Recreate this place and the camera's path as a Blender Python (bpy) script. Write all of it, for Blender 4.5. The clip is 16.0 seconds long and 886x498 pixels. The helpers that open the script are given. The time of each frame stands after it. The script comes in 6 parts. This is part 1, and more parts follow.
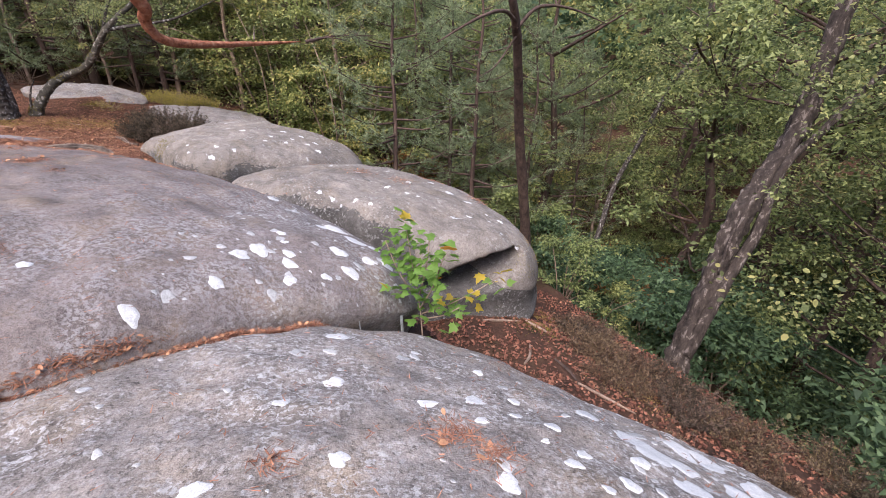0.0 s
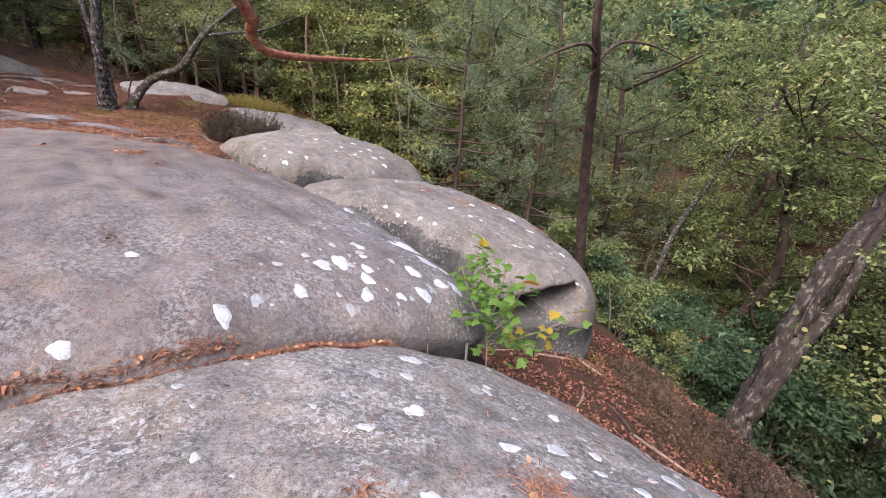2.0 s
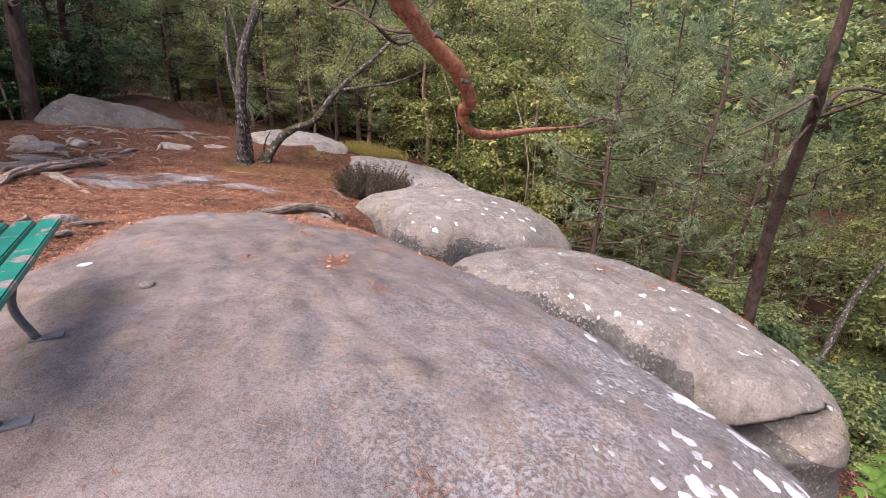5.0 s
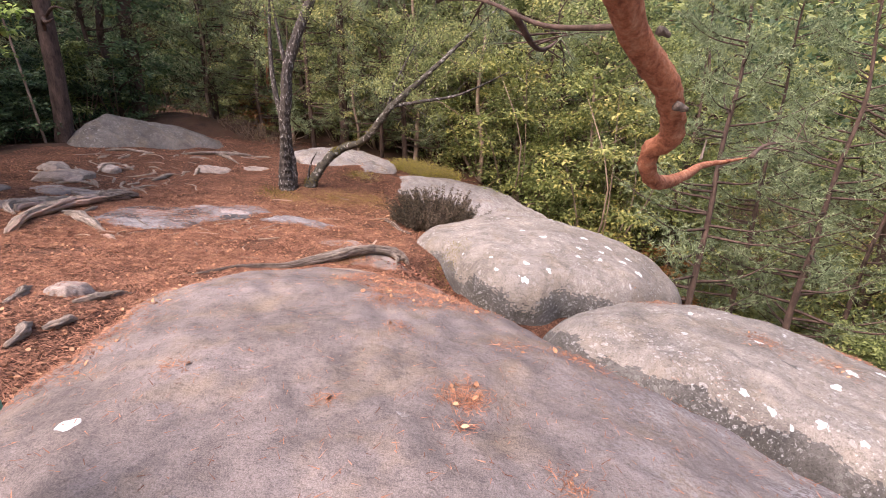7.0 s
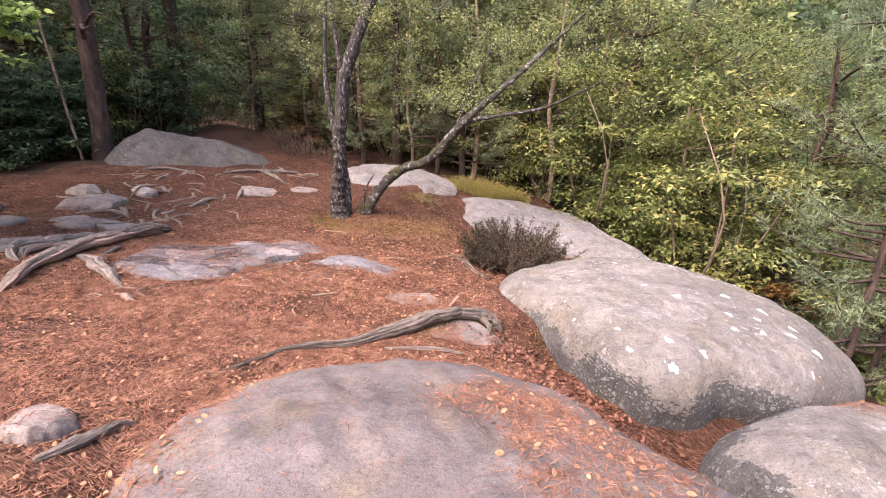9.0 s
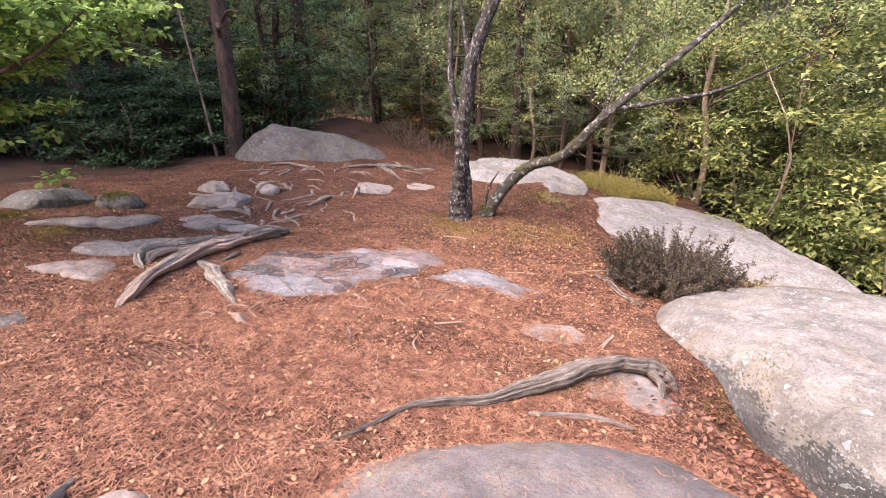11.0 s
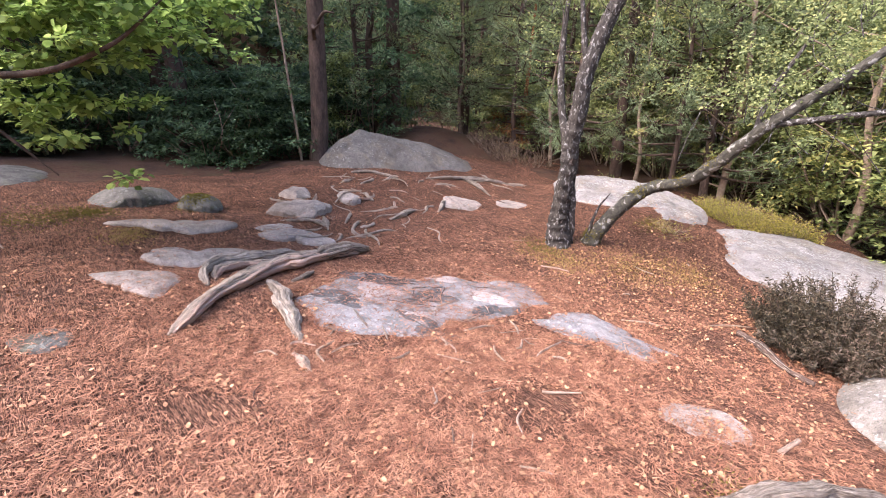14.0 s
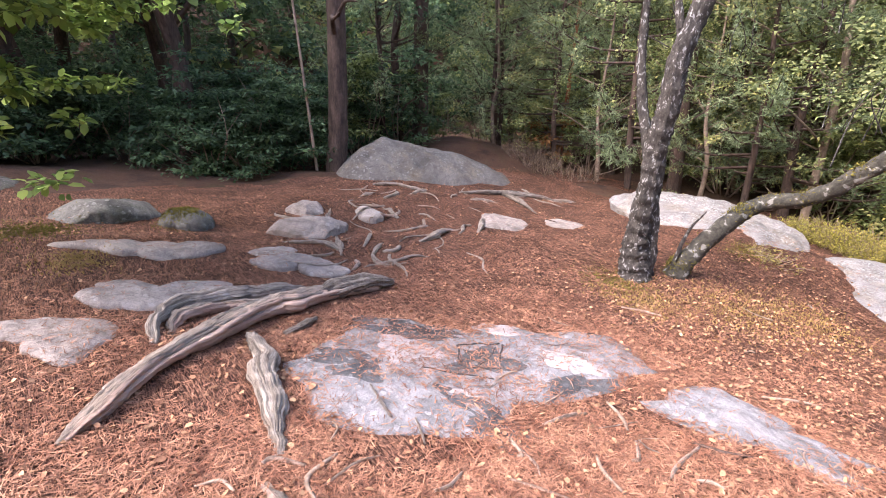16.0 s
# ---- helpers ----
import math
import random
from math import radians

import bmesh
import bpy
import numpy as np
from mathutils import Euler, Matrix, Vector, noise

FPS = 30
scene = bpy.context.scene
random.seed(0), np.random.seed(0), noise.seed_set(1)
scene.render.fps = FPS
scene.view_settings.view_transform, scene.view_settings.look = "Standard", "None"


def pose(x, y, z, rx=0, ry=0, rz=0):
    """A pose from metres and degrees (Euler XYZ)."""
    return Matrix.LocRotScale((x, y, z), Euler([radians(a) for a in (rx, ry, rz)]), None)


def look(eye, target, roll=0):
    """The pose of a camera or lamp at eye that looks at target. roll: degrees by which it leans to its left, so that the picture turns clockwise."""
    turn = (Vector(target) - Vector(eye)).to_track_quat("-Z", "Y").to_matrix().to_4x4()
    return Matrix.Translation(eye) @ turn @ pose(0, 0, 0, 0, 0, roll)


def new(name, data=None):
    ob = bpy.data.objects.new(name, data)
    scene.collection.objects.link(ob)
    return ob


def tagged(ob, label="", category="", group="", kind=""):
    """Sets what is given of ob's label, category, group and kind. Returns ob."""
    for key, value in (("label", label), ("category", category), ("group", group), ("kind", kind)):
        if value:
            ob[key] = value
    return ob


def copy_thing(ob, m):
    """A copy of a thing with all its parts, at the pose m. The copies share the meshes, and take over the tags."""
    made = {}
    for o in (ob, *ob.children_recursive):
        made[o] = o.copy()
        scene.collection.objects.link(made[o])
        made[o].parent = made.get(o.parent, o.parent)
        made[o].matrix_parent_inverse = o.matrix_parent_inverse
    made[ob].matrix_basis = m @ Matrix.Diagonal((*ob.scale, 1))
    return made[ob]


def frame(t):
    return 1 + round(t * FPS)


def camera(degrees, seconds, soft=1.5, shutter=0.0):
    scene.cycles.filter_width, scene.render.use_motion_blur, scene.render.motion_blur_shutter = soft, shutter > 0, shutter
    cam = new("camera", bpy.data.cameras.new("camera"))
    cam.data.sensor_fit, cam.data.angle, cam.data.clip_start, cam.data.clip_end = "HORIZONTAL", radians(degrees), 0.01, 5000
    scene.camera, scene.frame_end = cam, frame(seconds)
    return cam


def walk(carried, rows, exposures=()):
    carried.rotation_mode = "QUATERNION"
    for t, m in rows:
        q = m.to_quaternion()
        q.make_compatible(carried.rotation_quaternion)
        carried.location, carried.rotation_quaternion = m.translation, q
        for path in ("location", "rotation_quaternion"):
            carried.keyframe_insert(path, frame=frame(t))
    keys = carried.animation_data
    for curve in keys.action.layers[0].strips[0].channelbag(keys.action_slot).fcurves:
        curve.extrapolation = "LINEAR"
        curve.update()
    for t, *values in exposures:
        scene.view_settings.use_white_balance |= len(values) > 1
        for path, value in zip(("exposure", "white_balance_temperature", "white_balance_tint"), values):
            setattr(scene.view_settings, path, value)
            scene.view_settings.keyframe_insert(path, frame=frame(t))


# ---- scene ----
cam = camera(88.0, 16.0, soft=0.55)
METRES, EYE, TILT, LEAN, TURN = 9.3, 1.5, -25.0, 0.0, 0.0
ROWS = [
    (0.0, 0.0, 0.0, 0.0, 0.0, 0.0, -0.0),
    (0.5, -0.0029, 0.0011, 0.0025, 1.17, 1.1, -1.52),
    (1.0, -0.005, 0.0026, 0.0037, 1.81, 1.19, -2.53),
    (1.5, -0.0144, 0.0021, 0.0053, 4.74, 1.93, -5.8),
    (2.0, -0.0286, 0.0044, 0.0046, 4.99, 2.19, -6.46),
    (2.5, -0.0531, 0.0046, 0.0102, 6.05, 2.87, -7.42),
    (3.0, -0.0771, 0.0122, 0.0265, 8.24, 3.27, -8.25),
    (3.5, -0.1092, 0.0295, 0.0444, 9.98, 3.2, -8.22),
    (4.0, -0.1421, 0.0384, 0.0548, 11.49, 3.41, -8.09),
    (6.5, -0.3068, 0.1576, 0.1263, 16.12, 4.74, -8.89),
    (7.0, -0.3385, 0.188, 0.1422, 17.2, 4.51, -8.78),
    (7.5, -0.373, 0.215, 0.1614, 18.14, 4.71, -8.95),
    (8.0, -0.4033, 0.2452, 0.1774, 18.88, 4.67, -9.21),
    (8.5, -0.4378, 0.2791, 0.1933, 19.89, 4.71, -9.47),
    (9.0, -0.4754, 0.3097, 0.2066, 21.48, 4.6, -10.27),
    (9.5, -0.5057, 0.3278, 0.2206, 24.31, 4.12, -11.26),
    (10.0, -0.5278, 0.3474, 0.2283, 28.46, 2.77, -12.27),
    (12.5, -0.5932, 0.4033, 0.2447, 39.61, -1.45, -14.52),
    (13.0, -0.6003, 0.4081, 0.2452, 41.51, -2.09, -15.68),
    (13.5, -0.622, 0.4192, 0.2457, 42.43, -1.71, -17.03),
    (14.0, -0.6523, 0.4334, 0.2529, 43.36, -0.49, -17.49),
    (14.5, -0.6859, 0.456, 0.2574, 44.48, -0.01, -17.67),
    (15.0, -0.7193, 0.4748, 0.2605, 45.12, 0.5, -18.05),
    (15.5, -0.7526, 0.4943, 0.2624, 45.65, 0.86, -18.37),
    (16.0, -0.7802, 0.5212, 0.259, 45.98, 0.84, -18.26),
]
walk(cam, [(t, pose(0, 0, EYE, TILT, LEAN, TURN) @ pose(METRES * x, METRES * y, METRES * z, 90 + pitch, roll, yaw)) for t, x, y, z, yaw, pitch, roll in ROWS],
     exposures=[(0.0, 1.72, 6300, 19), (4.0, 1.76, 6400, 20), (6.5, 2.08, 7000, 25), (8.0, 2.17, 6850, 25), (10.0, 2.42, 6700, 24), (12.5, 2.52, 6450, 20), (16.0, 2.78, 6300, 19)])

# ---- light: a bright overcast sky over a clearing ----
SUN_UP, SUN_ROUND = radians(52), radians(204)
world = bpy.data.worlds.new("sky")
scene.world = world
world.use_nodes = True
sky = world.node_tree.nodes.new("ShaderNodeTexSky")
sky.sky_type = "NISHITA"
sky.sun_disc = False
sky.sun_elevation, sky.sun_rotation = SUN_UP, SUN_ROUND
sky.air_density, sky.dust_density, sky.ozone_density = 1.0, 2.5, 1.0
world.node_tree.links.new(sky.outputs["Color"], world.node_tree.nodes["Background"].inputs["Color"])
world.node_tree.nodes["Background"].inputs["Strength"].default_value = 0.11
sun = new("sun", bpy.data.lights.new("sun", "SUN"))
sun.data.energy, sun.data.angle, sun.data.color = 1.5, radians(48), (1.0, 0.95, 0.88)
way = Vector((math.sin(SUN_ROUND) * math.cos(SUN_UP), math.cos(SUN_ROUND) * math.cos(SUN_UP), math.sin(SUN_UP)))
sun.matrix_basis = look(way * 60, (0, 0, 0))


# ---- materials ----
def material(name):
    m = bpy.data.materials.new(name)
    m.use_nodes = True
    return m, m.node_tree.nodes, m.node_tree.links, m.node_tree.nodes["Principled BSDF"]


def noise_node(nodes, links, vector, scale, detail=4.0, rough=0.55, warp=0.0):
    n = nodes.new("ShaderNodeTexNoise")
    n.inputs["Scale"].default_value, n.inputs["Detail"].default_value = scale, detail
    n.inputs["Roughness"].default_value, n.inputs["Distortion"].default_value = rough, warp
    links.new(vector, n.inputs["Vector"])
    return n.outputs["Fac"]


def ramp_node(nodes, links, fac, *stops):
    r = nodes.new("ShaderNodeValToRGB")
    while len(r.color_ramp.elements) < len(stops):
        r.color_ramp.elements.new(0.5)
    for e, (place, colour) in zip(r.color_ramp.elements, stops):
        e.position = place
        e.color = (*colour, 1) if isinstance(colour, tuple) else (colour, colour, colour, 1)
    links.new(fac, r.inputs["Fac"])
    return r.outputs["Color"]


def blend_node(nodes, links, fac, a, b, how="MIX"):
    n = nodes.new("ShaderNodeMix")
    n.data_type, n.blend_type = "RGBA", how
    for value, socket in ((fac, n.inputs[0]), (a, n.inputs[6]), (b, n.inputs[7])):
        if isinstance(value, (int, float)):
            socket.default_value = value
        elif isinstance(value, tuple):
            socket.default_value = (*value, 1)
        else:
            links.new(value, socket)
    return n.outputs[2]


def bump_node(nodes, links, height, strength, distance, below=None):
    b = nodes.new("ShaderNodeBump")
    b.inputs["Strength"].default_value, b.inputs["Distance"].default_value = strength, distance
    links.new(height, b.inputs["Height"])
    if below:
        links.new(below, b.inputs["Normal"])
    return b.outputs["Normal"]


def place_node(nodes):
    return nodes.new("ShaderNodeNewGeometry").outputs["Position"]


def rock_material(name, dark, light, crust, crust_from, tint=(0.30, 0.22, 0.13), band=None, dirty=0.55, speckle=0.6):
    """Weathered sandstone: mottled grey, fine dark grit, pale crusty lichen where crust_from lets it in. band: x at which the crust begins and is full."""
    m, nodes, links, bsdf = material(name)
    p = place_node(nodes)
    broad = noise_node(nodes, links, p, 1.3, 5, 0.6, 0.4)
    base = ramp_node(nodes, links, broad, (0.3, dark), (0.7, light))
    warm = ramp_node(nodes, links, noise_node(nodes, links, p, 2.7, 3, 0.6), (0.5, 0.0), (0.75, 0.45))
    base = blend_node(nodes, links, warm, base, tint)
    dirt = ramp_node(nodes, links, noise_node(nodes, links, p, 5.5, 6, 0.7, 0.6), (0.36, dirty), (0.6, 1.0))
    base = blend_node(nodes, links, 0.85, base, dirt, "MULTIPLY")
    grit = noise_node(nodes, links, p, 170.0, 2, 0.6)
    base = blend_node(nodes, links, 0.4, base, ramp_node(nodes, links, grit, (0.32, 0.2), (0.68, 1.75)), "MULTIPLY")
    pores = noise_node(nodes, links, p, 48.0, 4, 0.7, 0.4)
    base = blend_node(nodes, links, speckle, base, ramp_node(nodes, links, pores, (0.34, 0.3), (0.46, 1.0), (0.7, 1.3)), "MULTIPLY")
    fine = noise_node(nodes, links, p, 40.0, 6, 0.75, 0.3)
    where = noise_node(nodes, links, p, 1.7, 3, 0.6, 0.3)
    mask = blend_node(nodes, links, 1.0, ramp_node(nodes, links, fine, (crust_from, 0.0), (crust_from + 0.05, 1.0)),
                      ramp_node(nodes, links, where, (0.38, 0.1), (0.62, 1.0)), "MULTIPLY")
    spots = nodes.new("ShaderNodeTexVoronoi")
    spots.inputs["Scale"].default_value = 13.0
    wobble = nodes.new("ShaderNodeVectorMath")
    wobble.operation = "MULTIPLY_ADD"
    n3 = nodes.new("ShaderNodeTexNoise")
    n3.inputs["Scale"].default_value = 14.0
    links.new(p, n3.inputs["Vector"])
    links.new(n3.outputs["Color"], wobble.inputs[0])
    wobble.inputs[1].default_value = (0.09, 0.09, 0.09)
    links.new(p, wobble.inputs[2])
    links.new(wobble.outputs[0], spots.inputs["Vector"])
    ring = ramp_node(nodes, links, spots.outputs["Distance"], (0.0, 0.6), (0.17, 0.25), (0.24, 0.75), (0.27, 0.0))
    mask = blend_node(nodes, links, ramp_node(nodes, links, where, (0.4, 0.2), (0.6, 0.9)), mask, ring, "ADD")
    if band:
        split = nodes.new("ShaderNodeSeparateXYZ")
        links.new(p, split.inputs[0])
        reach = nodes.new("ShaderNodeMapRange")
        reach.inputs[1].default_value, reach.inputs[2].default_value = band
        wavy = nodes.new("ShaderNodeMath")
        wavy.operation = "MULTIPLY_ADD"
        links.new(broad, wavy.inputs[0])
        wavy.inputs[1].default_value = 1.6
        links.new(split.outputs[0], wavy.inputs[2])
        links.new(wavy.outputs[0], reach.inputs[0])
        mask = blend_node(nodes, links, 1.0, mask, reach.outputs[0], "MULTIPLY")
    colour = blend_node(nodes, links, mask, base, crust)
    links.new(colour, bsdf.inputs["Base Color"])
    bsdf.inputs["Roughness"].default_value = 0.92
    bsdf.inputs["Specular IOR Level"].default_value = 0.25
    n = bump_node(nodes, links, noise_node(nodes, links, p, 9.0, 8, 0.7), 0.75, 0.03)
    n = bump_node(nodes, links, grit, 0.5, 0.005, n)
    n = bump_node(nodes, links, mask, 0.4, 0.003, n)
    links.new(n, bsdf.inputs["Normal"])
    return m


def mottled(name, a, b, scale, fine=60.0, rough=0.9, relief=0.01, c=None, per="none", stretch=None, sharp=False):
    """A plain natural surface of two or three tones at two scales. per: 'island' or 'object' adds a tone that changes piece by piece."""
    m, nodes, links, bsdf = material(name)
    p = place_node(nodes)
    if stretch:
        scaled = nodes.new("ShaderNodeVectorMath")
        scaled.operation = "MULTIPLY"
        links.new(nodes.new("ShaderNodeTexCoord").outputs["Object"], scaled.inputs[0])
        scaled.inputs[1].default_value = stretch
        p = scaled.outputs[0]
    stops = [(0.32, a), (0.68, b)] if c is None else [(0.28, a), (0.57 if sharp else 0.5, b), (0.60 if sharp else 0.75, c)]
    colour = ramp_node(nodes, links, noise_node(nodes, links, p, scale, 5, 0.65, 0.3), *stops)
    small = noise_node(nodes, links, p, fine, 4, 0.7)
    colour = blend_node(nodes, links, 0.7, colour, ramp_node(nodes, links, small, (0.3, 0.55), (0.7, 1.35)), "MULTIPLY")
    if per == "island":
        shade = nodes.new("ShaderNodeNewGeometry").outputs["Random Per Island"]
        colour = blend_node(nodes, links, 0.8, colour, ramp_node(nodes, links, shade, (0.0, 0.32), (1.0, 1.7)), "MULTIPLY")
    links.new(colour, bsdf.inputs["Base Color"])
    bsdf.inputs["Roughness"].default_value = rough
    bsdf.inputs["Specular IOR Level"].default_value = 0.3
    links.new(bump_node(nodes, links, small, 0.6, relief), bsdf.inputs["Normal"])
    return m


def litter_material(name, dark, mid, light):
    """A mat of fallen needles: crossing fine streaks in many directions over dark mould."""
    m, nodes, links, bsdf = material(name)
    p = place_node(nodes)
    mat_ = None
    for turn, scale in ((0.2, 60.0), (1.25, 52.0), (2.3, 66.0)):
        mapped = nodes.new("ShaderNodeMapping")
        mapped.inputs["Rotation"].default_value = (0, 0, turn)
        mapped.inputs["Scale"].default_value = (0.16, 1.6, 0.5)
        links.new(p, mapped.inputs["Vector"])
        streak = ramp_node(nodes, links, noise_node(nodes, links, mapped.outputs[0], scale, 3, 0.6, 1.5), (0.5, 0.0), (0.68, 1.0))
        mat_ = streak if mat_ is None else blend_node(nodes, links, 1.0, mat_, streak, "LIGHTEN")
    patch = noise_node(nodes, links, p, 2.2, 5, 0.65, 0.4)
    colour = ramp_node(nodes, links, mat_, (0.05, dark), (0.45, mid), (1.0, light))
    colour = blend_node(nodes, links, 0.8, colour, ramp_node(nodes, links, patch, (0.34, 0.5), (0.64, 1.2)), "MULTIPLY")
    links.new(colour, bsdf.inputs["Base Color"])
    bsdf.inputs["Roughness"].default_value = 0.9
    bsdf.inputs["Specular IOR Level"].default_value = 0.2
    links.new(bump_node(nodes, links, mat_, 0.8, 0.012), bsdf.inputs["Normal"])
    return m


def leaf_material(name, *colours, glow=0.35, rough=0.5):
    """Leaves: each its own tone out of the given colours, with drifts of tone through the crown, letting some light through."""
    m, nodes, links, bsdf = material(name)
    shade = nodes.new("ShaderNodeNewGeometry").outputs["Random Per Island"]
    drift = noise_node(nodes, links, place_node(nodes), 0.55, 3, 0.6)
    tree = nodes.new("ShaderNodeObjectInfo").outputs["Random"]
    mixed = nodes.new("ShaderNodeMath")
    mixed.operation = "MULTIPLY_ADD"
    links.new(drift, mixed.inputs[0])
    mixed.inputs[1].default_value = 0.9
    half = nodes.new("ShaderNodeMath")
    half.operation = "MULTIPLY_ADD"
    links.new(shade, half.inputs[0])
    half.inputs[1].default_value, half.inputs[2].default_value = 0.5, -0.32
    links.new(half.outputs[0], mixed.inputs[2])
    last = nodes.new("ShaderNodeMath")
    last.operation = "MULTIPLY_ADD"
    links.new(tree, last.inputs[0])
    last.inputs[1].default_value = 0.3
    links.new(mixed.outputs[0], last.inputs[2])
    stops = [(i / max(1, len(colours) - 1), c) for i, c in enumerate(colours)]
    colour = ramp_node(nodes, links, last.outputs[0], *stops)
    colour = blend_node(nodes, links, 0.85, colour, ramp_node(nodes, links, shade, (0.0, 0.45), (1.0, 1.65)), "MULTIPLY")
    links.new(colour, bsdf.inputs["Base Color"])
    bsdf.inputs["Roughness"].default_value = rough
    bsdf.inputs["Specular IOR Level"].default_value = 0.25
    through_light = nodes.new("ShaderNodeBsdfTranslucent")
    links.new(colour, through_light.inputs["Color"])
    mix = nodes.new("ShaderNodeMixShader")
    mix.inputs[0].default_value = glow
    links.new(bsdf.outputs[0], mix.inputs[1])
    links.new(through_light.outputs[0], mix.inputs[2])
    links.new(mix.outputs[0], nodes["Material Output"].inputs["Surface"])
    return m


def grained(name, dark, mid, light, pink=None, moss=None, around=5.0, along=2.2):
    """Furrowed wood or bark that runs along the limb; pink: the colour of a bare flank on one side; moss: on its upper side."""
    m, nodes, links, bsdf = material(name)
    way_ = nodes.new("ShaderNodeAttribute")
    way_.attribute_name = "grain"
    scaled = nodes.new("ShaderNodeVectorMath")
    scaled.operation = "MULTIPLY"
    links.new(way_.outputs["Vector"], scaled.inputs[0])
    scaled.inputs[1].default_value = (around, around, along)
    lines = noise_node(nodes, links, scaled.outputs[0], 1.0, 9, 0.72, 1.2)
    colour = ramp_node(nodes, links, lines, (0.34, dark), (0.48, mid), (0.66, light))
    p = place_node(nodes)
    blotch = noise_node(nodes, links, p, 9.0, 4, 0.6)
    colour = blend_node(nodes, links, 0.7, colour, ramp_node(nodes, links, blotch, (0.3, 0.55), (0.7, 1.3)), "MULTIPLY")
    split = nodes.new("ShaderNodeSeparateXYZ")
    links.new(way_.outputs["Vector"], split.inputs[0])
    for tone, axis_, sign in ((pink, 0, 1.0), (moss, 1, -1.0)):
        if tone:
            edge_ = nodes.new("ShaderNodeMath")
            edge_.operation = "MULTIPLY_ADD"
            links.new(split.outputs[axis_], edge_.inputs[0])
            edge_.inputs[1].default_value = 0.42 * sign
            links.new(blotch if axis_ else lines, edge_.inputs[2])
            colour = blend_node(nodes, links, ramp_node(nodes, links, edge_.outputs[0], (0.58, 0.0), (0.66, 0.9)), colour, tone)
    links.new(colour, bsdf.inputs["Base Color"])
    bsdf.inputs["Roughness"].default_value = 0.9
    bsdf.inputs["Specular IOR Level"].default_value = 0.25
    n = bump_node(nodes, links, lines, 1.0, 0.03)
    links.new(bump_node(nodes, links, noise_node(nodes, links, p, 120.0, 3, 0.6), 0.4, 0.004, n), bsdf.inputs["Normal"])
    return m


M_ROOT_PINK = grained("furrowed_root_with_bare_flank", (0.12, 0.088, 0.068), (0.36, 0.275, 0.215), (0.54, 0.44, 0.365), pink=(0.56, 0.38, 0.30), along=4.5)
M_ROOT_GREY = grained("furrowed_grey_root", (0.12, 0.09, 0.072), (0.37, 0.30, 0.245), (0.56, 0.475, 0.41), along=4.5)
M_ROOT_DARK = grained("furrowed_old_root", (0.06, 0.046, 0.037), (0.23, 0.182, 0.146), (0.45, 0.375, 0.315), along=4.5)
M_ROCK_WORN = rock_material("worn_sandstone", (0.155, 0.129, 0.117), (0.246, 0.207, 0.192), (0.335, 0.320, 0.312), 0.49, band=(-2.6, -1.2), dirty=0.65, speckle=0.42)
M_ROCK_CRUST = rock_material("crusted_sandstone", (0.208, 0.182, 0.162), (0.344, 0.308, 0.280), (0.480, 0.472, 0.460), 0.52, dirty=0.45, speckle=0.75)
M_ROCK_GREEN = rock_material("algae_sandstone", (0.168, 0.147, 0.128), (0.29, 0.258, 0.228), (0.45, 0.44, 0.42), 0.585, tint=(0.27, 0.215, 0.15), dirty=0.6)
M_ROCK_PALE = rock_material("lichen_sandstone", (0.195, 0.170, 0.156), (0.310, 0.277, 0.260), (0.440, 0.432, 0.420), 0.53)
M_ROCK_FLAT = rock_material("trodden_sandstone", (0.165, 0.153, 0.153), (0.325, 0.302, 0.300), (0.42, 0.39, 0.38), 0.63, tint=(0.33, 0.295, 0.285), dirty=0.45, speckle=0.2)
M_ROCK_HUMP = rock_material("dull_grey_sandstone", (0.110, 0.097, 0.086), (0.195, 0.173, 0.157), (0.33, 0.32, 0.305), 0.64, tint=(0.22, 0.165, 0.10), dirty=0.6, speckle=0.4)
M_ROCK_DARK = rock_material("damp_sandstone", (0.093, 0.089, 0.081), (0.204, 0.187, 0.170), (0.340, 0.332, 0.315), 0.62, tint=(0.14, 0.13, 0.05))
M_ROCK_STONE = rock_material("pinkish_sandstone", (0.245, 0.197, 0.170), (0.430, 0.355, 0.312), (0.480, 0.425, 0.390), 0.62, tint=(0.45, 0.34, 0.285), dirty=0.5, speckle=0.35)
M_LICHEN = mottled("white_lichen", (0.475, 0.484, 0.480), (0.646, 0.646, 0.636), 22.0, 150.0, 0.95, 0.003)
M_LITTER = litter_material("needle_litter", (0.042, 0.019, 0.012), (0.175, 0.078, 0.048), (0.390, 0.205, 0.130))
# humus, set darker so that its colour holds the shade under the trees
M_SOIL = mottled("shade_darkened_woodland_floor", (0.028, 0.016, 0.011), (0.078, 0.038, 0.023), 1.6, 22.0, 0.95, 0.04, c=(0.066, 0.046, 0.022))
M_NEEDLE_DRY = mottled("dry_needles", (0.155, 0.060, 0.034), (0.375, 0.182, 0.108), 8.0, 90.0, 0.7, 0.001, per="island")
M_LEAF_DRY = mottled("fallen_leaves", (0.17, 0.068, 0.038), (0.34, 0.165, 0.088), 9.0, 40.0, 0.7, 0.002, c=(0.50, 0.31, 0.17), per="island")
M_LEAF_OLD = mottled("old_leaves", (0.084, 0.030, 0.020), (0.189, 0.078, 0.048), 9.0, 40.0, 0.75, 0.002, c=(0.312, 0.160, 0.098), per="island")
M_WOOD_GREY = mottled("weathered_root_wood", (0.15, 0.118, 0.095), (0.36, 0.29, 0.24), 11.0, 75.0, 0.85, 0.02, c=(0.50, 0.42, 0.36))
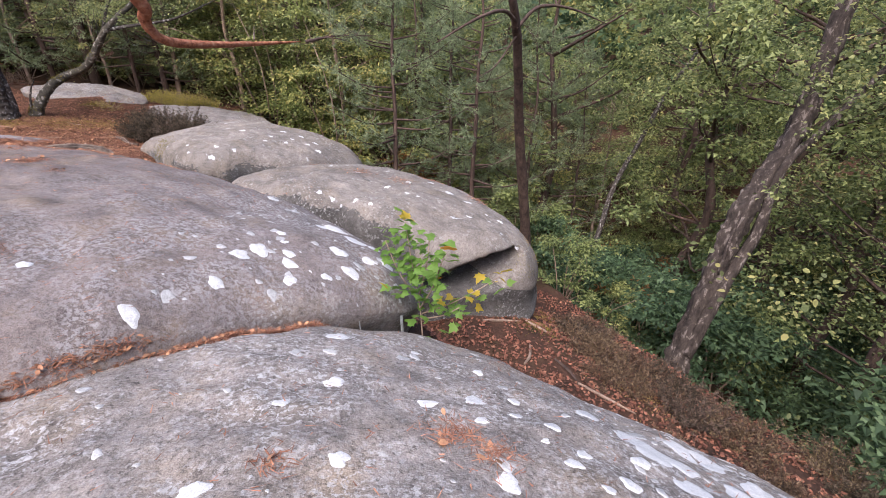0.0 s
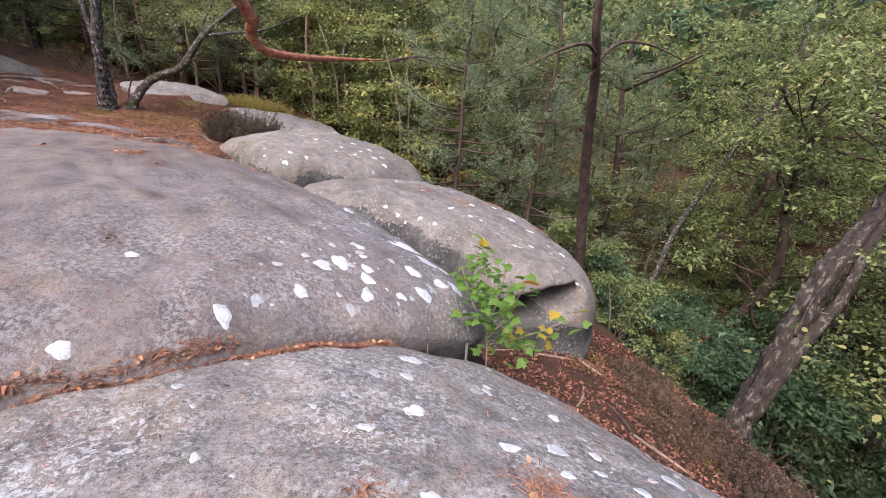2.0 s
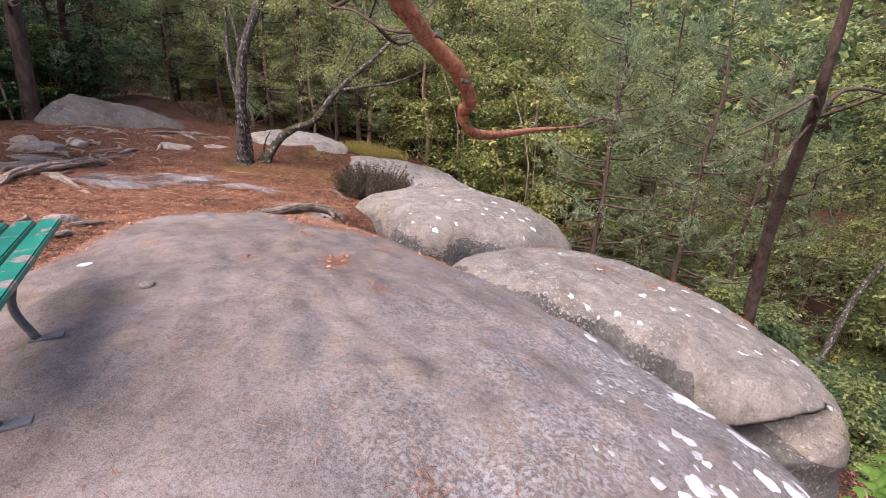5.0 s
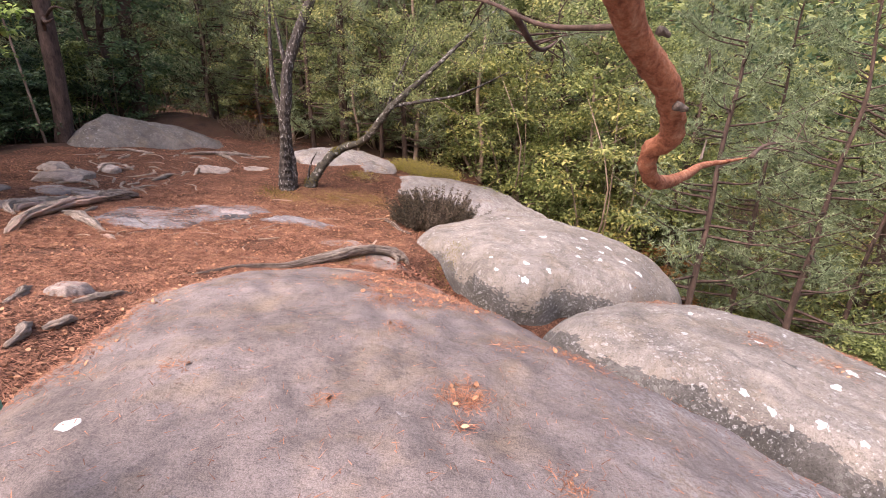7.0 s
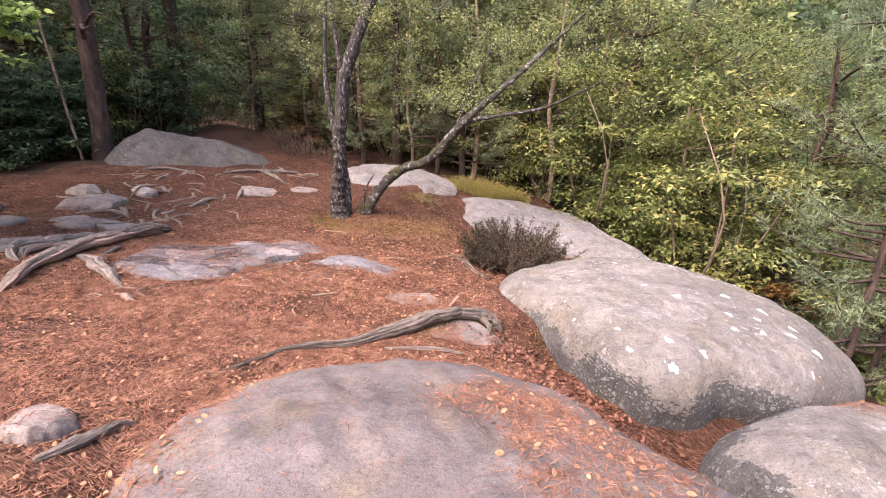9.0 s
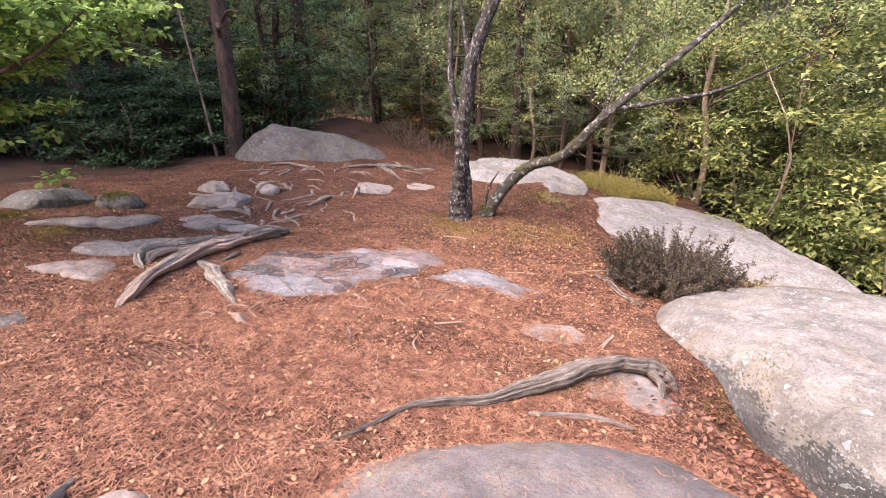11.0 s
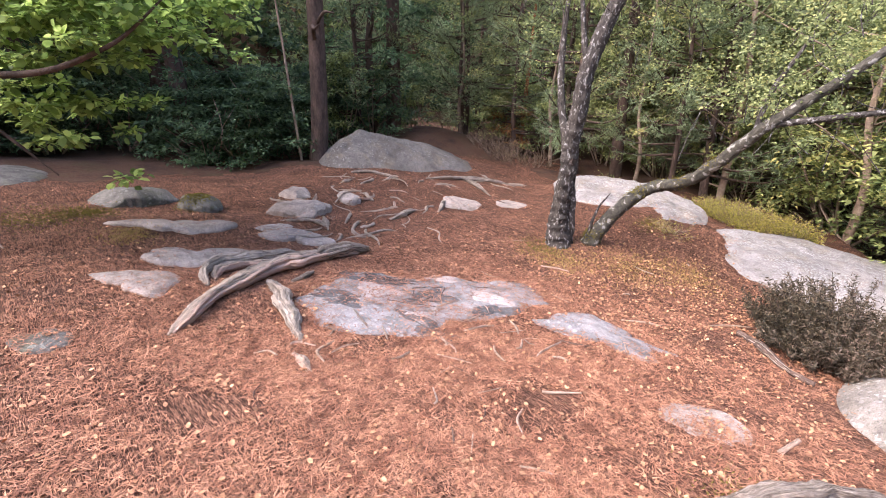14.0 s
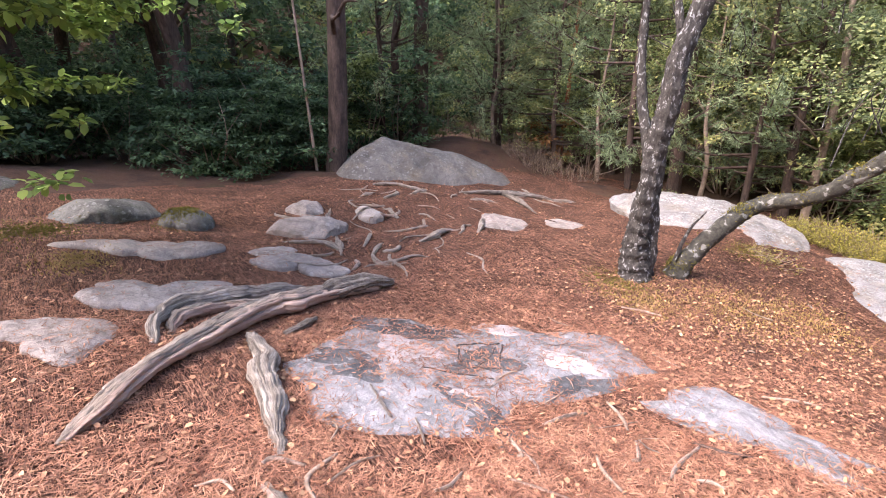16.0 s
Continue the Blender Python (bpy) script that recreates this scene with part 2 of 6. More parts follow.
M_WOOD_OLD = mottled("furrowed_old_wood", (0.05, 0.04, 0.033), (0.17, 0.135, 0.11), 14.0, 70.0, 0.9, 0.03, c=(0.36, 0.30, 0.25))
M_WOOD_PINK = mottled("barked_root_wood", (0.20, 0.12, 0.085), (0.44, 0.29, 0.22), 5.0, 50.0, 0.8, 0.01)
M_TWIG_DARK = mottled("heather_stems", (0.035, 0.026, 0.02), (0.095, 0.07, 0.055), 6.0, 50.0, 0.9, 0.004)
M_TWIG = mottled("dead_twigs", (0.16, 0.11, 0.08), (0.38, 0.28, 0.21), 6.0, 50.0, 0.85, 0.004)
M_PINE_BARK = mottled("pine_bark", (0.043, 0.029, 0.023), (0.137, 0.090, 0.071), 9.0, 34.0, 0.95, 0.03, stretch=(1.0, 1.0, 0.35))
M_PINE_RED = mottled("red_pine_bark", (0.13, 0.042, 0.024), (0.36, 0.135, 0.070), 17.0, 60.0, 0.85, 0.03, c=(0.50, 0.27, 0.17))
M_BIRCH = mottled("old_birch_bark", (0.018, 0.015, 0.013), (0.088, 0.074, 0.064), 24.0, 60.0, 0.9, 0.07, c=(0.31, 0.295, 0.28), stretch=(1.0, 1.0, 0.6), sharp=True)
M_BARK_RUGGED = mottled("rugged_dark_bark", (0.016, 0.013, 0.011), (0.075, 0.058, 0.048), 12.0, 40.0, 0.95, 0.06, c=(0.19, 0.16, 0.14), stretch=(1.0, 1.0, 0.4), sharp=True)
M_BIRCH_MOSS = mottled("mossy_birch_bark", (0.02, 0.018, 0.015), (0.095, 0.085, 0.066), 11.0, 46.0, 0.9, 0.045, c=(0.30, 0.285, 0.255), sharp=True)
M_MOSS = mottled("moss", (0.085, 0.075, 0.014), (0.22, 0.18, 0.035), 10.0, 120.0, 0.95, 0.01)
M_MOSS_DRY = mottled("dry_moss", (0.26, 0.18, 0.05), (0.42, 0.28, 0.10), 6.0, 120.0, 0.95, 0.01)
M_LEAF_BROAD = leaf_material("broad_leaves", (0.088, 0.118, 0.050), (0.170, 0.210, 0.080), (0.265, 0.300, 0.115), (0.440, 0.395, 0.150), glow=0.5)
# deep green leaf whose low tone also stands in for woodland shade
M_LEAF_DARK = leaf_material("shade_toned_leaves", (0.044, 0.080, 0.046), (0.088, 0.142, 0.072), (0.150, 0.210, 0.098), glow=0.5)
M_LEAF_OLIVE = leaf_material("olive_leaves", (0.050, 0.072, 0.030), (0.098, 0.130, 0.050), (0.165, 0.195, 0.074), (0.340, 0.290, 0.110), glow=0.45)
M_LEAF_GOLD = leaf_material("turning_leaves", (0.112, 0.163, 0.058), (0.195, 0.246, 0.084), (0.290, 0.308, 0.108), (0.440, 0.350, 0.120), glow=0.45)
M_LEAF_RUST = leaf_material("rusty_leaves", (0.13, 0.060, 0.028), (0.26, 0.12, 0.045), (0.34, 0.18, 0.07))
M_LEAF_BIRCH = leaf_material("birch_leaves", (0.115, 0.150, 0.064), (0.200, 0.245, 0.098), (0.290, 0.320, 0.135), (0.480, 0.400, 0.150), glow=0.5)
M_NEEDLES = leaf_material("pine_needles", (0.145, 0.195, 0.110), (0.235, 0.292, 0.162), (0.335, 0.375, 0.208), glow=0.5)
M_HEATHER = leaf_material("heather_sprigs", (0.036, 0.034, 0.019), (0.085, 0.066, 0.042), (0.17, 0.115, 0.095), glow=0.25)
M_HEATHER_DRY = leaf_material("dry_heather_sprigs", (0.065, 0.042, 0.028), (0.13, 0.08, 0.052), (0.16, 0.125, 0.065), glow=0.15)
M_BILBERRY = leaf_material("bilberry_leaves", (0.16, 0.155, 0.034), (0.32, 0.28, 0.06), (0.44, 0.33, 0.10), glow=0.35)


# ---- shape helpers ----
def link_mesh(name, verts, faces, mat, parent=None, label="", smooth=False):
    """One mesh object out of vertex rows and faces of one size (arrays) or of any size (a list)."""
    me = bpy.data.meshes.new(name)
    verts = np.asarray(verts, dtype=np.float32)
    if isinstance(faces, np.ndarray):
        k = faces.shape[1]
        me.vertices.add(len(verts))
        me.vertices.foreach_set("co", verts.ravel())
        me.loops.add(faces.size)
        me.loops.foreach_set("vertex_index", faces.astype(np.int32).ravel())
        me.polygons.add(len(faces))
        me.polygons.foreach_set("loop_start", np.arange(0, faces.size, k, dtype=np.int32))
        me.update(calc_edges=True)
    else:
        me.from_pydata(verts.tolist(), [], faces)
    me.validate()
    if smooth:
        me.polygons.foreach_set("use_smooth", np.ones(len(me.polygons), dtype=bool))
    me.materials.append(mat)
    ob = new(name, me)
    if parent:
        ob.parent = parent
    if label:
        ob["label"] = label
    return ob


def thing(name, label, category, at=(0, 0, 0), group="", kind=""):
    ob = new(name)
    ob.location = at
    ob.empty_display_size = 0.1
    return tagged(ob, label, category, group, kind)


WAVES = {}


def wob(x, y, scale, seed, octaves=3):
    """Smooth random relief, about -1 to 1, with features about scale metres across."""
    if seed not in WAVES:
        r = np.random.RandomState(seed)
        WAVES[seed] = [(r.uniform(0, 2 * np.pi), r.uniform(0, 2 * np.pi), 0.75 + 0.5 * r.rand()) for _ in range(24)]
    x, y = np.asarray(x, float), np.asarray(y, float)
    total = np.zeros(np.broadcast(x, y).shape)
    for o in range(octaves):
        k = 2 * np.pi / scale * 2 ** o
        for a, ph, s in WAVES[seed][o * 6:o * 6 + 6]:
            total += np.sin(k * s * (x * np.cos(a) + y * np.sin(a)) + ph) / 3.2 / 2 ** o
    return total


def smooth_line(points, steps):
    """A Catmull-Rom curve through rows of any width."""
    p = np.asarray(points, float)
    p = np.vstack([2 * p[0] - p[1], p, 2 * p[-1] - p[-2]])
    out = []
    for i in range(1, len(p) - 2):
        for s in np.linspace(0, 1, steps, endpoint=False):
            a, b, c, d = p[i - 1:i + 3]
            out.append(0.5 * (2 * b + (c - a) * s + (2 * a - 5 * b + 4 * c - d) * s * s + (3 * b - a - 3 * c + d) * s ** 3))
    out.append(p[-2])
    return np.array(out)


def tube(points, sides=8, steps=5, rough=0.0, seed=0, grooves=0.0):
    """Vertices and quads of a tapered round limb along rows of x, y, z, radius; grooves furrow it along its length."""
    line = smooth_line(points, steps)
    r = np.random.RandomState(seed)
    ctr, rad = line[:, :3], np.maximum(line[:, 3], 0.002)
    way_ = np.gradient(ctr, axis=0)
    way_ /= np.linalg.norm(way_, axis=1)[:, None] + 1e-9
    ref = np.array([0.31, 0.2, 0.93]) if abs(way_[:, 2]).mean() < 0.8 else np.array([0.9, 0.3, 0.1])
    u = np.cross(way_, ref)
    u /= np.linalg.norm(u, axis=1)[:, None] + 1e-9
    v = np.cross(way_, u)
    ang = np.linspace(0, 2 * np.pi, sides, endpoint=False)
    along = np.arange(len(line))[:, None]
    scale = np.ones((len(line), sides))
    if grooves:
        for h, ph in zip((3, 5, 8, 11), r.uniform(0, 6, 4)):
            scale += grooves / 1.5 * np.sin(h * ang[None] + ph + along * 0.12) / (1 + h * 0.12)
    if rough:
        scale += rough * r.uniform(-1, 1, (len(line), sides))
        scale += rough * 0.8 * np.sin(along * 0.9 + r.uniform(0, 6)) * np.sin(ang[None] + r.uniform(0, 6))
    ring = ctr[:, None] + (rad[:, None] * scale)[..., None] * (np.cos(ang)[None, :, None] * u[:, None] + np.sin(ang)[None, :, None] * v[:, None])
    verts = np.vstack([ring.reshape(-1, 3), ctr[:1], ctr[-1:]])
    i = np.arange(len(line) - 1)[:, None] * sides
    j = np.arange(sides)[None]
    k = (j + 1) % sides
    quads = np.stack([i + j, i + k, i + sides + k, i + sides + j], -1).reshape(-1, 4)
    n = len(line) * sides
    last = (len(line) - 1) * sides
    caps = [(n, (q + 1) % sides, q, q) for q in range(sides)] + [(n + 1, last + q, last + (q + 1) % sides, last + q) for q in range(sides)]
    faces = [tuple(f) for f in quads.tolist()] + [c[:3] for c in caps]
    return verts, faces


def grain(points, sides, steps):
    """For each vertex of such a tube: which way it faces round the limb, and its place along it in metres."""
    line = smooth_line(points, steps)
    s = np.concatenate([[0], np.cumsum(np.linalg.norm(np.diff(line[:, :3], axis=0), axis=1))])
    ang = np.linspace(0, 2 * np.pi, sides, endpoint=False)
    ring = np.stack([np.tile(np.cos(ang), (len(line), 1)), np.tile(np.sin(ang), (len(line), 1)), np.repeat(s[:, None], sides, 1)], -1).reshape(-1, 3)
    return np.vstack([ring, [[0, 0, 0], [0, 0, s[-1]]]])


def set_grain(ob, values):
    ob.data.attributes.new("grain", "FLOAT_VECTOR", "POINT").data.foreach_set("vector", np.asarray(values, np.float32).ravel())
    return ob


def join(pieces):
    verts, faces, n = [], [], 0
    for v, f in pieces:
        verts.append(v)
        faces += [tuple(k + n for k in q) for q in f]
        n += len(v)
    return np.vstack(verts), faces


def leaf_quads(places, ways, ups, length, width, droop=0.0, thin=False):
    """A pointed, slightly folded leaf of four corners at each place. Arrays of n rows; length and width: n numbers."""
    w = ways / (np.linalg.norm(ways, axis=1)[:, None] + 1e-9)
    s = np.cross(w, ups)
    s /= np.linalg.norm(s, axis=1)[:, None] + 1e-9
    n = np.cross(s, w)
    L, W = length[:, None], width[:, None]
    a = places
    b = places + w * L * 0.45 + s * W * 0.5 + n * W * 0.12
    c = places + w * L - n * L * droop
    d = places + w * L * 0.45 - s * W * 0.5 + n * W * 0.12
    if thin:
        return np.stack([a - s * W * 0.5, a + s * W * 0.5, c], 1).reshape(-1, 3), np.arange(len(places) * 3).reshape(-1, 3)
    verts = np.stack([a, b, c, d], 1).reshape(-1, 3)
    return verts, np.arange(len(places) * 4).reshape(-1, 4)


def leaf_ovals(places, ways, ups, length, width, droop=0.1):
    """A rounded, folded leaf of six corners at each place."""
    w = ways / (np.linalg.norm(ways, axis=1)[:, None] + 1e-9)
    s = np.cross(w, ups)
    s /= np.linalg.norm(s, axis=1)[:, None] + 1e-9
    n = np.cross(s, w)
    L, W = length[:, None], width[:, None]
    rim_ = [places]
    for f, g in ((0.25, 0.42), (0.68, 0.44)):
        rim_.append(places + w * L * f + s * W * g + n * W * 0.12 - n * L * droop * f * f)
    rim_.append(places + w * L - n * L * droop)
    for f, g in ((0.68, 0.44), (0.25, 0.42)):
        rim_.append(places + w * L * f - s * W * g + n * W * 0.12 - n * L * droop * f * f)
    return np.stack(rim_, 1).reshape(-1, 3), np.arange(len(places) * 6).reshape(-1, 6)


def spray(rng, clumps, per, size, flat=0.6, shell=0.5, thin=False, oval=False):
    """Leaves through clumps (rows of x, y, z, radius, height), turned mostly outwards and flat."""
    c = np.repeat(np.asarray(clumps, float), per, axis=0)
    n = len(c)
    d = rng.normal(size=(n, 3))
    d /= np.linalg.norm(d, axis=1)[:, None]
    r = (shell + (1 - shell) * rng.rand(n)) * rng.uniform(0.55, 1.08, n)
    p = c[:, :3] + d * r[:, None] * np.stack([c[:, 3], c[:, 3], c[:, 4]], 1)
    ways = d * [1, 1, 0.4] + rng.normal(size=(n, 3)) * 0.7 * [1, 1, 0.6] - [0, 0, 0.15]
    ups = np.array([0, 0, 1.0]) * flat + rng.normal(size=(n, 3)) * (1 - flat)
    L = size * rng.uniform(0.65, 1.3, n)
    if oval:
        return leaf_ovals(p, ways, ups, L, L * rng.uniform(0.6, 0.8, n))
    return leaf_quads(p, ways, ups, L, L * rng.uniform(0.5, 0.75, n), 0.12, thin)


def needle_tufts(rng, tips, ways, blades, length, width):
    """Brushes of pine needles at the ends of twigs."""
    t = np.repeat(tips, blades, axis=0)
    n = len(t)
    d = np.repeat(ways, blades, axis=0) * 0.6 + rng.normal(size=(n, 3)) * 0.65
    start = t - np.repeat(ways, blades, axis=0) * rng.uniform(0, length * 1.3, n)[:, None]
    L = length * rng.uniform(0.7, 1.2, n)
    return leaf_quads(start, d, rng.normal(size=(n, 3)), L, np.full(n, width), 0.1, True)


# ---- the lie of the land ----
EDGE_Y = [-40, -10, 0, 2, 4, 6, 8, 10, 12, 14, 16, 20, 30, 60]
EDGE_X = [1.0, 0.0, -0.5, -0.8, -1.0, -2.2, -3.0, -3.6, -4.4, -5.5, -6.8, -8.5, -10, -10]
FALL_E = [-1, 0, 1.6, 2.6, 3.3, 5.5, 6.7, 10, 14, 20, 30, 45, 75]
FALL_Z = [0, 0, -1.6, -1.86, -2.03, -2.6, -4.0, -5.5, -6.5, -7.5, -8, -6, -4]


GAPS = [(-5.1, 8.0, -3.8, 6.75, 0.42, 0.42), (-3.7, 6.6, -0.6, 5.0, 0.5, 0.75), (-3.75, 7.35, -1.9, 8.9, 0.35, 0.5)]


def land(x, y):
    """Height of the ground at x, y (arrays): a gently tilted top, its edge, the valley and the hills round it."""
    x, y = np.asarray(x, float), np.asarray(y, float)
    edge = np.interp(y, EDGE_Y, EDGE_X)
    e = x - edge
    px, py = np.clip(np.minimum(x, edge), -20, 20) + 9, np.clip(y, -6, 20) - 8
    z = -0.036 - 0.1019 * px - 0.0923 * py - 0.0028 * px ** 2 - 0.0036 * px * py + 0.0049 * py ** 2
    z = z - 0.17 * np.exp(-((x + 6.6) ** 2 + (y - 10.6) ** 2) / 3.0) + 0.2 * np.exp(-((x + 6.7) ** 2 + (y - 3.7) ** 2) / 1.6)
    z = z + 0.24 * np.exp(-((x + 14.6) ** 2 + (y - 10.6) ** 2) / 5.0) + 0.3 * np.exp(-((x + 9.6) ** 2 + (y - 13.0) ** 2) / 2.6)
    z = z + 0.75 * np.exp(-((x + 16.6) ** 2 + (y - 14.2) ** 2) / 4.5)
    z = z + 0.3 * np.exp(-((x - 1.0) ** 2 + (y - 5.45) ** 2) / 0.9)
    for ax, ay, bx, by, wide, deep in GAPS:
        s = np.clip(((x - ax) * (bx - ax) + (y - ay) * (by - ay)) / ((bx - ax) ** 2 + (by - ay) ** 2), 0, 1)
        z = z - deep * np.exp(-((x - ax - s * (bx - ax)) ** 2 + (y - ay - s * (by - ay)) ** 2) / wide ** 2)
    z = z + np.interp(e, FALL_E, FALL_Z)
    far = np.hypot(x + 8, y - 8)
    z = z + 0.5 * np.maximum(0, far - 19)
    near = np.clip((far - 6) / 20, 0, 1)
    return z + wob(x, y, 2.3, 5) * 0.035 + wob(x, y, 9.0, 6) * 0.35 * near


class Rock:
    """A bedrock dome: outline in plan (angle and reach from its middle), a curved top, rounded rim, steep flank down to base."""
    def __init__(self, middle, outline, top, rim, power, base, bumps=0.03, seed=1, tuck=0.12, ragged=0.0, round_=49):
        self.ragged = ragged
        self.middle, self.top, self.rim, self.power, self.base = middle, top, rim, power, base
        self.bumps, self.seed, self.tuck = bumps, seed, tuck
        rel = np.array(outline, float) - middle
        ang = np.arctan2(rel[:, 1], rel[:, 0])
        o = np.argsort(ang)
        ang, reach = ang[o], np.hypot(rel[:, 0], rel[:, 1])[o]
        a3 = np.concatenate([ang - 2 * np.pi, ang, ang + 2 * np.pi])
        r3 = np.concatenate([reach] * 3)
        fine = np.linspace(-np.pi, np.pi, 721)
        value = np.interp(fine, a3, r3)
        k = np.hanning(round_)
        value = np.convolve(np.concatenate([value[-49:-1], value, value[1:49]]), k / k.sum(), "same")[48:-48]
        self.ang, self.reach = fine, value

    def size(self, th):
        th = (th + np.pi) % (2 * np.pi) - np.pi
        return np.interp(th, self.ang, self.reach) * (1 + 0.012 * np.sin(7 * th + self.seed) + 0.008 * np.sin(17 * th + 2 * self.seed) + self.ragged * (np.sin(5 * th + self.seed) * 0.6 + np.sin(11 * th + 3 * self.seed) * 0.5 + np.sin(23 * th + self.seed) * 0.35 + np.sin(41 * th) * 0.2))

    def crown(self, u, v, r):
        a, b, c, d, e, f = self.top
        z = a + b * u + c * v + d * u * u + e * u * v + f * v * v
        z = z - self.rim * (1 - np.sqrt(np.clip(1 - np.clip(r, 0, 1) ** self.power, 0, 1)))
        return z + self.bumps * (wob(u, v, 1.1, self.seed + 50) + 0.35 * wob(u, v, 0.33, self.seed + 80, 2))

    def height(self, x, y):
        """Top surface at x, y; far below outside the outline."""
        u, v = np.asarray(x, float) - self.middle[0], np.asarray(y, float) - self.middle[1]
        r = np.hypot(u, v) / self.size(np.arctan2(v, u))
        return np.where(r < 0.995, self.crown(u, v, r), -99.0)

    def mesh(self, name, mat, label, category="boulder", turns=240, rings=80, flank=14, kind="", shape=None):
        th = np.linspace(0, 2 * np.pi, turns, endpoint=False)
        s = np.linspace(0, 1, rings)[1:]
        r = 1 - (1 - s) ** 1.9
        R, A = np.meshgrid(r, th, indexing="ij")
        reach = self.size(A) * R
        u, v = reach * np.cos(A), reach * np.sin(A)
        z = self.crown(u, v, R)
        low = z[-1]
        f = np.linspace(0, 1, flank)[1:, None]
        zf = low[None] + (np.minimum(self.base, low - 0.05)[None] - low[None]) * f
        push = 1 - self.tuck * np.sin(f * np.pi * 0.5) + 0.025 * wob(A[:1] * 2.0 + f * 1.5, zf * 1.2, 1.3, self.seed + 20)* np.sin(f * np.pi)
        uf, vf = u[-1][None] * push, v[-1][None] * push
        P = np.stack([np.vstack([u, uf]), np.vstack([v, vf]), np.vstack([z, zf])], -1)
        if shape:
            P = shape(P + [*self.middle, 0]) - [*self.middle, 0]
        rows = P.shape[0]
        top = np.array([[0, 0, float(self.crown(np.array(0.0), np.array(0.0), np.array(0.0)))]])
        verts = np.vstack([P.reshape(-1, 3), top])
        i = np.arange(rows - 1)[:, None] * turns
        j = np.arange(turns)[None]
        k = (j + 1) % turns
        faces = [tuple(q) for q in np.stack([i + j, i + turns + j, i + turns + k, i + k], -1).reshape(-1, 4).tolist()]
        faces += [(len(verts) - 1, q, (q + 1) % turns) for q in range(turns)]
        ob = link_mesh(name, verts, faces, mat, smooth=True)
        ob.location = (*self.middle, 0)
        return tagged(ob, label, category, kind=kind)


ROCKS = {}
ROCKS["ledge"] = Rock((-0.2, 1.0), [(-1.6, 1.72), (-1.2, 2.12), (-0.85, 2.52), (-0.45, 2.82), (0.1, 2.92), (0.62, 2.8), (0.86, 2.5), (1.25, 2.33), (1.75, 2.15), (2.3, 1.75), (2.75, 0.6), (2.2, -1.6), (0, -2.3), (-2, -2), (-2.9, -0.5), (-2.8, 0.7), (-2.1, 1.35)],
                      (0.197, -0.133, -0.232, -0.075, -0.105, -0.078), 0.16, 12, -2.7, 0.022, 3)
ROCKS["dome"] = Rock((-3.9, 3.7), [(-1.85, 1.5), (-1.54, 1.7), (-1.18, 2.1), (-0.8, 2.55), (-0.3, 2.85), (-0.05, 3.3), (-0.3, 3.75), (-0.85, 4.4), (-1.5, 4.95), (-2.2, 5.4), (-2.9, 5.68), (-3.6, 5.95), (-4.2, 6.4), (-4.7, 6.72), (-5.3, 7.0), (-6.05, 6.62), (-6.8, 5.75), (-7.0, 4.9), (-6.6, 4.3), (-6.2, 3.7), (-6.1, 2.8), (-6.3, 1.5), (-5.5, 0.2), (-4, -0.3), (-2.9, 0.4)],
                     (0.57, -0.055, -0.115, -0.050, -0.056, -0.060), 0.34, 9, -1.7, 0.022, 7)
ROCKS["cave"] = Rock((-1.2, 6.9), [(-3.72, 7.05), (-3.4, 7.75), (-2.6, 8.4), (-1.9, 8.75), (-0.8, 8.6), (0.4, 7.9), (1.25, 7.2), (1.55, 6.4), (1.25, 5.75), (0.55, 5.52), (-0.3, 5.55), (-1.3, 5.84), (-2.2, 6.18), (-3, 6.55)],
                     (-0.53, -0.13, -0.03, -0.055, 0, -0.05), 0.62, 8, -3.2, 0.025, 11, tuck=0.05)
ROCKS["hump"] = Rock((-4.2, 8.9), [(-6.2, 9.3), (-5.35, 8.45), (-4.8, 7.95), (-4.5, 7.62), (-4.15, 7.45), (-3.75, 7.6), (-3.35, 8.0), (-2.35, 8.75), (-1.7, 9.4), (-1.8, 10.3), (-3.0, 11.0), (-4.3, 11.1), (-5.4, 10.7), (-6.3, 10.1)],
                     (-0.16, -0.05, 0.02, -0.10, 0.02, -0.06), 0.42, 9, -2.2, 0.025, 17)
ROCKS["slab_far"] = Rock((-6.4, 13.2), [(-8.7, 12.7), (-8.3, 14.1), (-7.5, 14.7), (-6.4, 14.7), (-5.1, 13.6), (-3.75, 12.1), (-4.1, 11.4), (-4.9, 11.6), (-6.0, 12.0), (-7.4, 12.0)],
                         (-0.50, -0.13, 0.03, -0.012, 0, -0.05), 0.14, 5, -2.5, 0.02, 23)
ROCKS["slab_birch"] = Rock((-10.2, 13.3), [(-11.5, 13.2), (-11.2, 14.2), (-10.1, 14.8), (-8.8, 14.2), (-8.45, 13.1), (-9.0, 12.5), (-10.1, 12.5), (-11.0, 12.75)],
                           (0.16, -0.14, 0.09, -0.035, 0, -0.05), 0.14, 2.4, -0.9, 0.035, 29)
ROCKS["outcrop"] = Rock((-15.0, 10.65), [(-15.15, 9.5), (-14.6, 9.42), (-14.25, 9.75), (-13.95, 10.3), (-13.65, 11.2), (-13.35, 12.1), (-13.3, 12.9), (-13.9, 13.5), (-15.0, 13.2), (-15.8, 12.0), (-16.0, 10.9), (-15.7, 9.9)],
                        (1.22, -0.10, -0.02, 0, 0, 0), 1.1, 1.15, -0.2, 0.03, 31, tuck=-0.03)


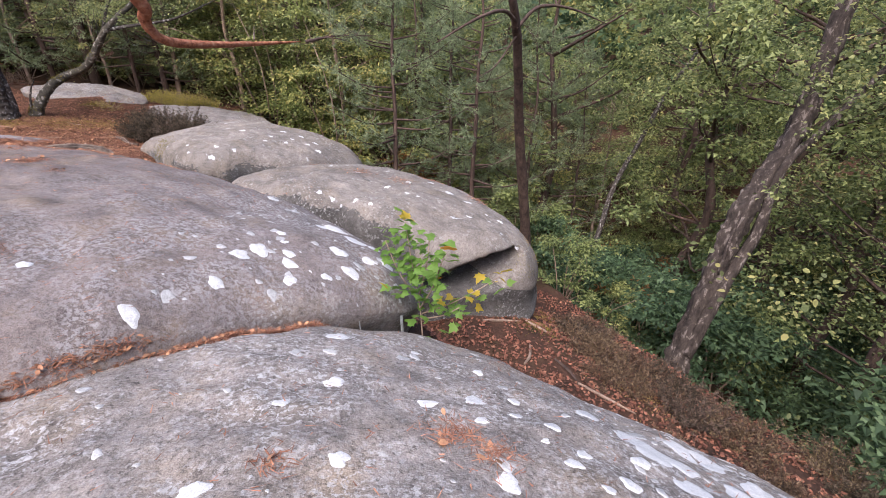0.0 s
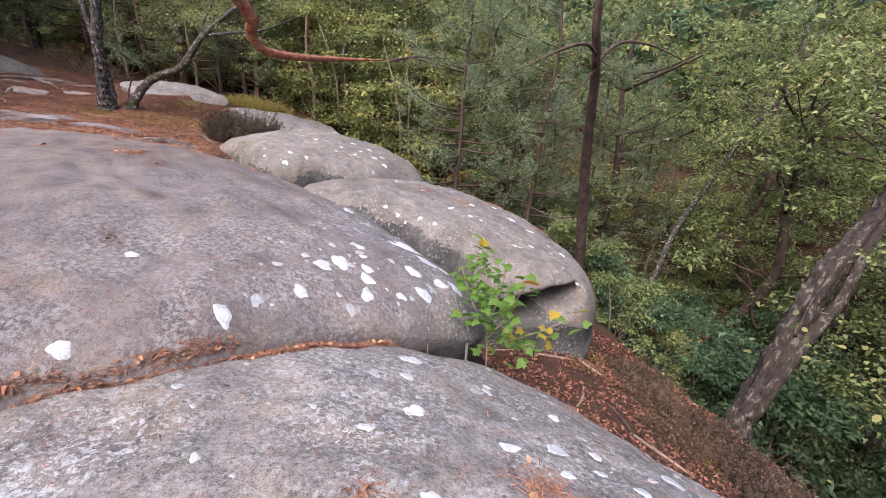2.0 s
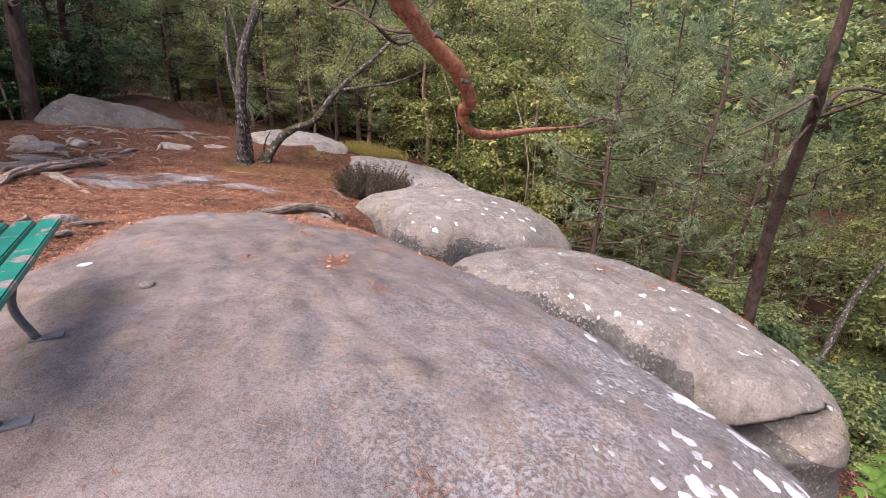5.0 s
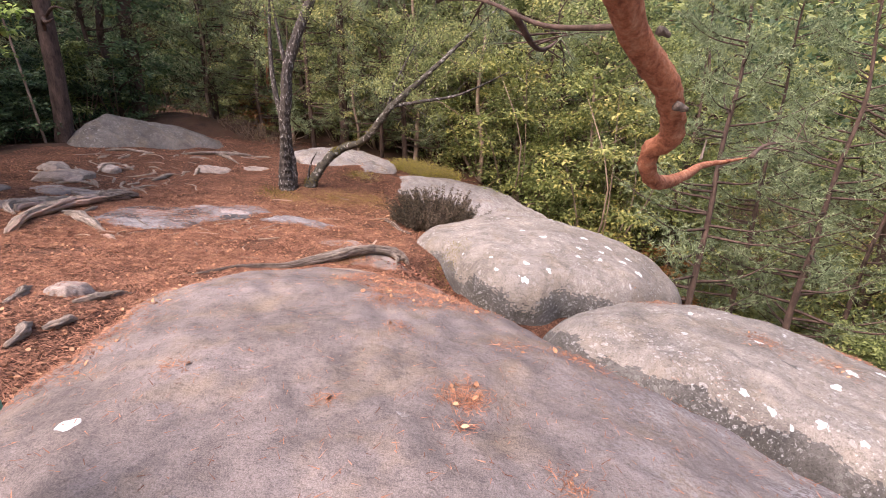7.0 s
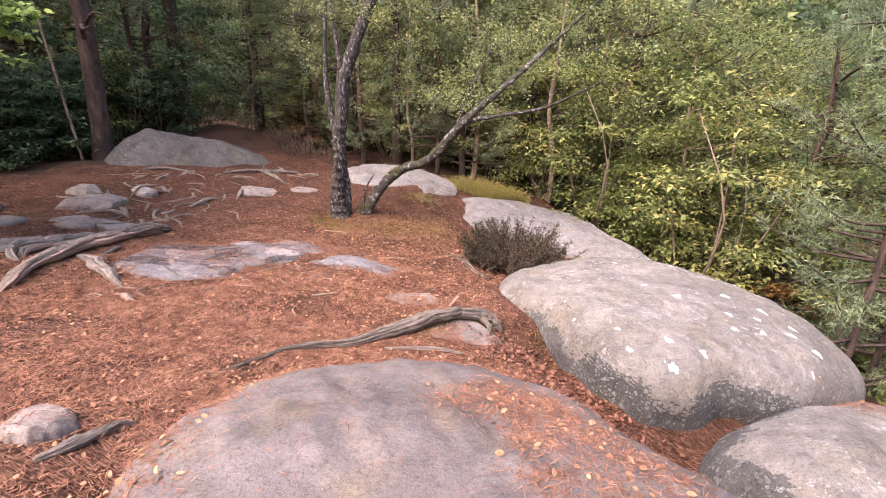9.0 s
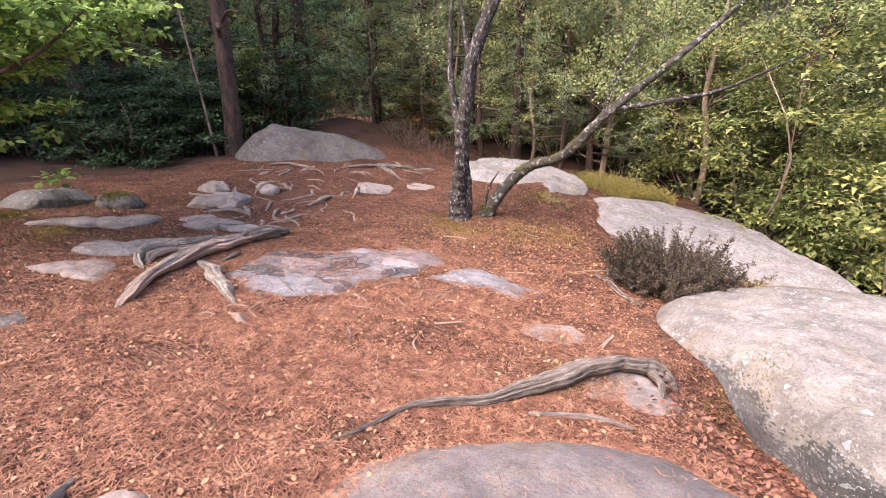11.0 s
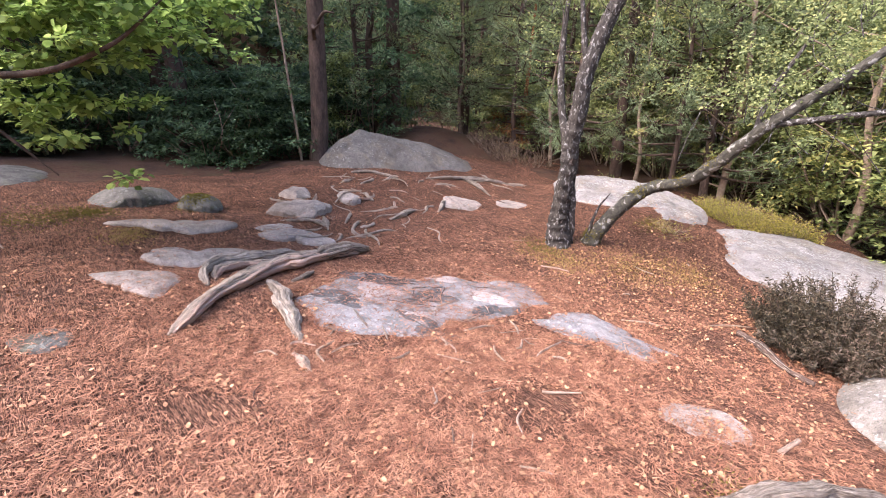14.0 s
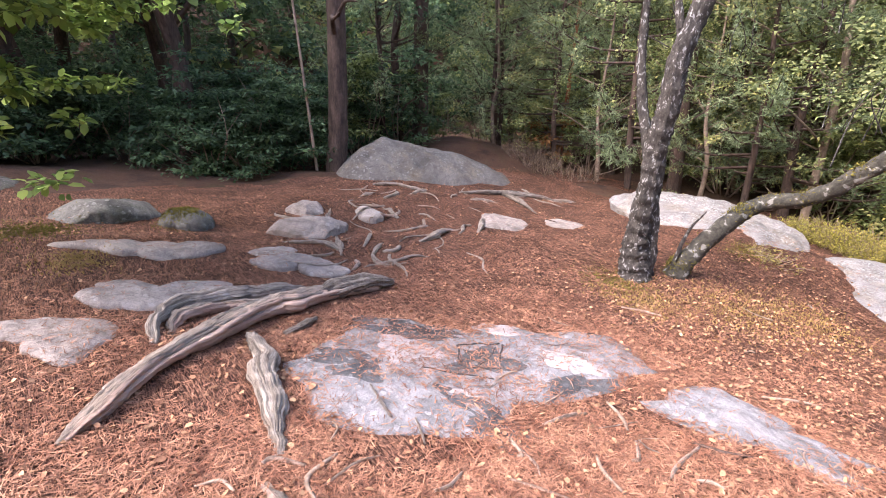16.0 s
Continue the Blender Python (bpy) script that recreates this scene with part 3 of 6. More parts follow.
def ground(x, y):
    """The highest surface at x, y: earth or rock."""
    x, y = np.asarray(x, float), np.asarray(y, float)
    z = land(x, y)
    for r in ROCKS.values():
        close = np.hypot(x - r.middle[0], y - r.middle[1]) < r.reach.max() * 1.03
        if close.any():
            z[close] = np.maximum(z[close], r.height(x[close], y[close]))
    return z


def at(x, y):
    return float(ground(np.array([x]), np.array([y]))[0])


# earth: fine near the walk, coarse towards the hills, all one sheet
def axis(lo, hi, a, b, fine, coarse):
    inner = np.arange(a, b, fine)
    left = a - np.cumsum(np.geomspace(fine, coarse, 60))
    right = b + np.cumsum(np.geomspace(fine, coarse, 60))
    return np.concatenate([left[left > lo][::-1], inner, right[right < hi]])


gx, gy = axis(-130, 130, -15.5, 5, 0.11, 9), axis(-110, 150, 2.5, 15, 0.11, 9)
X, Y = np.meshgrid(gx, gy, indexing="ij")
Z = land(X, Y)
i, j = np.meshgrid(np.arange(len(gx) - 1), np.arange(len(gy) - 1), indexing="ij")
n = len(gy)
quads = np.stack([i * n + j, (i + 1) * n + j, (i + 1) * n + j + 1, i * n + j + 1], -1).reshape(-1, 4)
earth = link_mesh("ground", np.stack([X, Y, Z], -1).reshape(-1, 3), quads, M_LITTER, smooth=True)
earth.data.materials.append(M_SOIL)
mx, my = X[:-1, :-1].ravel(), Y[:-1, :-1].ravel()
# beyond the clearing the floor takes the humus tone with tree shade in it
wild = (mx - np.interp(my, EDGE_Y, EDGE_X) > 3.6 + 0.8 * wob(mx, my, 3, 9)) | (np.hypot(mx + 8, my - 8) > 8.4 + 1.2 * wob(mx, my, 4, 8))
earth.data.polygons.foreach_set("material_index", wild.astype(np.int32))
tagged(earth, "woodland ground under orange-brown pine needles and leaves", "ground", kind="structure")


def hollow(P):
    """The dark wedge-shaped hollow under the brow of the cave boulder."""
    c = np.array([0.5, 5.6, -1.5])
    d = P - c
    across = d[..., 0] * 0.92 + d[..., 1] * 0.38
    up = d[..., 2] - 0.22 * across
    inside = np.clip(1.25 - np.sqrt((across / 0.58) ** 2 + (up / 0.19) ** 2), 0, 0.6) / 0.6
    face = np.clip((6.6 - P[..., 1]) / 0.6, 0, 1)
    push = np.minimum(inside * 1.8, 1) * face * 1.3
    out = P.copy()
    out[..., 0] += push * -0.45
    out[..., 1] += push * 0.9
    return out


boulders = {
    "ledge": ROCKS["ledge"].mesh("ledge_boulder", M_ROCK_CRUST, "grey sandstone ledge with white lichen spots", "boulder"),
    "dome": ROCKS["dome"].mesh("dome_boulder", M_ROCK_WORN, "broad worn sandstone dome with scattered needles", "boulder", 330, 100),
    "cave": ROCKS["cave"].mesh("cave_boulder", M_ROCK_GREEN, "rounded greenish boulder with a dark hollow beneath", "boulder", 260, 64, 44, shape=hollow),
    "hump": ROCKS["hump"].mesh("hump_boulder", M_ROCK_GREEN, "rounded grey boulder with dark lichen-spotted flank", "boulder", 300, 80),
    "slab_far": ROCKS["slab_far"].mesh("lichen_slab", M_ROCK_PALE, "long pale rock slab whitened by lichen", "rock slab"),
    "slab_birch": ROCKS["slab_birch"].mesh("birch_slab", M_ROCK_PALE, "pale lichen-covered rock slab behind a birch", "rock slab"),
    "outcrop": ROCKS["outcrop"].mesh("outcrop", M_ROCK_HUMP, "smooth grey rock hump beside a pine trunk", "boulder"),
}


def tone_flank(ob, rock, mat, facing, low, reach_round=0.1):
    """A second material on one side of a boulder: faces beyond a wavy line, and its flank."""
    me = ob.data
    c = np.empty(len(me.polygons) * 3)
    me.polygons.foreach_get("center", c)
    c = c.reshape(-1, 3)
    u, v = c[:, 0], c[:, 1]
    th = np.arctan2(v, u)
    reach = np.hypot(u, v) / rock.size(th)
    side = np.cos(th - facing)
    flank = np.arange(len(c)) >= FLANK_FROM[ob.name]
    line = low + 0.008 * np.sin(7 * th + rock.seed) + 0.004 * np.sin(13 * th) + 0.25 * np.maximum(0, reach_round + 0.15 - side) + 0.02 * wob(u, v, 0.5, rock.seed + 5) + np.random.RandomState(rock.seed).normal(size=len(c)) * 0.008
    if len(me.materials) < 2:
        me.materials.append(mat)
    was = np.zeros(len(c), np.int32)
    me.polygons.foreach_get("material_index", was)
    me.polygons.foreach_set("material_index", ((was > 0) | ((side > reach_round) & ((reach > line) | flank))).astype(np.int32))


# dark algae on hump and cave, with the shade of their flanks in the colour
M_ALGAE_SHADE = rock_material("dark_algae_and_flank_shade", (0.070, 0.065, 0.060), (0.155, 0.145, 0.135), (0.42, 0.42, 0.41), 0.57, tint=(0.09, 0.085, 0.06))
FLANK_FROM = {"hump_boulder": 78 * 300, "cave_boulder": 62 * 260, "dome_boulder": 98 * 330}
tone_flank(boulders["hump"], ROCKS["hump"], M_ALGAE_SHADE, radians(258), 0.98, 0.0)
tone_flank(boulders["cave"], ROCKS["cave"], M_ALGAE_SHADE, radians(215), 0.9, 0.05)
tone_flank(boulders["dome"], ROCKS["dome"], M_ROCK_PALE, radians(-12), 0.98, 0.9)
# the flank round the hollow takes the same dark tone
tone_flank(boulders["cave"], ROCKS["cave"], M_ALGAE_SHADE, radians(-40), 1.2, 0.6)



# ---- trees ----
def limb_set(rng, base, tips, radius, sag=0.0):
    """Tapered limbs from a stem's points out to each tip."""
    pieces = []
    for k, (b, tip) in enumerate(zip(base, tips)):
        b, tip = np.array(b, float), np.array(tip, float)
        mid = (b + tip) / 2 + rng.normal(size=3) * 0.12 * np.linalg.norm(tip - b) * [1, 1, 0.6] + [0, 0, sag]
        pieces.append(tube([(*b, radius[k]), (*mid, radius[k] * 0.65), (*tip, radius[k] * 0.2)], 4, 3, 0.05, k))
    return join(pieces)


def broad_tree(seed, height, low, spread, clumps, per, leaf, leaf_mat, bark, label, lean=(0, 0), girth=0.16, oval=False):
    rng = np.random.RandomState(seed)
    ob = thing("broadleaf_tree", label, "tree")
    stem = [(lean[0] * s * s + 0.12 * rng.randn() * (s > 0), lean[1] * s * s + 0.12 * rng.randn() * (s > 0), height * 0.92 * s, girth * (1 - 0.82 * s)) for s in np.linspace(0, 1, 6)]
    link_mesh("trunk", *tube(stem, 10, 6, 0.06, seed, 0.06), bark, ob, smooth=True)
    sm = np.array(stem)
    rows, base, tips = [], [], []
    for _ in range(clumps):
        s = rng.uniform(0, 1) ** 0.8
        z = low + (height - low) * s
        a, wide = rng.uniform(0, 2 * np.pi), spread * (0.45 + 0.9 * np.sin(np.pi * (0.12 + 0.8 * s))) * rng.uniform(0.35, 1.0)
        cx, cy = np.interp(z, sm[:, 2], sm[:, 0]), np.interp(z, sm[:, 2], sm[:, 1])
        rr = spread * rng.uniform(0.16, 0.34)
        rows.append((cx + wide * math.cos(a), cy + wide * math.sin(a), z, rr * 1.25, rr * 0.55))
        if len(base) < 20:
            zb = max(low * 0.7, z - wide * 0.5)
            base.append((np.interp(zb, sm[:, 2], sm[:, 0]), np.interp(zb, sm[:, 2], sm[:, 1]), zb))
            tips.append(rows[-1][:3])
    link_mesh("limb", *limb_set(rng, base, tips, [girth * rng.uniform(0.16, 0.34) for _ in base]), bark, ob, smooth=True)["kind"] = "stuff"
    link_mesh("crown", *spray(rng, rows, per, leaf, 0.7, 0.2, not oval, oval), leaf_mat, ob)
    return ob


def shrub(seed, height, spread, clumps, per, leaf, leaf_mat, bark, label, name="shrub"):
    rng = np.random.RandomState(seed)
    ob = thing(name, label, "shrub")
    rows, base, tips = [], [], []
    for _ in range(clumps):
        a, s = rng.uniform(0, 2 * np.pi), rng.rand()
        w = spread * math.sqrt(rng.rand()) * (1 - 0.55 * s)
        rr = spread * rng.uniform(0.2, 0.4)
        rows.append((w * math.cos(a), w * math.sin(a), height * (0.1 + 0.85 * s), rr * 1.3, rr * 0.34))
        if len(base) < 9:
            base.append((0.12 * math.cos(a), 0.12 * math.sin(a), 0))
            tips.append(rows[-1][:3])
    link_mesh("stem", *limb_set(rng, base, tips, [0.022] * len(base), 0.1), bark, ob, smooth=True)["kind"] = "stuff"
    link_mesh("foliage", *spray(rng, rows, per, leaf, 0.75, 0.15, True), leaf_mat, ob)
    return ob


def pine_tree(seed, height, low, spread, branches, tips_each, blades, label, girth=0.13, lean=(0, 0), bark=None, needle=0.16, width=0.013):
    rng = np.random.RandomState(seed)
    ob = thing("pine_tree", label, "tree")
    stem = [(lean[0] * s + 0.06 * rng.randn() * (s > 0), lean[1] * s + 0.06 * rng.randn() * (s > 0), height * s, girth * (1 - 0.85 * s)) for s in np.linspace(0, 1, 7)]
    link_mesh("trunk", *tube(stem, 12, 8, 0.05, seed, 0.05), bark or M_PINE_BARK, ob, smooth=True)
    sm = np.array(stem)
    pieces, tips, ways = [], [], []
    for k in range(branches):
        s = (k + rng.rand()) / branches
        z = low + (height - low) * s
        a, reach = rng.uniform(0, 2 * np.pi), spread * (1.05 - 0.8 * s) * rng.uniform(0.55, 1.1)
        b = np.array([np.interp(z, sm[:, 2], sm[:, 0]), np.interp(z, sm[:, 2], sm[:, 1]), z])
        d = np.array([math.cos(a), math.sin(a), 0.12 + 0.5 * s])
        line = [(*b, 0.03 * (1.2 - s)), (*(b + d * reach * 0.5 + [0, 0, -0.08 * reach]), 0.018 * (1.2 - s)), (*(b + d * reach + [0, 0, 0.06 * reach]), 0.005)]
        pieces.append(tube(line, 4, 4, 0.08, k))
        c = smooth_line(line, 8)
        for _ in range(tips_each):
            f = rng.uniform(0.35, 1.0)
            p = c[int(f * (len(c) - 1)), :3]
            out = d * rng.uniform(0.3, 1.0) + rng.normal(size=3) * [0.6, 0.6, 0.35]
            out /= np.linalg.norm(out)
            q = p + out * rng.uniform(0.08, 0.42) * (1.2 - 0.5 * f)
            tips.append(q)
            ways.append(out)
    link_mesh("branch", *join(pieces), bark or M_PINE_BARK, ob, smooth=True)["kind"] = "stuff"
    link_mesh("needles", *needle_tufts(rng, np.array(tips), np.array(ways), blades, needle, width), M_NEEDLES, ob)
    return ob


def plant(proto, spots, seed, group, lo=0.8, hi=1.25, sink=0.1, first=True):
    """Stand copies of a tree about the wood; the first spot takes the tree itself."""
    rng = np.random.RandomState(seed)
    for k, (x, y) in enumerate(spots):
        s = rng.uniform(lo, hi)
        z = float(land(np.array([x]), np.array([y]))[0]) - sink
        m = pose(x, y, z, 0, 0, rng.uniform(0, 360)) @ Matrix.Diagonal((s, s, s * rng.uniform(0.9, 1.1), 1))
        if k == 0 and first:
            proto["group"] = group
            proto.matrix_basis = m
        else:
            copy = copy_thing(proto, Matrix())
            copy.matrix_basis = m


def scatter(seed, count, box, keep, apart):
    """Random spots in a box of the plan that keep() lets stand, not closer than apart."""
    rng, out, tries = np.random.RandomState(seed), [], 0
    while len(out) < count and tries < count * 60:
        tries += 1
        x, y = rng.uniform(box[0], box[1]), rng.uniform(box[2], box[3])
        if keep(x, y) and all((x - a) ** 2 + (y - b) ** 2 > apart ** 2 for a, b in out):
            out.append((x, y))
    return out


def beyond(x, y):
    return x - float(np.interp(y, EDGE_Y, EDGE_X))


def hollow_way(x, y):
    """The open, dark way that leads from the clearing into the wood."""
    return -23 < x < -12 and 3.4 < y < 5.6 + 0.20 * (-7 - x)


def west(x, y):
    if hollow_way(x, y) or (y > 13.5 and x > -19) or (y < 3.5 and x > -18):
        return False
    return math.hypot(x + 8, y - 8) > 9.3 and beyond(x, y) < 0 and not (x > -15.2 and y < 9.5 and x > -13)


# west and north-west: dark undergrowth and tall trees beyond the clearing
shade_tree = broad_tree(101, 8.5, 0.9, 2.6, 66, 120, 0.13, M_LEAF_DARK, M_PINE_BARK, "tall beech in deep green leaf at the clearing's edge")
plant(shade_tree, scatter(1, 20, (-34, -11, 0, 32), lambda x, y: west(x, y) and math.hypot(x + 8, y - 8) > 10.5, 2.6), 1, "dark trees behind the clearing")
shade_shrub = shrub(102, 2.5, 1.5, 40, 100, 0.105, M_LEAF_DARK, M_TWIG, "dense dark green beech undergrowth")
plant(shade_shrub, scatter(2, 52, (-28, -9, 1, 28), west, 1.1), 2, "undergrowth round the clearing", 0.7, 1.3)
# bushes at x -18 to -20 are added to make the hollow dark
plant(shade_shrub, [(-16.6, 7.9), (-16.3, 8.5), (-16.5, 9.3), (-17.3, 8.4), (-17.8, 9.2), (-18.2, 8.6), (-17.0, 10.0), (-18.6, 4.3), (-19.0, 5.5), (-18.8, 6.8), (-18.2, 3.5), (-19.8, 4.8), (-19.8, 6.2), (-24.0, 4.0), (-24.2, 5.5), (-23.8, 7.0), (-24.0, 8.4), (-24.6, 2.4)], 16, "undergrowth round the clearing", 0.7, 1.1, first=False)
# high crowns added to block the sky and keep the hollow in shade
canopy_tree = broad_tree(110, 10.0, 3.4, 3.4, 80, 130, 0.14, M_LEAF_DARK, M_PINE_BARK, "tall dark beech added to shade a woodland hollow", girth=0.2)
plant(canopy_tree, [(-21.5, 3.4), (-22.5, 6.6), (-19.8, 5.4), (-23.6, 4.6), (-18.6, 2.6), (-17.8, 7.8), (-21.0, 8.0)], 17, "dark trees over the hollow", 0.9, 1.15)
# north: mixed green, partly turning
green_tree = broad_tree(103, 8.0, 0.8, 2.4, 60, 150, 0.092, M_LEAF_BROAD, M_PINE_BARK, "broadleaf tree in fresh green leaf in the wood")
plant(green_tree, scatter(3, 26, (-17, 3, 17, 34), lambda x, y: beyond(x, y) < 9, 2.8), 3, "green trees north of the rocks")
plant(green_tree, scatter(4, 27, (3.5, 28, 4, 36), lambda x, y: beyond(x, y) > 8.0, 2.3), 4, "green trees in the valley", 0.8, 1.25, first=False)
green_shrub = shrub(104, 2.3, 1.4, 26, 120, 0.088, M_LEAF_BROAD, M_TWIG, "bushy green undergrowth on the valley slope")
plant(green_shrub, scatter(5, 38, (1, 19, 9.0, 24), lambda x, y: beyond(x, y) > 6.6, 1.2), 5, "undergrowth in the valley", 0.7, 1.3)
# dark-leaved copies: the shade under the valley trees, put into leaf colour
plant(shade_shrub, scatter(15, 46, (3, 17, 2.5, 15), lambda x, y: beyond(x, y) > 6.8 and not (x < 4.8 and y < 7.4), 1.0), 15, "dark undergrowth in the valley", 0.7, 1.25, first=False)
plant(green_shrub, scatter(18, 34, (1.5, 12, 8.5, 20), lambda x, y: beyond(x, y) > 5.6, 0.9), 18, "undergrowth in the valley", 0.5, 0.9, first=False)
near_tree = broad_tree(111, 9.5, 0.8, 2.7, 110, 110, 0.056, M_LEAF_OLIVE, M_PINE_BARK, "broadleaf tree with small olive-green leaves below the rocks", oval=True)
plant(near_tree, [(8.4, 5.8), (8.6, 8.6), (7.4, 3.2), (10.0, 7.2), (9.4, 1.6)], 19, "tall trees over the valley slope", 1.0, 1.3, 0.3)
plant(green_tree, [(9.0, 11.4), (10.6, 9.0), (7.6, 13.0), (11.4, 13.0), (12.0, 5.0)], 20, "tall trees over the valley slope", 1.15, 1.5, 0.3, first=False)
gold_shrub = shrub(105, 3.4, 1.7, 34, 180, 0.07, M_LEAF_GOLD, M_TWIG, "young tree in yellowing autumn leaf below the rocks")
plant(gold_shrub, [(-3.2, 14.4), (-4.3, 15.2), (-5.2, 17.5), (-3.4, 18.6), (-6.6, 20.5), (-2.0, 17.0), (-8.2, 23), (0.5, 21), (-4.5, 22.5), (3.5, 18.0), (-7.0, 17.4), (-0.2, 16.0), (-5.6, 15.6), (-9.5, 18.6), (-2.8, 20.8)], 6, "yellowing trees below the rocks", 1.0, 1.6)
light_tree = broad_tree(109, 7.5, 0.5, 2.2, 66, 140, 0.075, M_LEAF_BIRCH, M_TWIG, "slender birch in light green leaf below the rocks", girth=0.08)
plant(light_tree, [(-5.9, 18.2), (-3.6, 16.6), (-8.6, 19.6), (-1.4, 18.4), (-7.2, 22), (-4.4, 24), (1.0, 19.0), (-10.4, 22.5), (-0.5, 23.5), (4.0, 22.5), (-12.2, 20.2), (6.6, 18.4), (-6.8, 16.2), (-9.3, 16.9), (-11.0, 18.4), (-13.6, 18.9), (-7.6, 18.6)], 61, "light birches below the rocks", 0.85, 1.3, 0.3)
plant(green_shrub, [(-13.8, 16.2), (-15.6, 16.4), (-12.4, 17.0), (-18.2, 13.6), (-17.6, 11.6), (-14.6, 17.2), (-13.0, 19.2), (-16.6, 17.2), (-11.0, 17.6), (-12.2, 21.0), (-9.0, 17.8), (-17.8, 16.2), (-15.6, 20.2), (-18.6, 15.0)], 62, "undergrowth behind the outcrop", 0.7, 1.1, first=False)
plant(light_tree, [(-13.2, 15.6), (-16.2, 15.2), (-11.0, 16.0)], 63, "light birches behind the clearing", 0.6, 0.85, 0.2, first=False)
rust_shrub = shrub(106, 1.3, 1.1, 12, 110, 0.09, M_LEAF_RUST, M_TWIG, "low rust-brown bracken and dead leaves")
plant(rust_shrub, [(6.5, 13.5), (8.3, 15), (4.2, 12.2), (5.4, 11.2), (7.4, 11.6), (3.6, 13.4), (6.0, 15.4), (8.8, 10.2), (4.6, 9.6), (-1.0, 15.5), (3.0, 14.5), (-14.8, 16.2), (5.0, 17.5), (9.5, 12.5)], 7, "rusty bracken", 0.8, 1.3)
# pines
valley_pine = pine_tree(107, 8.0, 0.6, 2.4, 54, 38, 9, "young Scots pine with loose grey-green needles", 0.07, needle=0.105, width=0.017)
plant(valley_pine, [(-12.4, 15.6), (-14.6, 15.8), (-10.2, 16.2), (-16.8, 16.0), (-18.0, 12.6), (0.2, 14.0), (1.8, 17.5), (-0.6, 19.5), (4.2, 20), (-4.8, 19.5), (2.6, 24), (6.5, 23), (-1.2, 11.6), (0.9, 12.4), (2.8, 14.6), (-0.9, 16.6), (-6.3, 18.6), (4.9, 16.4)], 8, "young pines below the rocks", 0.8, 1.15)
plateau_pine = pine_tree(108, 9.0, 0.5, 2.5, 56, 38, 9, "Scots pine with drooping dull-green branches", 0.10, needle=0.115, width=0.018)
plant(plateau_pine, [(-17.2, 18.6), (-13.4, 16.6), (-9.6, 16.8), (-11.2, 18.4), (-15.2, 18.4), (-12.6, 18.0), (-16.5, 15.5), (-10.5, 20), (-14.5, 20.5), (-18, 18), (-8.0, 18.5), (-20.5, 13), (-12.3, 23.5)], 9, "pines behind the clearing", 0.85, 1.2)

# far hillside woods, too many to count
rng = np.random.RandomState(77)
fa, fr = rng.uniform(radians(-25), radians(200), 4600), 26 + 34 * rng.rand(4600)
fx, fy = -4 + fr * np.cos(fa), 5 + fr * np.sin(fa)
fz = land(fx, fy) + rng.uniform(0, 8, len(fx))
size = rng.uniform(1.0, 2.2, len(fx))
rows = np.stack([fx, fy, fz, size, size * 0.7], 1)
pick = rng.rand(len(rows))
for lo_, hi_, mat_, name_ in ((0, 0.55, M_LEAF_DARK, "dark far woods on the hillside"), (0.55, 0.9, M_LEAF_BROAD, "green far woods on the hillside"), (0.9, 1.0, M_LEAF_GOLD, "yellowing far woods on the hillside")):
    v, f = spray(rng, rows[(pick >= lo_) & (pick < hi_)], 34, 0.5, 0.4, 0.2, True)
    tagged(link_mesh("far_woods", v, f, mat_), name_, "woods", kind="stuff")


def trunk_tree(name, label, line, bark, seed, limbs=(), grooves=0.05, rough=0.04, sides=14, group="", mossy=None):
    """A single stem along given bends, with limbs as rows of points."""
    ob = thing(name, label, "tree", group=group)
    link_mesh("trunk", *tube(line, sides, 8 if sides < 20 else 16, rough, seed, grooves), bark, ob, smooth=True)
    for k, l in enumerate(limbs):
        link_mesh("limb", *tube(l, 10 if sides < 20 else 16, 7 if sides < 20 else 11, rough, seed + k + 1, grooves * 0.6), mossy if mossy and k == 1 else bark, ob, smooth=True)
    return ob


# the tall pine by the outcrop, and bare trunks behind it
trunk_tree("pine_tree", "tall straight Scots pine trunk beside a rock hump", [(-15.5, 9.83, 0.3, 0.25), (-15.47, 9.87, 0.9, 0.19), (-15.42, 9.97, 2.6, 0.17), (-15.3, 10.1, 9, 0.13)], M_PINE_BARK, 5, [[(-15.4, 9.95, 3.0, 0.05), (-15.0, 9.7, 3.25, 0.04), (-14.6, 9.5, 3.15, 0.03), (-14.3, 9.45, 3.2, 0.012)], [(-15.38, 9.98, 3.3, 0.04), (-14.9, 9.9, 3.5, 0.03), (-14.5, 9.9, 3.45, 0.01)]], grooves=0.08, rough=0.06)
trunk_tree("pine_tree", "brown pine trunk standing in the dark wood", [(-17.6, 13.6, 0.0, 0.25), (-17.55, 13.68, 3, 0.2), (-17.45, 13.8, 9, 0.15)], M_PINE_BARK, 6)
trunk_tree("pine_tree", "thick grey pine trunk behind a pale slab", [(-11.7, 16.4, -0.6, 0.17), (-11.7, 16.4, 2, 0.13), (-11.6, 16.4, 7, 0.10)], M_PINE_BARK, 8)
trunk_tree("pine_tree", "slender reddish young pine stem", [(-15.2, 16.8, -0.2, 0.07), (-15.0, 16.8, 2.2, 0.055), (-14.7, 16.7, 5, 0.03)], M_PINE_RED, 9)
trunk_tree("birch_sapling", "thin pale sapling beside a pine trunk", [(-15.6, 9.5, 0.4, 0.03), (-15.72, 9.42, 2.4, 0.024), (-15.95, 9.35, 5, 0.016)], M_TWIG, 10)
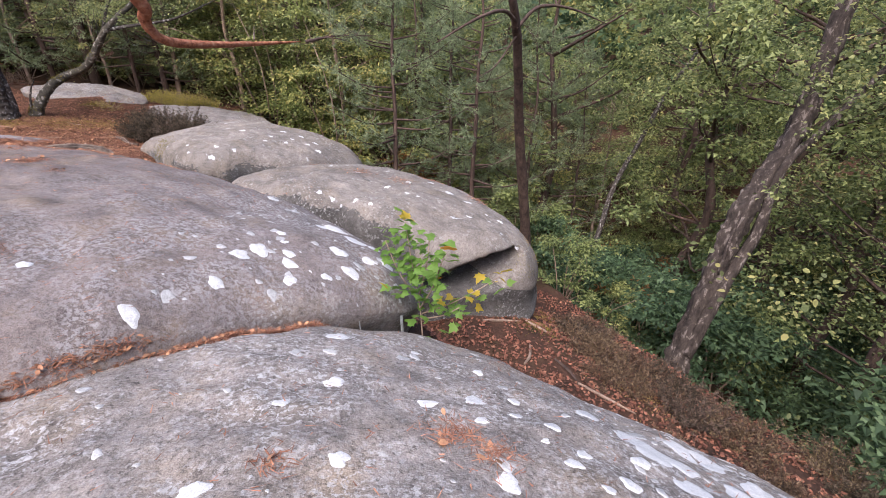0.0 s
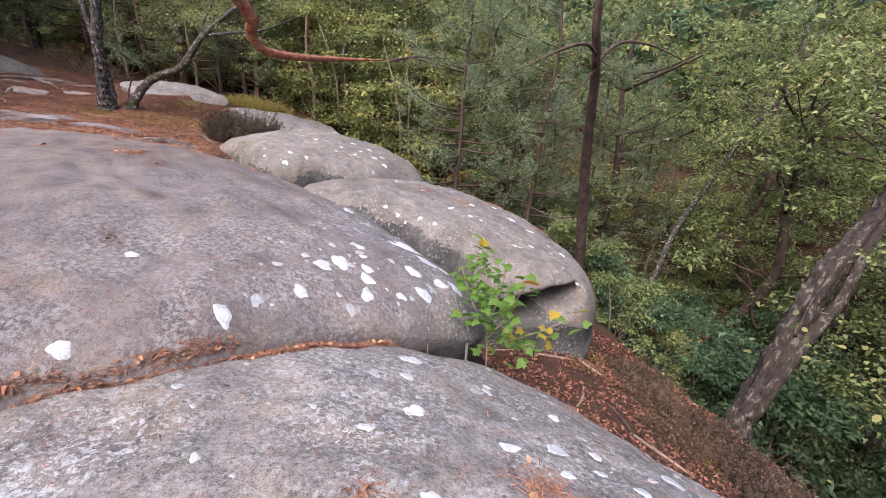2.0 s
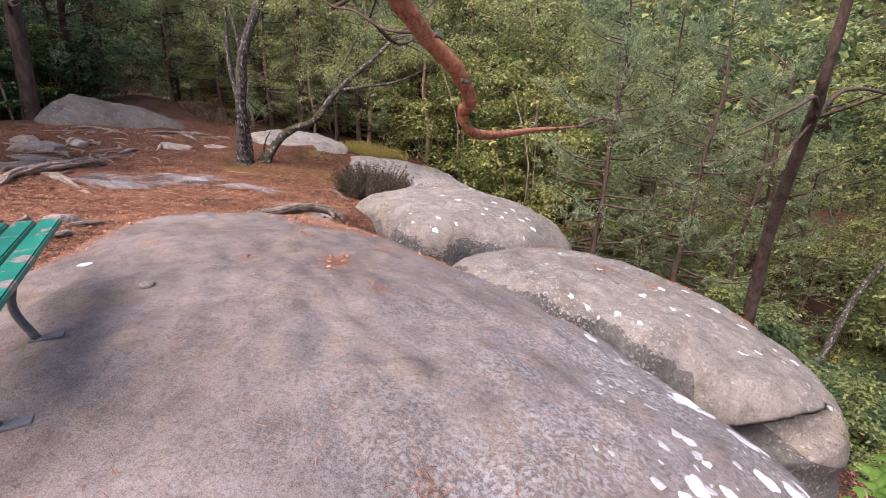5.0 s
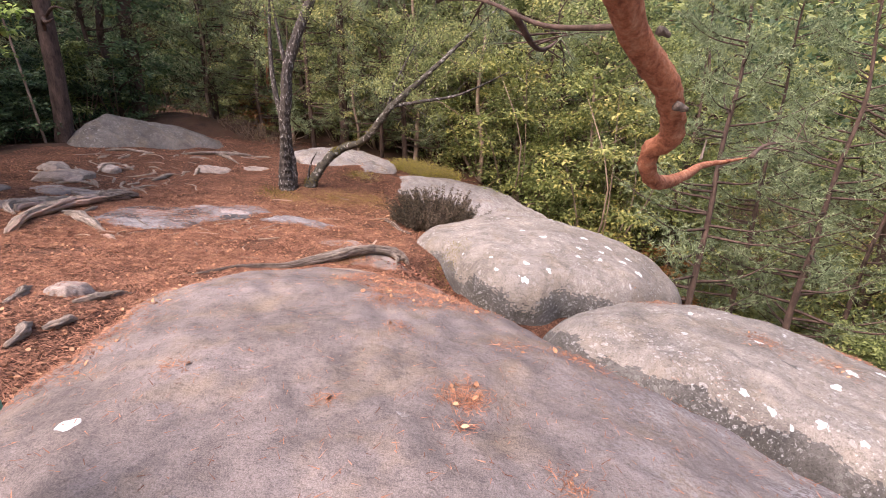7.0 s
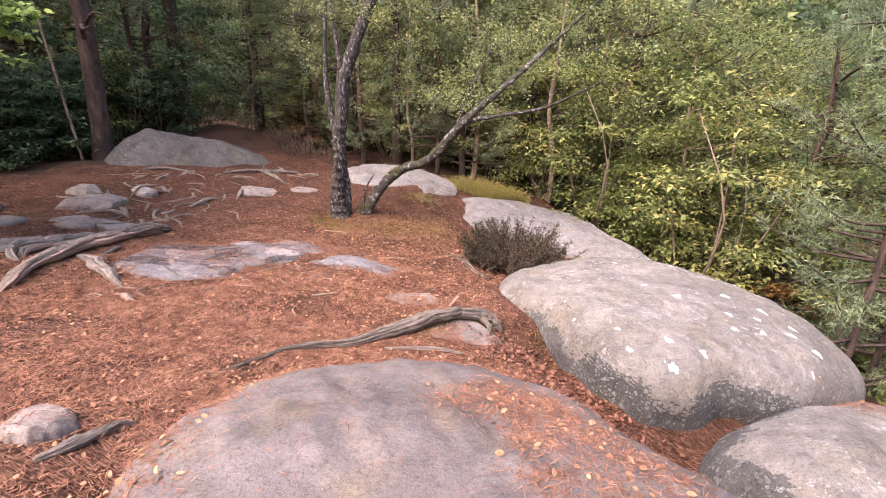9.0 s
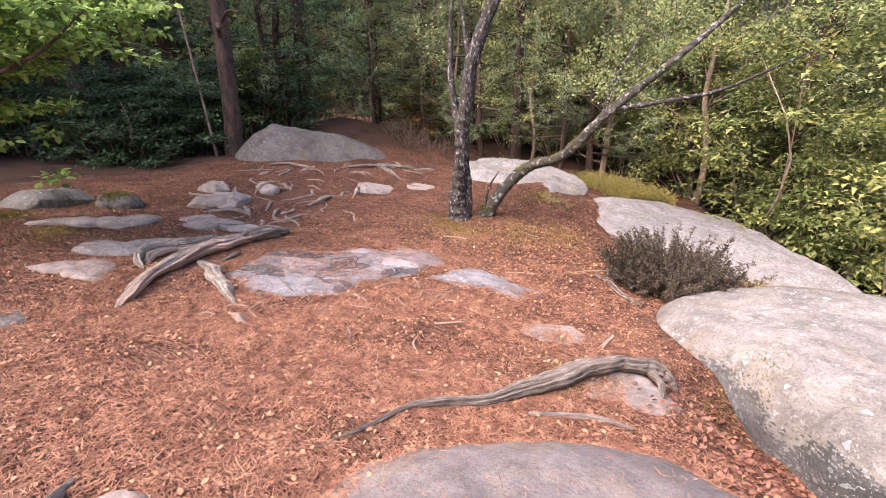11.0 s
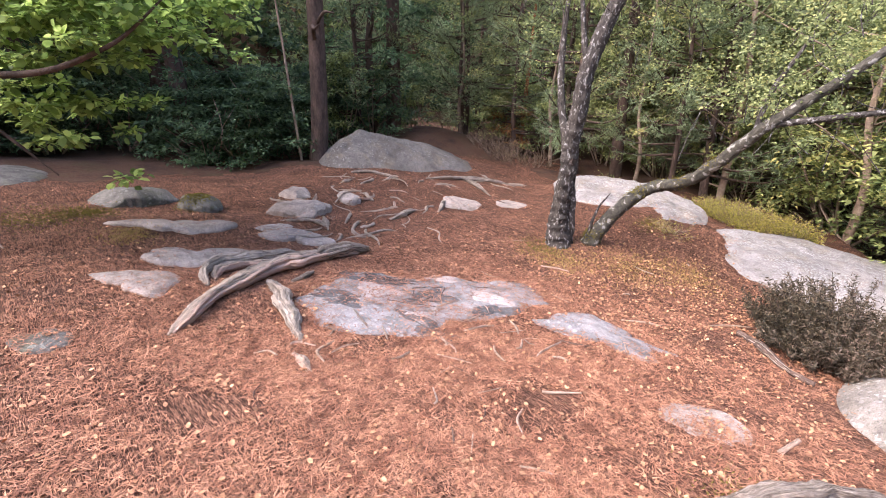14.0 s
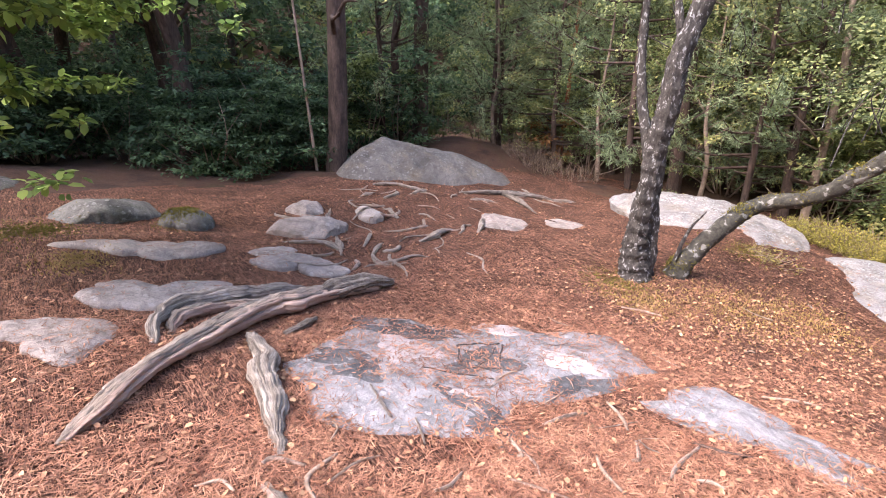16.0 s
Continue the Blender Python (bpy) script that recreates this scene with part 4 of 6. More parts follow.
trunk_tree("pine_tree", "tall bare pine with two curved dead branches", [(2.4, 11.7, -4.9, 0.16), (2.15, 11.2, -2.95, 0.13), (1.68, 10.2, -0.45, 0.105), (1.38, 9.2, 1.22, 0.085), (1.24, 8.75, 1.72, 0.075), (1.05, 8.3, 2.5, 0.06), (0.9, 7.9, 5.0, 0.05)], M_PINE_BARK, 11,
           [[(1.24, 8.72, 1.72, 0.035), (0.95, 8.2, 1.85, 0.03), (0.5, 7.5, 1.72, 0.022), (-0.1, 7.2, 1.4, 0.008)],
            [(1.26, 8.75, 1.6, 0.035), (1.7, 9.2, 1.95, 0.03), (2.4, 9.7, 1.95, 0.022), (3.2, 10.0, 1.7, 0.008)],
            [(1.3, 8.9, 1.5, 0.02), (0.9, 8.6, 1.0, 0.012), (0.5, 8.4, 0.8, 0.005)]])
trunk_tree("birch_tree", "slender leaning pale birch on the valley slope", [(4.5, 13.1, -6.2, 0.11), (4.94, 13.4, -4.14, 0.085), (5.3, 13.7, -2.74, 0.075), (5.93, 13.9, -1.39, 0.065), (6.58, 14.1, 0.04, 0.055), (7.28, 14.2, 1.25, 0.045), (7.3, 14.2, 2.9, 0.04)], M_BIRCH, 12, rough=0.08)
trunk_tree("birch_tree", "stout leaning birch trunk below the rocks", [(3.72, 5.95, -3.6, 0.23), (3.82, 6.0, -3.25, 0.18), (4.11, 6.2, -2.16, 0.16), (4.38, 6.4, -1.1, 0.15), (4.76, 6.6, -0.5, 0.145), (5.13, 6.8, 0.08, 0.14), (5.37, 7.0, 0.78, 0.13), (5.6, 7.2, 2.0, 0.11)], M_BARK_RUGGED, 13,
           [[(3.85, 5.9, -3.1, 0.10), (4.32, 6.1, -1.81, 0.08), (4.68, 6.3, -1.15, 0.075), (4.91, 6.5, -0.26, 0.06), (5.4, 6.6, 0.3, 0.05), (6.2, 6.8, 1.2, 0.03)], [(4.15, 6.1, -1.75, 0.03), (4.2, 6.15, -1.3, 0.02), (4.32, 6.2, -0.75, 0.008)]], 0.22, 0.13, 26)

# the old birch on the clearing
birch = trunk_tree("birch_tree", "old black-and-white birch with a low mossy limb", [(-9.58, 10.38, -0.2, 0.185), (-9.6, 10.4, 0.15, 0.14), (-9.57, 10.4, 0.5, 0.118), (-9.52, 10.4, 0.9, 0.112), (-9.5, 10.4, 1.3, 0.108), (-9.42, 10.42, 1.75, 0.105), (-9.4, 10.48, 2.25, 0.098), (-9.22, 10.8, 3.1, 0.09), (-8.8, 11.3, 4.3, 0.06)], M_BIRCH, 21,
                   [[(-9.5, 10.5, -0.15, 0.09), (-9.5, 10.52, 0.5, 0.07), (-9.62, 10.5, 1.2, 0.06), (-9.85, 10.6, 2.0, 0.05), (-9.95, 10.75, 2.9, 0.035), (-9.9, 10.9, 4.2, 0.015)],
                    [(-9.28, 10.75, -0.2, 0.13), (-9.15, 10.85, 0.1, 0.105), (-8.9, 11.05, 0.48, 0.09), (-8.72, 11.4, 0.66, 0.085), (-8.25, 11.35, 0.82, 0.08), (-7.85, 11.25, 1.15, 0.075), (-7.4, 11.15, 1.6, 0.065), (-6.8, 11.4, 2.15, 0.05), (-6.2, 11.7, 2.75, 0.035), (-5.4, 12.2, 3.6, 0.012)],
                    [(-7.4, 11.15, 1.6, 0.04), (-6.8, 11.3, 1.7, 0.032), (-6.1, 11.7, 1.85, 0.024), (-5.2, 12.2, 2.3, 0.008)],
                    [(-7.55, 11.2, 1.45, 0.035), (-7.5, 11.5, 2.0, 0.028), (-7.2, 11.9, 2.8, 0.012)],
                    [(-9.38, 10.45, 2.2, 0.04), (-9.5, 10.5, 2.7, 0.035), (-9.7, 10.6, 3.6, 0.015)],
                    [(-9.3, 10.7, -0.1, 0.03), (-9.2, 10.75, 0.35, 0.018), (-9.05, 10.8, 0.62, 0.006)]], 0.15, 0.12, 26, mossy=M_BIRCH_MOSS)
rng = np.random.RandomState(5)
rows = []
for a, b, k, spread_ in (((-7.4, 11.2, 1.9), (-5.2, 12.4, 3.6), 60, 0.75), ((-9.2, 10.8, 3.0), (-8.4, 11.6, 4.8), 60, 1.0), ((-9.9, 10.8, 2.7), (-9.9, 10.9, 4.6), 34, 0.75), ((-7.6, 11.7, 2.0), (-6.4, 12.6, 3.8), 60, 0.8), ((-8.6, 11.6, 2.0), (-7.2, 12.4, 2.6), 22, 0.5)):
    for _ in range(k):
        s = rng.rand()
        p = np.array(a) * (1 - s) + np.array(b) * s + rng.normal(size=3) * spread_ * [0.7, 0.7, 0.45]
        rows.append((*p, rng.uniform(0.15, 0.38), rng.uniform(0.15, 0.3)))
link_mesh("crown", *spray(rng, rows, 60, 0.036, 0.35, 0.05, oval=True), M_LEAF_BIRCH, birch)
twigs = []
for k in range(170):
    q = np.array(rows[rng.randint(len(rows))][:3])
    b = q + rng.normal(size=3) * [0.35, 0.35, 0.1] - [0, 0, 0.5]
    twigs.append(tube([(*b, 0.006), (*((b + q) / 2 + rng.normal(size=3) * 0.04), 0.004), (*q, 0.002)], 4, 4, 0, k))
link_mesh("twig", *join(twigs), M_BIRCH, birch)["kind"] = "stuff"

# cushions of moss along the top of the low limb
limb_line = smooth_line([(-9.28, 10.75, -0.12, 0.125), (-9.15, 10.85, 0.1, 0.105), (-8.9, 11.05, 0.48, 0.09), (-8.72, 11.4, 0.66, 0.085), (-8.25, 11.35, 0.82, 0.08), (-7.85, 11.25, 1.15, 0.075)], 12)
pick_ = limb_line[rng.randint(0, len(limb_line), 6500)]
pick_ = pick_[wob(pick_[:, 0], pick_[:, 1], 0.5, 66) + rng.normal(size=len(pick_)) * 0.3 > -0.1]
n_ = len(pick_)
side_ = rng.normal(size=(n_, 3)) * [1, 1, 0.7] + [0, 0, 0.9]
side_ /= np.linalg.norm(side_, axis=1)[:, None]
at_ = pick_[:, :3] + side_ * pick_[:, 3:] * 0.97 + rng.normal(size=(n_, 3)) * 0.015
link_mesh("moss", *leaf_quads(at_, side_ * 0.5 + rng.normal(size=(n_, 3)) * 0.6, rng.normal(size=(n_, 3)), 0.034 * rng.uniform(0.5, 1.4, n_), np.full(n_, 0.012)), M_MOSS, birch, "yellow-green moss cushions")["kind"] = "stuff"

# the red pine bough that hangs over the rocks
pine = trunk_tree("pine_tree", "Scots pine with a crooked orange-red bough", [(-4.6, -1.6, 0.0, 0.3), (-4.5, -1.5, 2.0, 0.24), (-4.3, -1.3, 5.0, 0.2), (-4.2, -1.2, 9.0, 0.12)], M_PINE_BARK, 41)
bough = link_mesh("bough", *tube([(-4.25, -1.2, 5.4, 0.11), (-3.9, 0.6, 4.9, 0.09), (-3.55, 2.6, 3.7, 0.076), (-3.25, 4.0, 2.55, 0.07), (-3.09, 4.45, 2.2, 0.066), (-2.925, 4.65, 2.01, 0.063), (-2.845, 4.8, 1.84, 0.059), (-2.83, 4.91, 1.72, 0.057), (-2.90, 4.98, 1.655, 0.053), (-2.90, 5.05, 1.54, 0.047), (-2.82, 5.2, 1.435, 0.044), (-2.62, 5.7, 1.40, 0.037), (-2.39, 6.35, 1.40, 0.027), (-2.15, 6.65, 1.41, 0.016), (-1.95, 6.9, 1.42, 0.006)], 18, 9, 0.08, 42, 0.05), M_PINE_RED, pine, "flaking orange-red bough", True)
for k, (p, q, r0) in enumerate((((-2.86, 4.66, 1.9), (-2.74, 4.7, 1.86), 0.035), ((-2.85, 4.88, 1.76), (-2.74, 4.92, 1.78), 0.03), ((-2.4, 6.4, 1.44), (-2.38, 6.42, 1.6), 0.016), ((-3.0, 4.4, 2.2), (-2.9, 4.45, 2.16), 0.03))):
    if k != 2:
        q = tuple((np.array(p) + np.array(q)) / 2)
    link_mesh("stub", *tube([(*p, r0 * 0.7), (*((np.array(p) + q) / 2), r0 * 0.55), (*q, r0 * 0.3)], 8, 4, 0.2, 60 + k), M_WOOD_OLD, pine, "broken grey stub", True)
side_branch = [(-3.1, 4.45, 2.22, 0.016), (-3.5, 4.68, 2.26, 0.012), (-3.9, 4.95, 2.43, 0.011), (-4.3, 5.3, 2.52, 0.009), (-4.7, 5.55, 2.72, 0.009), (-5.2, 5.9, 2.87, 0.004)]
link_mesh("side_branch", *tube(side_branch, 9, 7, 0.12, 77, 0.08), M_PINE_BARK, pine, "crooked reddish-brown side branch", True)
rng = np.random.RandomState(9)
twigs, tips, ways = [], [], []
for b, e, k in (((-3.7, 4.85, 2.35), (-3.5, 5.6, 2.3), 16), ((-4.3, 5.3, 2.5), (-4.3, 6.1, 2.45), 18), ((-4.7, 5.55, 2.7), (-5.4, 6.3, 2.75), 20), ((-3.45, 3.0, 3.45), (-4.1, 5.6, 2.65), 26), ((-3.6, 2.2, 3.95), (-4.9, 5.8, 3.0), 24), ((-1.9, 7.0, 1.42), (-1.2, 7.9, 1.5), 30), ((-3.3, 3.6, 2.9), (-2.2, 5.6, 2.75), 22), ((-3.5, 2.6, 3.7), (-1.9, 4.9, 3.1), 22)):
    b, e = np.array(b), np.array(e)
    line = [(*b, 0.022), (*((b + e) / 2 + rng.normal(size=3) * 0.12), 0.015), (*e, 0.005)]
    twigs.append(tube(line, 6, 6, 0.1, k))
    c = smooth_line(line, 10)
    for _ in range(k):
        p = c[rng.randint(5, len(c)), :3]
        out = (e - b) / np.linalg.norm(e - b) * 0.5 + rng.normal(size=3) * [0.6, 0.6, 0.4]
        out /= np.linalg.norm(out)
        q = p + out * rng.uniform(0.12, 0.5)
        twigs.append(tube([(*p, 0.006), (*((p + q) / 2 + rng.normal(size=3) * 0.02), 0.004), (*q, 0.002)], 4, 3, 0, k))
        tips.append(q)
        ways.append(out)
link_mesh("twig", *join(twigs), M_PINE_BARK, pine, smooth=True)["kind"] = "stuff"
link_mesh("needles", *needle_tufts(rng, np.array(tips), np.array(ways), 44, 0.085, 0.004), M_NEEDLES, pine)

# birch leaves about the leaning trees of the valley
for (x_, y_, z_), k, wide_, seed_ in (((5.6, 6.9, 0.9), 34, 1.3, 31), ((7.0, 14.2, 1.2), 30, 1.6, 32), ((5.4, 13.6, -1.2), 8, 0.5, 33)):
    rng = np.random.RandomState(seed_)
    rows = [(x_ + rng.randn() * wide_ * 0.6, y_ + rng.randn() * wide_ * 0.5, z_ + rng.randn() * wide_ * 0.55, rng.uniform(0.2, 0.45), rng.uniform(0.15, 0.35)) for _ in range(k)]
    owner = [o for o in bpy.data.objects if o.name.startswith("birch_tree") and o.parent is None][1 if seed_ == 31 else 0]
    link_mesh("crown", *spray(rng, rows, 60, 0.065, 0.35, 0.1), M_LEAF_BIRCH, owner)


# ---- stones and bedrock that show through the litter ----
def plate(outline, lift, rim=0.05, power=6, seed=1, bumps=0.012, dome=0.0, tilt=(0, 0)):
    """A low stone that follows the ground under its outline."""
    o = np.array(outline, float)
    mid = tuple(o.mean(0))
    g = land(o[:, 0], o[:, 1])
    A = np.c_[np.ones(len(o)), o - mid]
    a, b, c = np.linalg.lstsq(A, g, rcond=None)[0]
    if lift < 0.07:
        return Plate(mid, outline, (lift, 0, 0, 0, 0, 0), rim, power, a - 0.5, bumps, seed, ragged=0.03, round_=7)
    return Block(mid, outline, (a + lift, b + tilt[0], c + tilt[1], -dome, 0, -dome), rim, power, a - 0.5, bumps, seed, ragged=0.045, round_=7)


class Plate(Rock):
    """Bedrock laid bare: its top lies a little over the ground, bend for bend."""
    def crown(self, u, v, r):
        z = land(u + self.middle[0], v + self.middle[1]) + self.top[0]
        z = z - self.rim * (1 - np.sqrt(np.clip(1 - np.clip(r, 0, 1) ** self.power, 0, 1)))
        return z + self.bumps * (wob(u, v, 0.9, self.seed + 50) + 0.4 * wob(u, v, 0.3, self.seed + 80, 2))


class Block(Rock):
    """A broken stone: a tilted top cut by a few flat faces."""
    def crown(self, u, v, r):
        a, b, c = self.top[:3]
        flat = a + b * u + c * v
        rr = np.random.RandomState(self.seed)
        z = flat
        for k in range(6):
            way_ = k * np.pi / 3 + rr.uniform(-0.4, 0.4)
            wide_ = float(self.size(np.array(way_)))
            z = np.minimum(z, flat + rr.uniform(0.25, 0.8) * (rr.uniform(0.25, 0.7) * wide_ - u * np.cos(way_) - v * np.sin(way_)))
        z = z - self.rim * 0.6 * (1 - np.sqrt(np.clip(1 - np.clip(r, 0, 1) ** 9, 0, 1)))
        return z + self.bumps * 0.5 * (wob(u, v, 0.7, self.seed + 50) + 0.4 * wob(u, v, 0.22, self.seed + 80, 2))


STONES = [
    ("carved_slab", [(-9.77, 6.33), (-9.84, 6.54), (-9.87, 6.74), (-9.96, 6.95), (-10.02, 7.25), (-9.73, 7.47), (-9.52, 7.66), (-9.41, 7.97), (-9.22, 8.15), (-9.1, 8.48), (-8.87, 8.68), (-8.6, 8.58), (-8.38, 8.42), (-8.5, 8.17), (-8.42, 7.95), (-8.52, 7.82), (-8.62, 7.53), (-8.72, 7.24), (-8.6, 7.02), (-8.74, 6.8), (-8.92, 6.51), (-9.06, 6.28), (-9.2, 6.16), (-9.36, 6.25), (-9.56, 6.28)], 0.045, 0.05, M_ROCK_FLAT, "flat trodden slab with carved lines and dark stains", 0.0),
    ("bedrock_patch", [(-8.36, 7.96), (-8.24, 8.1), (-8.2, 8.5), (-8.12, 8.8), (-7.85, 8.82), (-7.6, 8.58), (-7.38, 8.56), (-7.15, 8.75), (-7.25, 8.3), (-7.46, 8.22), (-7.71, 8.2), (-7.92, 8.0), (-8.12, 7.98)], 0.035, 0.05, M_ROCK_FLAT, "thin grey bedrock strip among needles", 0.0),
    ("bedrock_patch", [(-10.9, 4.98), (-10.85, 5.19), (-10.72, 5.42), (-10.62, 5.6), (-10.47, 5.61), (-10.29, 5.48), (-10.17, 5.35), (-10.32, 5.23), (-10.54, 5.17), (-10.71, 5.04)], 0.045, 0.05, M_ROCK_STONE, "pale flat stone sunk in needle litter", 0.0),
    ("bedrock_patch", [(-11.25, 5.46), (-11.36, 5.56), (-11.17, 5.7), (-11.2, 5.96), (-11.3, 6.24), (-11.18, 6.44), (-10.97, 6.45), (-10.92, 6.22), (-10.85, 5.94), (-10.85, 5.68), (-10.97, 5.49)], 0.075, 0.06, M_ROCK_STONE, "low grey stone beside thick bare roots", 0.0),
    ("stone", [(-13.1, 7.42), (-13.1, 7.7), (-12.75, 7.82), (-12.5, 8.1), (-12.25, 8.2), (-12.1, 8.02), (-11.86, 7.7), (-12.19, 7.38), (-12.75, 7.36)], 0.125, 0.05, M_ROCK_STONE, "angular grey stone block tilted in the litter", 0.0),
    ("stone", [(-13.3, 7.85), (-13.4, 8.1), (-13.25, 8.3), (-12.95, 8.22), (-12.98, 7.92)], 0.10, 0.08, M_ROCK_STONE, "rounded greenish stone behind a stone block", 0.05),
    ("bedrock_patch", [(-11.5, 6.74), (-11.58, 6.97), (-11.42, 7.36), (-11.22, 7.45), (-10.96, 7.49), (-10.94, 7.3), (-11.22, 7.08), (-11.33, 6.77)], 0.07, 0.05, M_ROCK_STONE, "cracked low bedrock in needle litter", 0.0),
    ("stone", [(-12.4, 5.31), (-12.38, 5.66), (-12.25, 6.02), (-12.16, 6.36), (-12.02, 6.69), (-11.85, 6.6), (-11.84, 6.2), (-11.98, 5.94), (-12.2, 5.68)], 0.075, 0.05, M_ROCK_STONE, "long low grey stone strip in litter", 0.0),
    ("mossy_boulder", [(-13.64, 5.2), (-13.95, 5.35), (-14.0, 5.9), (-13.8, 6.3), (-13.5, 6.42), (-13.38, 6.2), (-13.32, 5.76), (-13.37, 5.35)], 0.18, 0.08, M_ROCK_DARK, "mossy grey boulder at the wood's edge", 0.03),
    ("mossy_boulder", [(-13.4, 6.38), (-13.55, 6.6), (-13.4, 6.8), (-13.05, 6.86), (-12.79, 6.71), (-12.95, 6.43)], 0.15, 0.10, M_ROCK_DARK, "small mossy boulder in the litter", 0.10),
    ("bedrock_patch", [(-11.94, 10.28), (-11.84, 10.9), (-11.55, 10.88), (-11.5, 10.33), (-11.64, 10.06)], 0.04, 0.05, M_ROCK_STONE, "pale bedrock patch among bare roots", 0.0),
    ("bedrock_patch", [(-11.49, 11.25), (-11.19, 11.6), (-10.91, 11.38), (-11.25, 11.05)], 0.03, 0.04, M_ROCK_STONE, "small pale bedrock patch in needles", 0.0),
    ("stone", [(-7.3, 4.3), (-7.4, 4.44), (-7.33, 4.56), (-7.14, 4.55), (-7.0, 4.44), (-7.05, 4.3)], 0.09, 0.08, M_ROCK_STONE, "knobbly pale stone between dead roots", 0.12),
    ("bedrock_patch", [(-6.4, 7.1), (-5.9, 7.2), (-5.5, 7.5), (-5.7, 7.7), (-6.1, 7.6)], 0.03, 0.06, M_ROCK_STONE, "grey bedrock showing under a dead root", 0.0),
    ("bedrock_patch", [(-6.95, 7.6), (-6.5, 7.75), (-6.45, 8.05), (-6.8, 8.1)], 0.018, 0.03, M_ROCK_STONE, "small bedrock patch near a dead root", 0.0),
    ("bedrock_patch", [(-10.05, 4.4), (-9.97, 4.7), (-9.78, 4.76), (-9.68, 4.62), (-9.82, 4.42)], 0.025, 0.04, M_ROCK_DARK, "dark flat bedrock sunk in litter", 0.0),
    ("stone", [(-12.95, 8.68), (-12.8, 8.83), (-12.44, 8.86), (-12.42, 8.7), (-12.7, 8.62)], 0.10, 0.07, M_ROCK_STONE, "fist-shaped grey stone among roots", 0.1),
    ("bedrock_patch", [(-16.5, 3.6), (-15.2, 3.8), (-14.7, 4.6), (-15.6, 5.2), (-16.6, 4.6)], 0.08, 0.1, M_ROCK_DARK, "low dark stone step on the forest path", 0.0),
    ("bedrock_patch", [(-11.81, 6.79), (-11.82, 7.1), (-11.65, 7.28), (-11.6, 7.07)], 0.04, 0.05, M_ROCK_STONE, "narrow grey bedrock strip in needles", 0.0),
]
for k, (name_, outline_, lift_, rim_, mat_, label_, dome_) in enumerate(STONES):
    r = plate(outline_, lift_ * (0.8 if lift_ < 0.09 else 1.0), rim_, 5 if lift_ < 0.09 else 7, 100 + k, 0.012 if lift_ < 0.1 else 0.034, dome_, (0.08, 0.05) if lift_ > 0.09 else (0, 0))
    r.mesh(name_, mat_, label_, "stone" if lift_ > 0.06 else "rock slab", 110, 22, 4)
    ROCKS["stone %d" % k] = r


def drape(points, lift):
    p = np.array(points, float)
    return np.c_[p[:, :2], ground(p[:, 0], p[:, 1]) + lift]


def blob(rng, x, y, r, stretch=1.0, turn=0.0, sides=16, lift=0.004, ragged=0.22):
    """An irregular thin patch laid on the surface: rim on the ground, middle a little proud."""
    th = np.linspace(0, 2 * np.pi, sides, endpoint=False)
    rr = r * (1 + ragged * (np.sin(2 * th + rng.uniform(0, 6)) * 0.5 + np.sin(3 * th + rng.uniform(0, 6)) * 0.5 + np.sin(5 * th + rng.uniform(0, 6)) * 0.35 + rng.uniform(-0.5, 0.5, sides) * 0.4))
    rings = []
    for f in (1.0, 0.8, 0.45):
        u, v = rr * f * np.cos(th) * stretch, rr * f * np.sin(th)
        rings.append(np.c_[x + u * math.cos(turn) - v * math.sin(turn), y + u * math.sin(turn) + v * math.cos(turn)])
    rings.append(np.array([[x, y]]))
    flat = np.vstack(rings)
    z = ground(flat[:, 0], flat[:, 1]) + lift
    z[:sides] -= lift * 1.6
    verts = np.c_[flat, z]
    faces = []
    for a in range(2):
        faces += [(a * sides + q, a * sides + (q + 1) % sides, (a + 1) * sides + (q + 1) % sides, (a + 1) * sides + q) for q in range(sides)]
    faces += [(2 * sides + q, 2 * sides + (q + 1) % sides, 3 * sides) for q in range(sides)]
    return verts, faces


